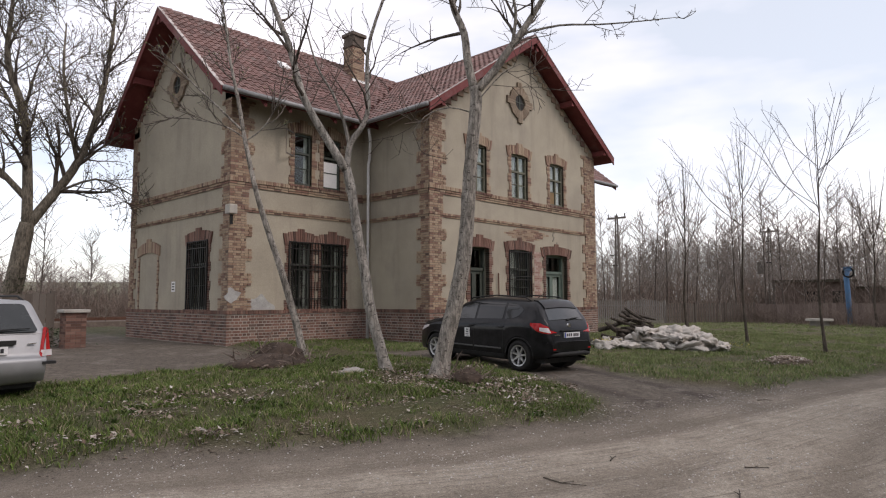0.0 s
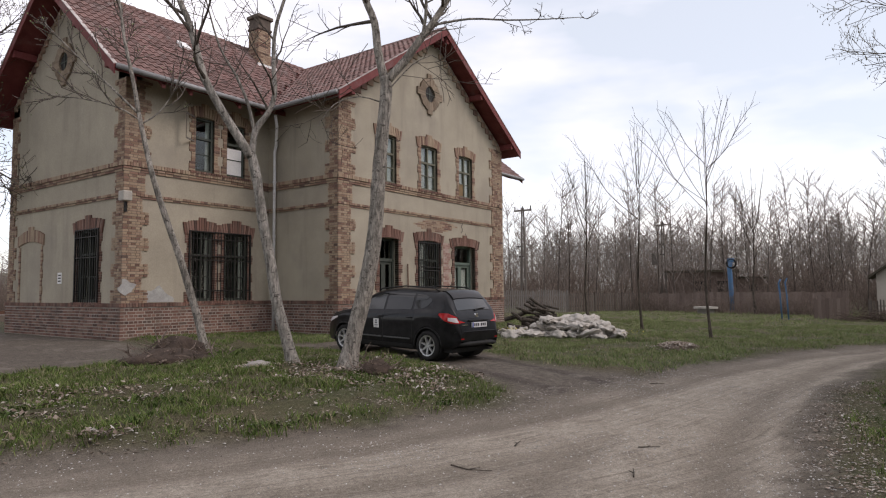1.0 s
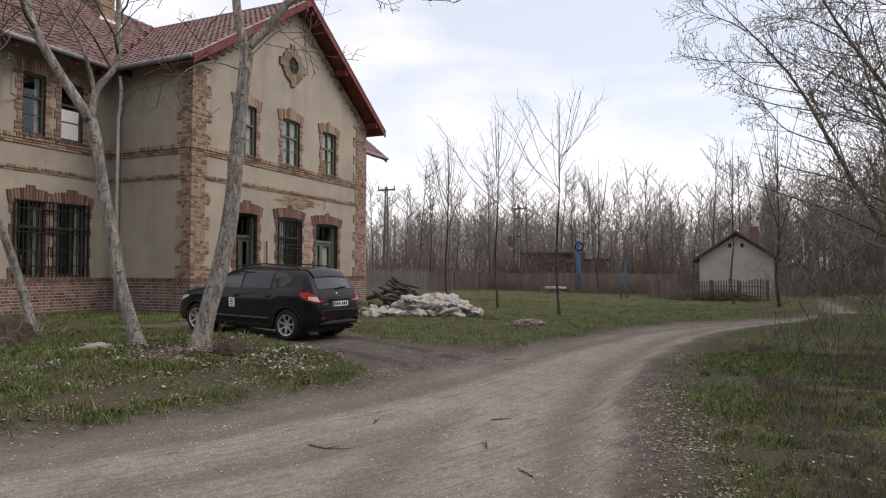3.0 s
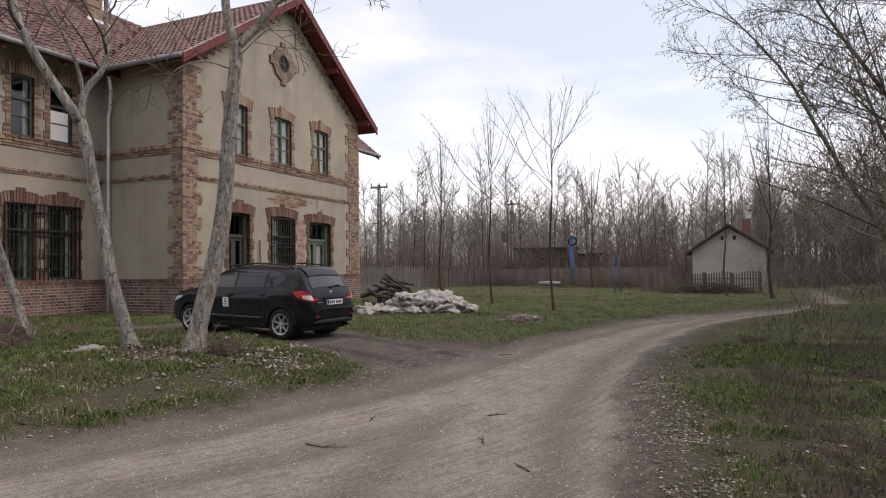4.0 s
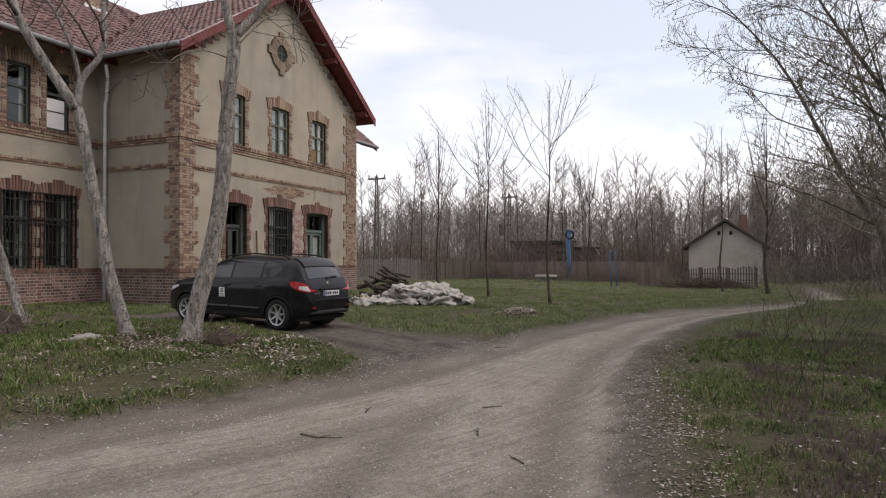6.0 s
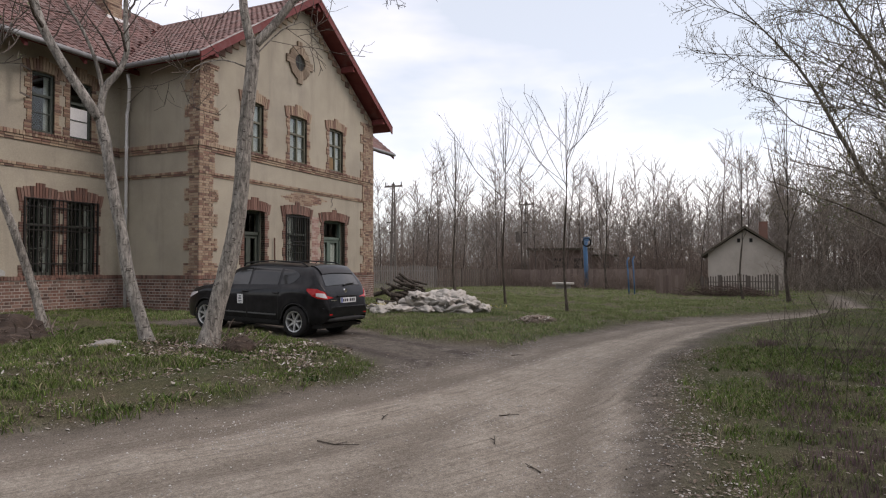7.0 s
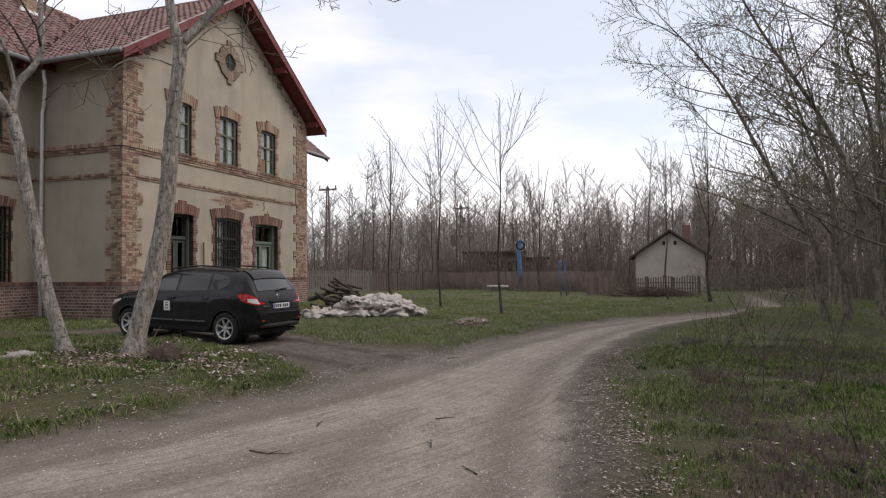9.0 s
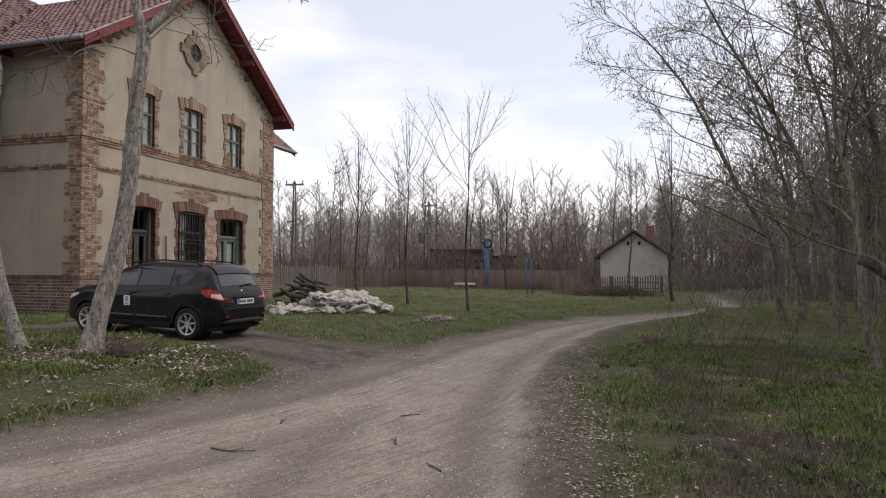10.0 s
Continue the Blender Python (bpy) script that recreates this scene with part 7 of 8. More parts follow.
def gate_pillar():
    p = thing("gate_pillar", "short red brick gate pillar with a pale stone cap", "pillar")
    x0, y0 = 6.02, 20.3
    z = lift(x0, y0) - 0.05
    g = Geo()
    g.box(x0 - 0.25, x0 + 0.25, y0 - 0.25, y0 + 0.25, z, z + 1.05)
    part("mortar_core", g, MORTAR, p)
    for i in range(14):
        for side, c in ((Side("y", y0 - 0.25, -1), x0), (Side("x", x0 - 0.25, -1), y0), (Side("x", x0 + 0.25, 1), y0), (Side("y", y0 + 0.25, 1), x0)):
            u = c - 0.26 - (0.13 if i % 2 else 0)
            while u < c + 0.26:
                a, b = max(u, c - 0.26), min(u + 0.25, c + 0.26)
                if b - a > 0.05:
                    g = Geo()
                    side.box(g, a, b, -0.02, 0.012 + rng.uniform(0, 0.006), z + i * COURSE, z + i * COURSE + 0.066)
                    part("brick", g, BRICK_RED_ONE, p)
                u += 0.262
    g = Geo()
    g.box(x0 - 0.34, x0 + 0.34, y0 - 0.34, y0 + 0.34, z + 1.04, z + 1.13)
    rounded(part("cap", g, STONE, p, "pale stone cap"), 0.02)


gate_pillar()


def board_fence(p0, p1, n, height, label, mat=None, top=0.0, gap=0.02, rails=True):
    f = thing("fence", label, "fence")
    a, b = Vector(p0), Vector(p1)
    d = (b - a)
    ln = d.length
    d.normalize()
    nrm = Vector((-d.y, d.x))
    w = ln / n
    for i in range(n):
        c = a + d * (w * (i + 0.5))
        z = lift(c.x, c.y) - 0.05
        h = height + rng.uniform(-0.04, 0.04) + top * math.sin(math.pi * ((i / n * ln / 2.4) % 1.0))
        h2 = w / 2 - gap / 2
        q = [c - d * h2 - nrm * 0.012, c + d * h2 - nrm * 0.012, c + d * h2 + nrm * 0.012, c - d * h2 + nrm * 0.012]
        g = Geo()
        g.hexa([(*p, z) for p in q] + [(*p, z + h) for p in q])
        part("board", g, mat or GREY_WOOD_ONE, f)
    k = max(1, round(ln / 2.4))
    for i in range(k + 1):
        c = a + d * (ln * i / k) + nrm * 0.08
        z = lift(c.x, c.y) - 0.1
        g = Geo()
        g.box(c.x - 0.06, c.x + 0.06, c.y - 0.06, c.y + 0.06, z, z + height + 0.12)
        part("post", g, mat or GREY_WOOD_ONE, f)
    if rails:
        for zz in (0.4, height - 0.3):
            g = Geo()
            q0, q1 = a + nrm * 0.035, b + nrm * 0.035
            g.tube([(q0.x, q0.y, zz), (q1.x, q1.y, zz)], [0.035, 0.035], 4)
            part("rail", g, mat or GREY_WOOD_ONE, f)
    return f


GREY_WOOD_ONE = pieces("weathered_board_single", [(0, (0.12, 0.10, 0.085)), (0.5, (0.17, 0.15, 0.13)), (1, (0.10, 0.08, 0.065))], per="object")
BROWN_BOARD = pieces("brown_board_single", [(0, (0.17, 0.13, 0.11)), (0.5, (0.23, 0.18, 0.155)), (1, (0.14, 0.105, 0.09))], per="object")
PALE_BOARD = pieces("pale_concrete_board", [(0, (0.20, 0.188, 0.172)), (0.5, (0.25, 0.238, 0.217)), (1, (0.17, 0.155, 0.143))], per="object")
board_fence((1.2, 22.4), (6.0, 22.2), 26, 1.62, "tall weathered grey board fence by the gate pillar")
board_fence((38.4, 22.9), (42.0, 19.4), 38, 1.5, "pale concrete picket fence behind the wood pile", PALE_BOARD, top=0.12, gap=0.07)
board_fence((42.0, 19.4), (46.8, 15.2), 34, 1.35, "weathered picket fence overgrown with brush", GREY_WOOD_ONE, gap=0.09)
board_fence((46.8, 15.2), (47.0, 12.0), 14, 1.3, "long brown board fence before the wood", BROWN_BOARD)
board_fence((47.0, 12.0), (43.0, 2.8), 36, 1.35, "long brown board fence before the shed", BROWN_BOARD)
board_fence((37.2, 3.8), (36.9, 2.5), 8, 1.05, "low rusty brown gate in the fence", BROWN_BOARD)
board_fence((36.6, 1.45), (36.5, 0.6), 7, 0.98, "short grey picket fence before the pale hut", GREY_WOOD_ONE, top=0.1, gap=0.06)
board_fence((36.5, 0.55), (36.4, -0.72), 10, 1.02, "arched grey concrete picket panel before the pale hut", GREY_WOOD_ONE, top=0.14, gap=0.06)
board_fence((36.4, -0.76), (36.3, -2.05), 10, 1.02, "arched grey concrete picket panel before the pale hut", GREY_WOOD_ONE, top=0.14, gap=0.06)


def hut():
    h = thing("hut", "small pale rendered hut with a dark low gable roof", "house")
    cx, cy, w, d, ev, rg = 45.3, -0.75, 4.3, 6.0, 2.35, 3.9
    x0 = cx - 0.6
    g = Geo()
    g.prism([(x0, cy - w / 2, -0.1), (x0, cy + w / 2, -0.1), (x0, cy + w / 2, ev), (x0, cy, rg - 0.1), (x0, cy - w / 2, ev)], (d, 0, 0))
    part("wall", g, HUT_WALL, h, "pale stained render")
    for s in (-1, 1):
        g = Geo()
        e = cy + s * (w / 2 + 0.4)
        ze = ev - 0.28
        g.hexa([(x0 - 0.4, e, ze), (x0 + d + 0.4, e, ze), (x0 + d + 0.4, cy, rg), (x0 - 0.4, cy, rg), (x0 - 0.4, e, ze + 0.14), (x0 + d + 0.4, e, ze + 0.14), (x0 + d + 0.4, cy, rg + 0.14), (x0 - 0.4, cy, rg + 0.14)])
        part("roof_slope", g, ROOF_DULL, h, "dark mossy roofing")
    g = Geo()
    g.box(x0 + 1.2, x0 + 1.7, cy - 1.35, cy - 0.85, 2.9, 4.35)
    part("chimney", g, BRICK_RED, h, "red brick chimney")
    for s in (-0.35, 0.35):
        g = Geo()
        g.box(x0 - 0.02, x0 + 0.01, cy + s - 0.09, cy + s + 0.09, 3.0, 3.25)
        part("vent", g, IRON, h, "small dark vent")


hut()


def shed():
    s = thing("shed", "long low brown derelict shed with broken windows", "shed")
    a, b = Vector((57.5, 17.0)), Vector((59.2, 9.6))
    d = (b - a).normalized()
    back = Vector((-d.y, d.x)) * -1
    if back.x < 0:
        back = -back
    ln = (b - a).length

    def blk(nm, u0, u1, v0, v1, z0, z1, mat, label=""):
        g = Geo()
        q = [a + d * u0 + back * v0, a + d * u1 + back * v0, a + d * u1 + back * v1, a + d * u0 + back * v1]
        g.hexa([(*p, z0) for p in q] + [(*p, z1) for p in q])
        part(nm, g, mat, s, label)

    blk("wall", 0, ln * 0.72, 0, 6, -0.1, 2.95, HAZE_BROWN, "brown rendered wall")
    blk("roof", -0.3, ln * 0.72 + 0.2, -0.4, 6.4, 2.95, 3.15, ROOF_DULL, "flat dark roof")
    blk("annex_wall", ln * 0.72, ln, 0.6, 5.5, -0.1, 2.4, HAZE_BROWN, "lower annex wall")
    blk("annex_roof", ln * 0.72 + 0.25, ln + 0.3, 0.3, 5.8, 2.4, 2.56, ROOF_DULL)
    for u in (2.2, 4.0):
        blk("window", u, u + 0.85, -0.05, 0.05, 1.3, 2.2, IRON, "dark broken window")
        blk("window_rag", u + 0.45, u + 0.7, -0.08, -0.055, 1.25, 1.9, GREY_WOOD)
    blk("window", 6.6, 7.1, 0.55, 0.62, 1.3, 1.9, IRON, "dark broken window")


shed()


def blue_pump(x, y, h, label, ring=True, r=0.15):
    """A bent blue pipe stand with a hand wheel."""
    p = thing("blue_standpipe", label, "pipe")
    g = Geo()
    g.tube([(x, y, -0.1), (x, y + 0.05, h * 0.6), (x, y + 0.1, h * 0.9), (x, y, h)], [r, r, r, r * 0.9], 14)
    part("pipe", g, BLUE_PAINT, p, smooth=True)
    if ring:
        g = Geo()
        pts = [(x - 0.1, y - 0.05 + 0.28 * math.cos(t), h - 0.1 + 0.28 * math.sin(t)) for t in np.linspace(0, 2 * math.pi, 21)]
        g.tube(pts, [0.06] * 21, 6)
        part("hand_wheel", g, IRON, p, "black ring", smooth=True)
        g = Geo()
        g.box(x - 0.15, x + 0.15, y - 0.2, y + 0.2, h, h + 0.25)
        part("head", g, BLUE_PAINT, p)


blue_pump(45.8, 9.4, 3.3, "leaning blue standpipe with a black ring")
blue_pump(36.0, 5.1, 2.0, "slim blue pipe post by the fence", ring=False, r=0.04)
blue_pump(36.1, 4.82, 2.05, "slim grey-blue pipe post by the fence", ring=False, r=0.035)


def utility_pole(x, y, h, label, box=False, r=0.12):
    p = thing("utility_pole", label, "pole")
    for dx in (-0.14, 0.14):
        g = Geo()
        g.tube([(x, y + dx * 1.6, -0.2), (x, y + dx * 0.5, h)], [r * 0.8, r * 0.5], 8)
        part("pole_leg", g, GREY_WOOD, p)
    for z in np.arange(0.8, h - 0.4, 0.9):
        g = Geo()
        g.tube([(x, y - 0.2, z), (x, y + 0.2, z + 0.45)], [0.03, 0.03], 5)
        part("brace", g, GREY_WOOD, p)
    g = Geo()
    g.box(x - 0.05, x + 0.05, y - 0.75, y + 0.75, h - 0.25, h - 0.12)
    arm = part("crossarm", g, GREY_WOOD, p)
    for dy in (-0.68, 0, 0.68):
        g = Geo()
        g.tube([(x, y + dy, h - 0.12), (x, y + dy, h + 0.05), (x, y + dy, h + 0.16)], [0.03, 0.05, 0.03], 8)
        part("insulator", g, IRON, arm)
    if box:
        g = Geo()
        g.box(x - 0.3, x + 0.3, y + 0.3, y + 0.95, h * 0.5, h * 0.5 + 1.0)
        part("transformer", g, GREY_WOOD, p, "grey transformer box")
        for z in (h * 0.62, h * 0.74, h * 0.86):
            g = Geo()
            g.box(x - 0.05, x + 0.05, y - 0.1, y + 0.5, z, z + 0.08)
            part("bracket", g, IRON, p)
    else:
        for z, dy in ((h * 0.62, 0.6), (h * 0.52, 0.4)):
            g = Geo()
            g.box(x - 0.04, x + 0.04, y, y + dy, z, z + 0.06)
            part("bracket", g, IRON, p)


utility_pole(43.9, 23.9, 7.9, "weathered double utility pole with a crossarm")
utility_pole(57.4, 17.3, 7.4, "lattice utility pole with a transformer", box=True)


LIDX, LIDY = 42.8, 10.35


def manhole():
    m = thing("well_ring", "low pale concrete well ring with a lid", "well")
    g = Geo()
    g.tube([(LIDX, LIDY, 0.0), (LIDX, LIDY, 0.35)], [0.5, 0.5], 24)
    part("ring", g, CONCRETE, m)
    g = Geo()
    g.tube([(LIDX, LIDY, 0.3), (LIDX, LIDY, 0.42)], [0.72, 0.72], 24)
    part("lid", g, STONE, m)


manhole()


def platform():
    """The low platform edge and embankment beyond the left gable."""
    g = Geo()
    g.box(-30, 9.0, 33.0, 34.2, -0.2, 0.55)
    tagged(rounded(part("platform_edge", g, CONCRETE, None), 0.04), "long grey concrete platform edge", "platform", kind="structure")
    for z, y in ((0.72, 35.5), (0.72, 37.0)):
        g = Geo()
        g.box(-60, 40, y - 0.04, y + 0.04, z - 0.12, z)
        tagged(part("rail_track", g, RUST, None), "rusty steel railway rail", "rail", "railway rails")
    g = Geo()
    g.prism([(-80, 34.3, -0.2), (-80, 46, -0.2), (-80, 42, 0.55), (-80, 34.6, 0.55)], (140, 0, 0))
    tagged(part("track_bed", g, SOIL, None), "low dark gravel track bed", "embankment", kind="structure")


platform()


def low_wall_pipe():
    """Dark rods leaning on the street gable between door and window."""
    for i, (x, h) in enumerate(((17.55, 2.5), (17.75, 1.6))):
        g = Geo()
        g.tube([(x, YB - 0.12, 0.2), (x + 0.02, YB - 0.06, h)], [0.025, 0.025], 6)
        tagged(part("iron_rod", g, RUST, None), "rusty iron rod leaning on the wall", "rod", "leaning rods")


low_wall_pipe()


def far_field():
    """A gently rising field beyond the tracks."""
    g = Geo()
    n = 24
    for i in range(n + 1):
        az = radians(50 + 60 * i / n)
        for d, z in ((95, -0.3), (130, 3.2 + 0.6 * math.sin(i * 0.5)), (190, 7.2 + 0.7 * math.sin(i * 0.37 + 1)), (300, 7.5)):
            g.v.append((d * math.cos(az), d * math.sin(az), z))
    for i in range(n):
        for j in range(3):
            g.f.append((i * 4 + j, i * 4 + j + 1, i * 4 + 5 + j, i * 4 + 4 + j))
    tagged(part("distant_field", g, FIELD, None, smooth=True), "hazy olive field rising beyond the railway", "field", kind="structure")


FIELD = surface("hazy_field", (0.16, 0.165, 0.10), (0.24, 0.235, 0.16), 0.05, 0.95, 2.0)
far_field()

# ---- ground cover ----
def two_tone(name, stops, rough=0.85):
    mt, nt, b = base(name, rough, 0, 0.2)
    rnd = nt.nodes.new("ShaderNodeNewGeometry").outputs["Random Per Island"]
    col = ramp_node(nt, rnd, stops)
    col = mix_node(nt, col, ramp_node(nt, noise_node(nt, 1.4, 4, 0.6), [(0.3, (0.7, 0.7, 0.7)), (0.7, (1.2, 1.2, 1.2))]), 0.8, "MULTIPLY")
    nt.links.new(col, b.inputs["Base Color"])
    return mt


GRASS = two_tone("grass_blade", [(0, (0.05, 0.077, 0.020)), (0.4, (0.09, 0.143, 0.031)), (0.66, (0.155, 0.22, 0.054)), (0.82, (0.18, 0.165, 0.09)), (1, (0.30, 0.255, 0.17))])
MEADOW = two_tone("meadow_blade", [(0, (0.11, 0.15, 0.056)), (0.4, (0.165, 0.225, 0.08)), (0.68, (0.22, 0.28, 0.105)), (0.84, (0.27, 0.24, 0.15)), (1, (0.40, 0.35, 0.25))])
WEED = two_tone("weed_leaf", [(0, (0.04, 0.07, 0.018)), (1, (0.085, 0.13, 0.038))])
LITTER = two_tone("dead_leaf", [(0, (0.12, 0.085, 0.06)), (0.5, (0.24, 0.19, 0.15)), (0.85, (0.40, 0.36, 0.31)), (1, (0.52, 0.49, 0.45))])
NETTLE = two_tone("purple_nettle", [(0, (0.105, 0.072, 0.072)), (0.45, (0.185, 0.122, 0.135)), (0.7, (0.14, 0.118, 0.088)), (1, (0.12, 0.14, 0.06))])
PEBBLE = two_tone("pale_pebble", [(0, (0.30, 0.28, 0.26)), (0.6, (0.5, 0.48, 0.45)), (1, (0.68, 0.66, 0.63))])
IVY = two_tone("ivy_leaf", [(0, (0.02, 0.035, 0.014)), (1, (0.045, 0.07, 0.025))])
YELLOW = two_tone("yellow_petal", [(0, (0.45, 0.38, 0.03)), (1, (0.60, 0.52, 0.08))])


def blades(seed, n, h, w, wide, lean, plain=False):
    rnd = random.Random(seed)
    v, f = [], []
    for i in range(n):
        a, r = rnd.uniform(0, 6.28), w * math.sqrt(rnd.random())
        x, y = r * math.cos(a), r * math.sin(a)
        t = rnd.uniform(0, 6.28)
        dx, dy = math.cos(t) * wide, math.sin(t) * wide
        b = rnd.uniform(0, 6.28)
        hh = h * rnd.uniform(0.5, 1.1)
        lx, ly = math.cos(b) * lean * hh, math.sin(b) * lean * hh
        k = len(v)
        if plain:
            v += [(x - dx, y - dy, -0.02), (x + dx, y + dy, -0.02), (x + lx + dx * 0.25, y + ly + dy * 0.25, hh), (x + lx - dx * 0.25, y + ly - dy * 0.25, hh)]
            f += [(k, k + 1, k + 2, k + 3)]
            continue
        v += [(x - dx, y - dy, -0.02), (x + dx, y + dy, -0.02), (x + dx * 0.8 + lx * 0.4, y + dy * 0.8 + ly * 0.4, hh * 0.6), (x - dx * 0.8 + lx * 0.4, y - dy * 0.8 + ly * 0.4, hh * 0.6), (x + lx + dx * 0.1, y + ly + dy * 0.1, hh), (x + lx - dx * 0.1, y + ly - dy * 0.1, hh)]
        f += [(k, k + 1, k + 2, k + 3), (k + 3, k + 2, k + 4, k + 5)]
    return np.array(v), np.array(f)


def flake(seed, size):
    rnd = random.Random(seed)
    v = [(-size, 0, 0.005), (0, -size * 0.6, 0.008 + rnd.uniform(0, 0.006)), (size, 0, 0.005 + rnd.uniform(0, 0.012)), (0, size * 0.6, 0.008 + rnd.uniform(0, 0.006))]
    return np.array(v), np.array([(0, 1, 2, 3)])


def pebble(seed):
    rnd = random.Random(seed)
    v = [(rnd.uniform(0.7, 1.2) * a, rnd.uniform(0.7, 1.2) * b, rnd.uniform(0.5, 0.9) * c) for a, b, c in ((1, 0, 0), (-1, 0, 0), (0, 1, 0), (0, -1, 0), (0, 0, 1), (0, 0, -0.5))]
    return np.array(v) * 0.016, np.array([(0, 2, 4), (2, 1, 4), (1, 3, 4), (3, 0, 4), (2, 0, 5), (1, 2, 5), (3, 1, 5), (0, 3, 5)])


def green(x, y):
    """How much grass stands here, between 0 and 1."""
    if XA - 0.2 < x < XE and YA - 0.2 < y < YN or XB - 0.2 < x < XC and YB - 0.2 < y < YA:
        return 0.0
    rd, dd = road_depth(x, y), drive_depth(x, y)
    edge = (smoothstep(0.25, 1.1, -rd) if y < 1 else smoothstep(0.02, 0.4, -rd)) * smoothstep(0.0, 0.6, -dd)
    p = noise.noise((x * 0.55, y * 0.55, 4)) * 0.6 + noise.noise((x * 1.9, y * 1.9, 8)) * 0.5
    if y < 1:
        return edge * smoothstep(-0.45, 0.35, p)
    return edge * smoothstep(-0.4, 0.3, p)


def fill(count, box, seed, keep, size, tall):
    rnd = random.Random(seed)
    out = []
    for _ in range(count):
        x, y = rnd.uniform(box[0], box[1]), rnd.uniform(box[2], box[3])
        if rnd.random() < keep(x, y):
            s = rnd.uniform(*size)
            out.append((x, y, lift(x, y), rnd.uniform(0, 6.28), s, s * rnd.uniform(*tall)))
    return out


def stuff(name, variants, places, mat, label, category):
    v, f = scattered(variants, places)
    return tagged(new(name, array_mesh(name, v, f, mat)), label, category, kind="stuff")


TUFT = [blades(300 + i, 10, 0.055, 0.11, 0.0044, 0.95) for i in range(6)]
TUFT_TALL = [blades(310 + i, 15, 0.105, 0.11, 0.0046, 1.0) for i in range(5)]
TUFT_FAR = [blades(320 + i, 14, 0.06, 0.2, 0.0075, 0.9, True) for i in range(4)]
HERB = [blades(340 + i, 9, 0.09, 0.07, 0.016, 0.8) for i in range(4)]
SPIKE = [blades(360 + i, 7, 0.095, 0.09, 0.009, 0.35, True) for i in range(4)]
FLAKE = [flake(380 + i, 0.024) for i in range(5)]
STONES = [pebble(400 + i) for i in range(4)]

places = fill(27000, (-1.5, 10.5, 4.8, 13.0), 1, green, (0.6, 1.25), (0.7, 1.3))
places += fill(26000, (3.0, 14.0, -8.0, 0.9), 2, green, (0.6, 1.2), (0.7, 1.3))
places += fill(3600, (8.0, 15.0, 13.0, 17.5), 6, green, (0.9, 1.6), (0.6, 1.1))
stuff("grass", TUFT, places, GRASS, "patchy fresh green grass on the verges", "grass")
places = fill(17000, (12.0, 31.0, 1.0, 14.5), 3, green, (0.7, 1.3), (0.7, 1.3))
places += fill(6000, (14.0, 32.0, -10.0, 1.0), 4, green, (0.7, 1.3), (0.7, 1.2))
places += fill(4000, (31.0, 47.0, -4.0, 18.0), 5, green, (1.0, 1.6), (0.7, 1.2))
stuff("meadow_grass", TUFT_FAR, places, MEADOW, "rough spring grass of the clearing", "grass")
places = fill(5200, (-1.5, 10.5, 5.0, 12.5), 17, lambda x, y: green(x, y) * smoothstep(0.05, 0.3, noise.noise((x * 1.1, y * 1.1, 61))), (0.7, 1.3), (0.7, 1.3))
places += fill(2600, (3.5, 12.0, -6.0, 0.6), 18, lambda x, y: green(x, y) * smoothstep(0.15, 0.35, noise.noise((x * 1.1, y * 1.1, 63))), (0.6, 1.1), (0.6, 1.1))
stuff("grass_tufts", TUFT_TALL, places, GRASS, "taller lush grass tufts on the verge", "grass")
places = fill(3400, (-1.5, 10.5, 5.0, 12.5), 7, lambda x, y: green(x, y) * smoothstep(0.1, 0.35, noise.noise((x * 0.8, y * 0.8, 21))), (0.5, 1.1), (0.5, 1.0))
places += fill(2200, (3.5, 14.0, -7.0, 0.5), 8, lambda x, y: green(x, y) * smoothstep(0.0, 0.3, noise.noise((x * 0.8, y * 0.8, 23))), (0.5, 1.0), (0.5, 1.0))
stuff("weeds", HERB, places, WEED, "low dark broad-leaved weeds", "weeds")
places = fill(15000, (3.5, 15.0, -8.0, -0.4), 9, lambda x, y: smoothstep(0.6, 1.6, -road_depth(x, y)) * smoothstep(-0.12, 0.2, noise.noise((x * 0.6, y * 0.6, 31)) + 0.25 * noise.noise((x * 2, y * 2, 3))), (0.45, 0.95), (0.7, 1.2))
stuff("dead_nettles", SPIKE, places, NETTLE, "dusky purple flowering dead-nettles", "flowers")


def leafy(x, y):
    rd = -road_depth(x, y)
    rim = math.exp(-((rd - 0.35) / 0.42) ** 2) if y < 2 else math.exp(-((rd - 0.6) / 0.5) ** 2) * 0.25
    patch = smoothstep(0.18, 0.5, noise.noise((x * 0.8, y * 0.8, 41)) + 0.3 * noise.noise((x * 2.5, y * 2.5, 6)))
    foot = math.exp(-((x - 8.3) ** 2 + (y - 7.6) ** 2) / 2.6)
    return (0 if rd < 0.05 else 1) * max(rim, patch, foot, 0.22) * (1 if drive_depth(x, y) < 0.2 else 0.1)


places = fill(36000, (-1.5, 10.0, 4.5, 12.0), 10, leafy, (0.3, 1.3), (0.7, 1.6))
places += fill(26000, (3.2, 13.0, -7.0, 1.3), 11, leafy, (0.3, 1.1), (0.7, 1.6))
places += fill(2500, (12.0, 22.0, 2.0, 9.0), 12, leafy, (0.6, 1.5), (0.7, 1.6))
places += fill(26000, (3.2, 12.0, -0.8, 1.3), 15, lambda x, y: math.exp(-((road_depth(x, y) + 0.3) / 0.38) ** 2) * smoothstep(-0.15, 0.4, noise.noise((x * 2.5, y * 2.5, 44))), (0.2, 0.85), (0.7, 1.8))
rnd = random.Random(77)
drifts = []
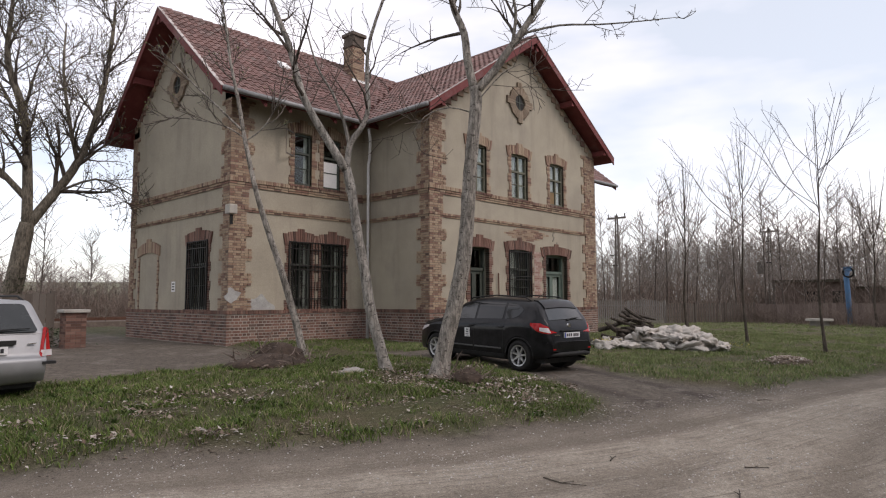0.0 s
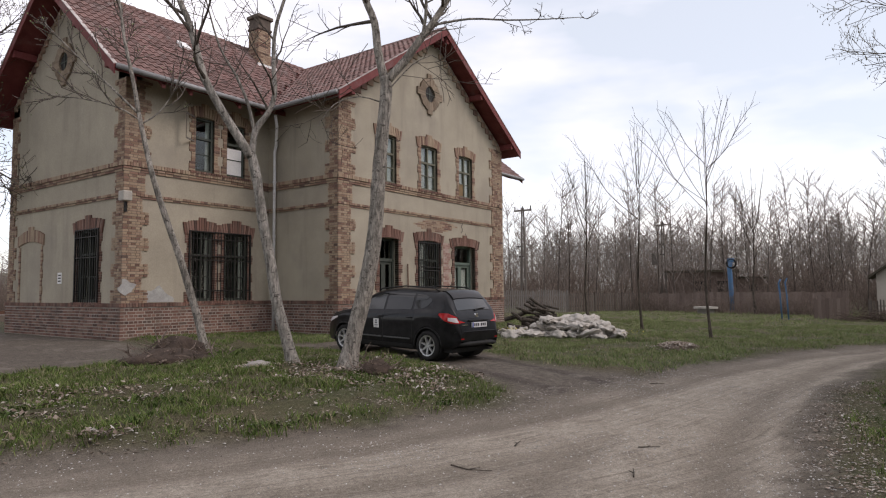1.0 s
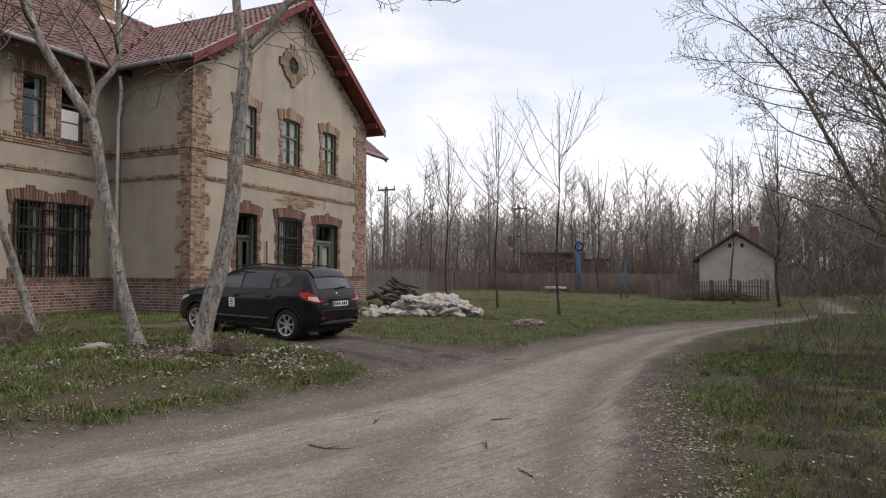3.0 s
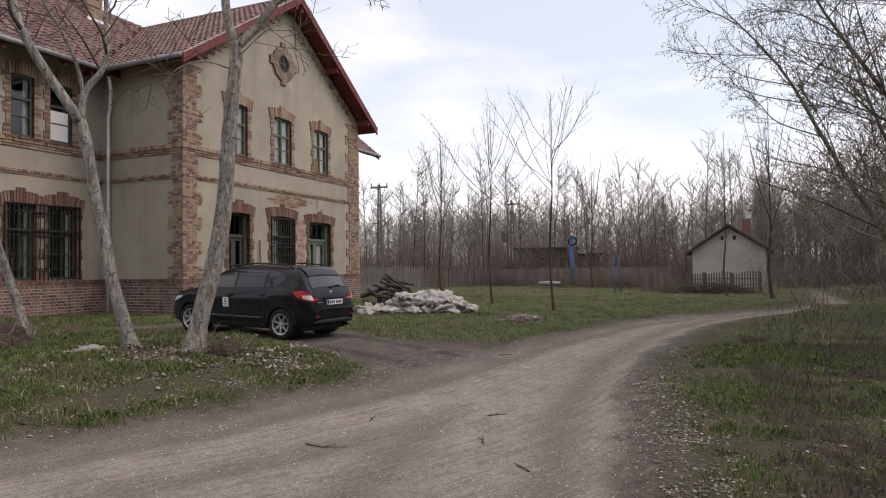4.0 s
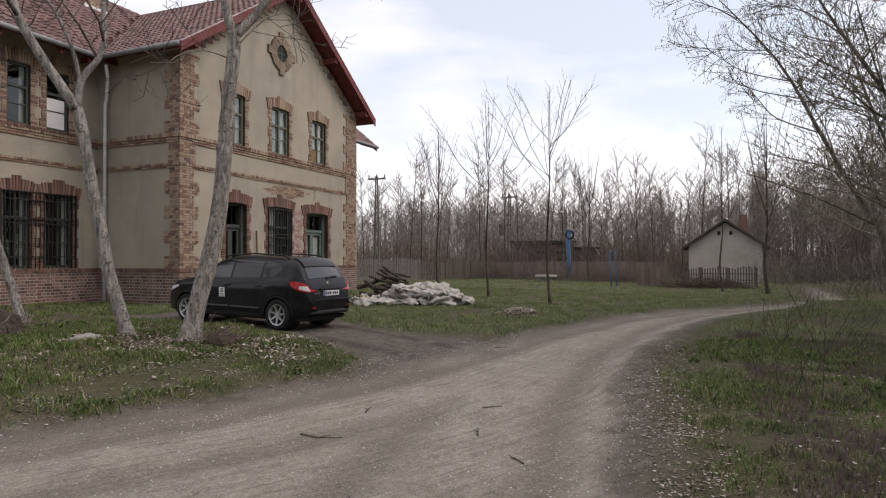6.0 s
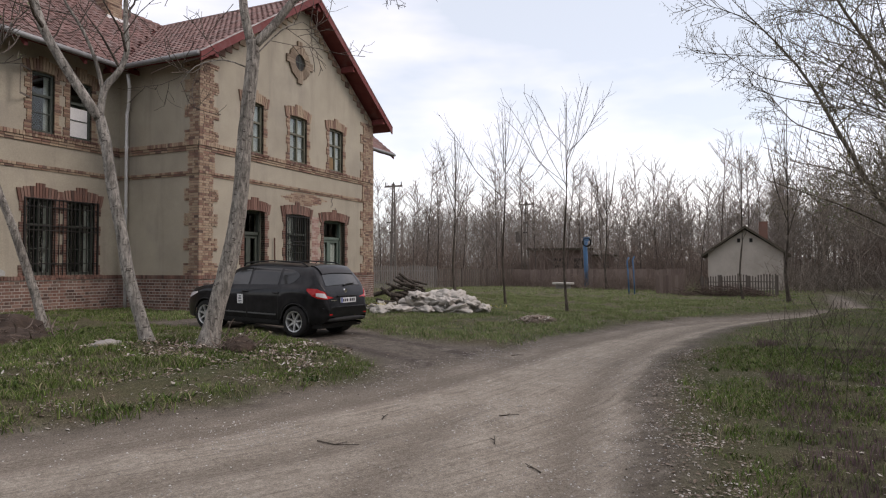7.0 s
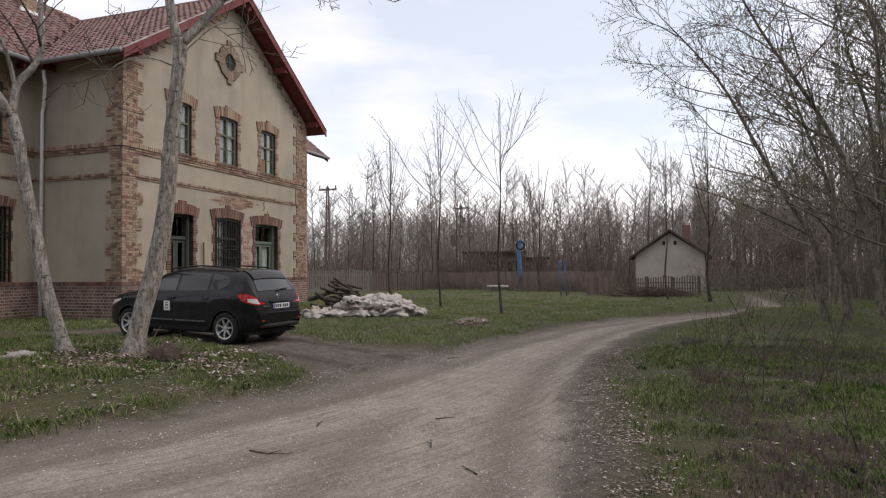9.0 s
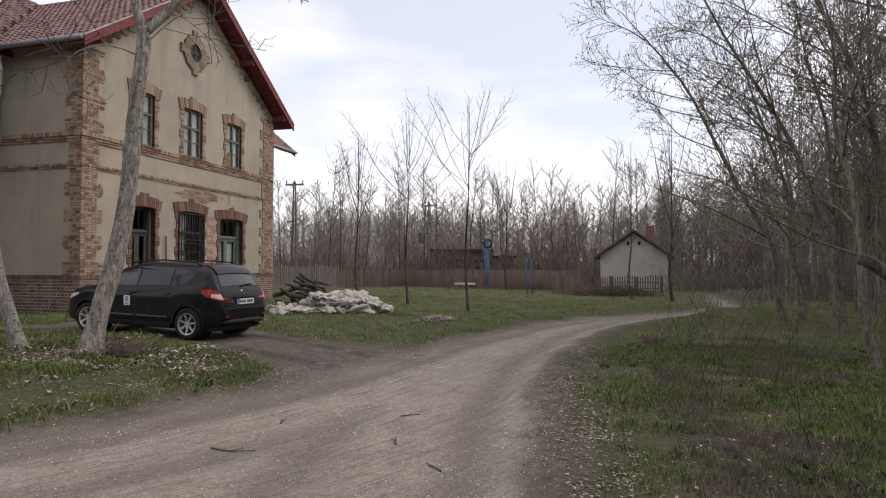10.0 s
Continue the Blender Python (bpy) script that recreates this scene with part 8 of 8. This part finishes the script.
while len(drifts) < 46:
    x, y = rnd.uniform(1.5, 10.4), rnd.uniform(5.0, 9.8)
    if road_depth(x, y) < -0.35 and drive_depth(x, y) < -0.2 and rnd.random() < 0.35 + math.exp(-((x - 8.6) ** 2 + (y - 7.2) ** 2) / 3):
        drifts.append((x, y, rnd.uniform(0.08, 0.3), rnd.randint(14, 60)))
for x, y, w, n in drifts:
    for _ in range(n):
        a, b = x + rnd.gauss(0, w), y + rnd.gauss(0, w * 0.7)
        places.append((a, b, lift(a, b) + rnd.uniform(0.0, 0.06), rnd.uniform(0, 6.3), rnd.uniform(0.9, 2.1), rnd.uniform(1.5, 4.5)))
stuff("leaf_litter", FLAKE, places, LITTER, "pale dry fallen leaves", "leaf litter")
places = fill(26000, (0.5, 13.0, 0.0, 7.6), 13, lambda x, y: 0.75 * smoothstep(-0.7, 0.0, road_depth(x, y)) * smoothstep(-0.1, 0.4, noise.noise((x * 0.7, y * 0.7, 51))) + (0.2 if road_depth(x, y) > -0.5 else 0), (0.25, 0.8), (0.5, 1.0))
stuff("pebbles", STONES, places, PEBBLE, "small pale pebbles on the sandy road", "pebbles")
rnd = random.Random(79)
places = []
for _ in range(420):
    a, b = rnd.gauss(0, 0.33), rnd.gauss(0, 0.3)
    places.append((17.4 + a, 4.95 + b, lift(17.4, 4.95) + 0.17 * max(0.1, 1 - (a * a + b * b) * 2.2), rnd.uniform(0, 6.3), rnd.uniform(1.0, 3.2), rnd.uniform(1.0, 3.0)))
stuff("rubble", STONES, places, LITTER, "grey-brown rubble and dry leaves heaped in the grass", "rubble")
CRUMBS = two_tone("earth_crumb", [(0, (0.065, 0.053, 0.044)), (1, (0.14, 0.115, 0.095))])
places = fill(15000, (-1.0, 13.0, 0.0, 8.4), 14, lambda x, y: 0.9 * math.exp(-((road_depth(x, y) + 0.15) / 0.32) ** 2), (0.25, 0.85), (0.6, 1.1))
stuff("earth_crumbs", STONES, places, CRUMBS, "dark earth crumbs along the road edge", "soil")


def road_twigs():
    rnd = random.Random(91)
    for x, y, ln, a in ((4.97, 3.50, 0.43, -1.23), (5.6, 2.0, 0.25, 0.3), (6.6, 2.3, 0.22, -0.9), (3.7, 2.2, 0.2, 0.5), (11.0, 3.6, 0.4, -0.4), (5.0, 1.4, 0.22, 0.9), (6.0, 3.4, 0.2, 0.2)):
        g = Geo()
        cp, cr = arc((x, y, lift(x, y) + 0.012), (math.cos(a), math.sin(a), 0), ln, 0.008, 5, 0.15, 0, rnd)
        cp = [Vector((q.x, q.y, lift(q.x, q.y) + 0.012)) for q in cp]
        g.tube(cp, [max(r, 0.004) for r in cr], 5)
        q = cp[2]
        e = q + Vector((math.cos(a + 0.7), math.sin(a + 0.7), 0)) * ln * 0.3
        g.tube([q, Vector((e.x, e.y, lift(e.x, e.y) + 0.014))], [0.005, 0.003], 4)
        tagged(part("twig", g, BARK_DARK, None), "dark fallen twig on the sandy road", "twig", "twigs on the road")


road_twigs()


def verge_shrubs():
    """Thin leafless stems on the road's right verge."""
    rnd = random.Random(95)
    for x, y, n, h in ((9.0, -0.6, 5, 1.0), (8.1, -1.0, 6, 1.1), (10.2, -1.2, 7, 1.3), (9.2, -1.9, 5, 1.15), (11.8, -1.0, 7, 1.1), (6.6, -2.5, 4, 1.0), (12.8, -2.2, 6, 1.2), (14.2, -1.2, 7, 1.0), (6.0, -1.6, 4, 0.7), (16.5, -1.3, 8, 1.0), (18.2, -2.0, 9, 0.9), (19.8, -2.6, 9, 1.0), (21.5, -3.3, 9, 0.9), (22.8, -4.1, 9, 1.1), (20.6, -3.8, 8, 1.2)):
        g = Geo()
        for _ in range(max(3, n - 3)):
            p = Vector((x + rnd.uniform(-0.3, 0.3), y + rnd.uniform(-0.3, 0.3), 0))
            p.z = lift(p.x, p.y) - 0.03
            cp, cr = arc(p, (rnd.uniform(-0.6, 0.6), rnd.uniform(-0.6, 0.6), 1), h * rnd.uniform(0.45, 1.15), 0.006, 5, 0.13, 0.02, rnd)
            cr = [max(r, 0.0035) for r in cr]
            g.tube(cp, cr, 4, cap=False)
            sprout(g, cp, cr, rnd, 1, 3, h * 0.35, 0.15, 0.05, 0.7, 0.3, None, thin=0.7, least=0.003)
        sh = thing("verge_shrub", "thin leafless brown shrub on the grassy verge", "shrub", "shrubs on the verge")
        part("shrub_crown", g, BARK_DARK, sh, kind="stuff")


verge_shrubs()


def ivy(x, y, z, rx, rz, n, seed, label):
    rnd = random.Random(seed)
    pl = [(x + rnd.gauss(0, rx), y + rnd.gauss(0, rx * 0.6), z + rz * rnd.random(), rnd.uniform(0, 6.3), rnd.uniform(1.0, 2.2), rnd.uniform(2, 6)) for _ in range(n)]
    stuff("ivy", FLAKE, pl, IVY, label, "ivy")


ivy(5.9, 21.4, 0.15, 0.35, 0.6, 420, 1, "dark ivy clump at the fence foot")
ivy(5.85, 26.1, 0.3, 0.3, 2.2, 500, 2, "dark ivy climbing the large tree trunk")


def daffodils(x, y, n, seed, label):
    rnd = random.Random(seed)
    pl = [(x + rnd.gauss(0, 0.25), y + rnd.gauss(0, 0.2), lift(x, y), rnd.uniform(0, 6.3), rnd.uniform(0.8, 1.2), rnd.uniform(1.6, 2.6)) for _ in range(n)]
    stuff("flower_leaves", TUFT, pl, WEED, "green leaves of spring flowers", "plant")
    pl = [(a + rnd.gauss(0, 0.05), b + rnd.gauss(0, 0.05), c + 0.2 + rnd.uniform(0, 0.08), d, 0.9, 3) for a, b, c, d, e, f in pl for _ in range(2)]
    stuff("flower_heads", FLAKE, pl, YELLOW, label, "flowers")


daffodils(19.0, 6.7, 14, 3, "small yellow flowers in the grass")
daffodils(18.0, 10.2, 26, 4, "yellow flowers beside the sacks")


def fence_brush(x, y0, y1, n, high, seed, label):
    """A low heap of cut twigs and branches."""
    rnd = random.Random(seed)
    g = Geo()
    for _ in range(n):
        t = rnd.random()
        p = Vector((x + rnd.uniform(-0.6, 0.6), y0 + (y1 - y0) * t, 0))
        p.z = lift(p.x, p.y) + rnd.random() ** 1.5 * high * (1 - abs(2 * t - 1) ** 2)
        a = rnd.gauss(1.57, 0.7)
        cp, cr = arc(p, (math.cos(a), math.sin(a), rnd.uniform(-0.15, 0.35)), rnd.uniform(0.5, 1.3), 0.014, 3, 0.2, -0.05, rnd)
        cp = [Vector((q.x, q.y, max(q.z, lift(q.x, q.y) + 0.01))) for q in cp]
        g.tube(cp, [max(r, 0.006) for r in cr], 3, cap=False)
    tagged(part("brushwood_heap", g, BRUSH_DARK, None), label, "brushwood", kind="stuff")


fence_brush(35.6, 2.2, -2.0, 420, 0.55, 97, "low heap of cut brushwood before the fence")
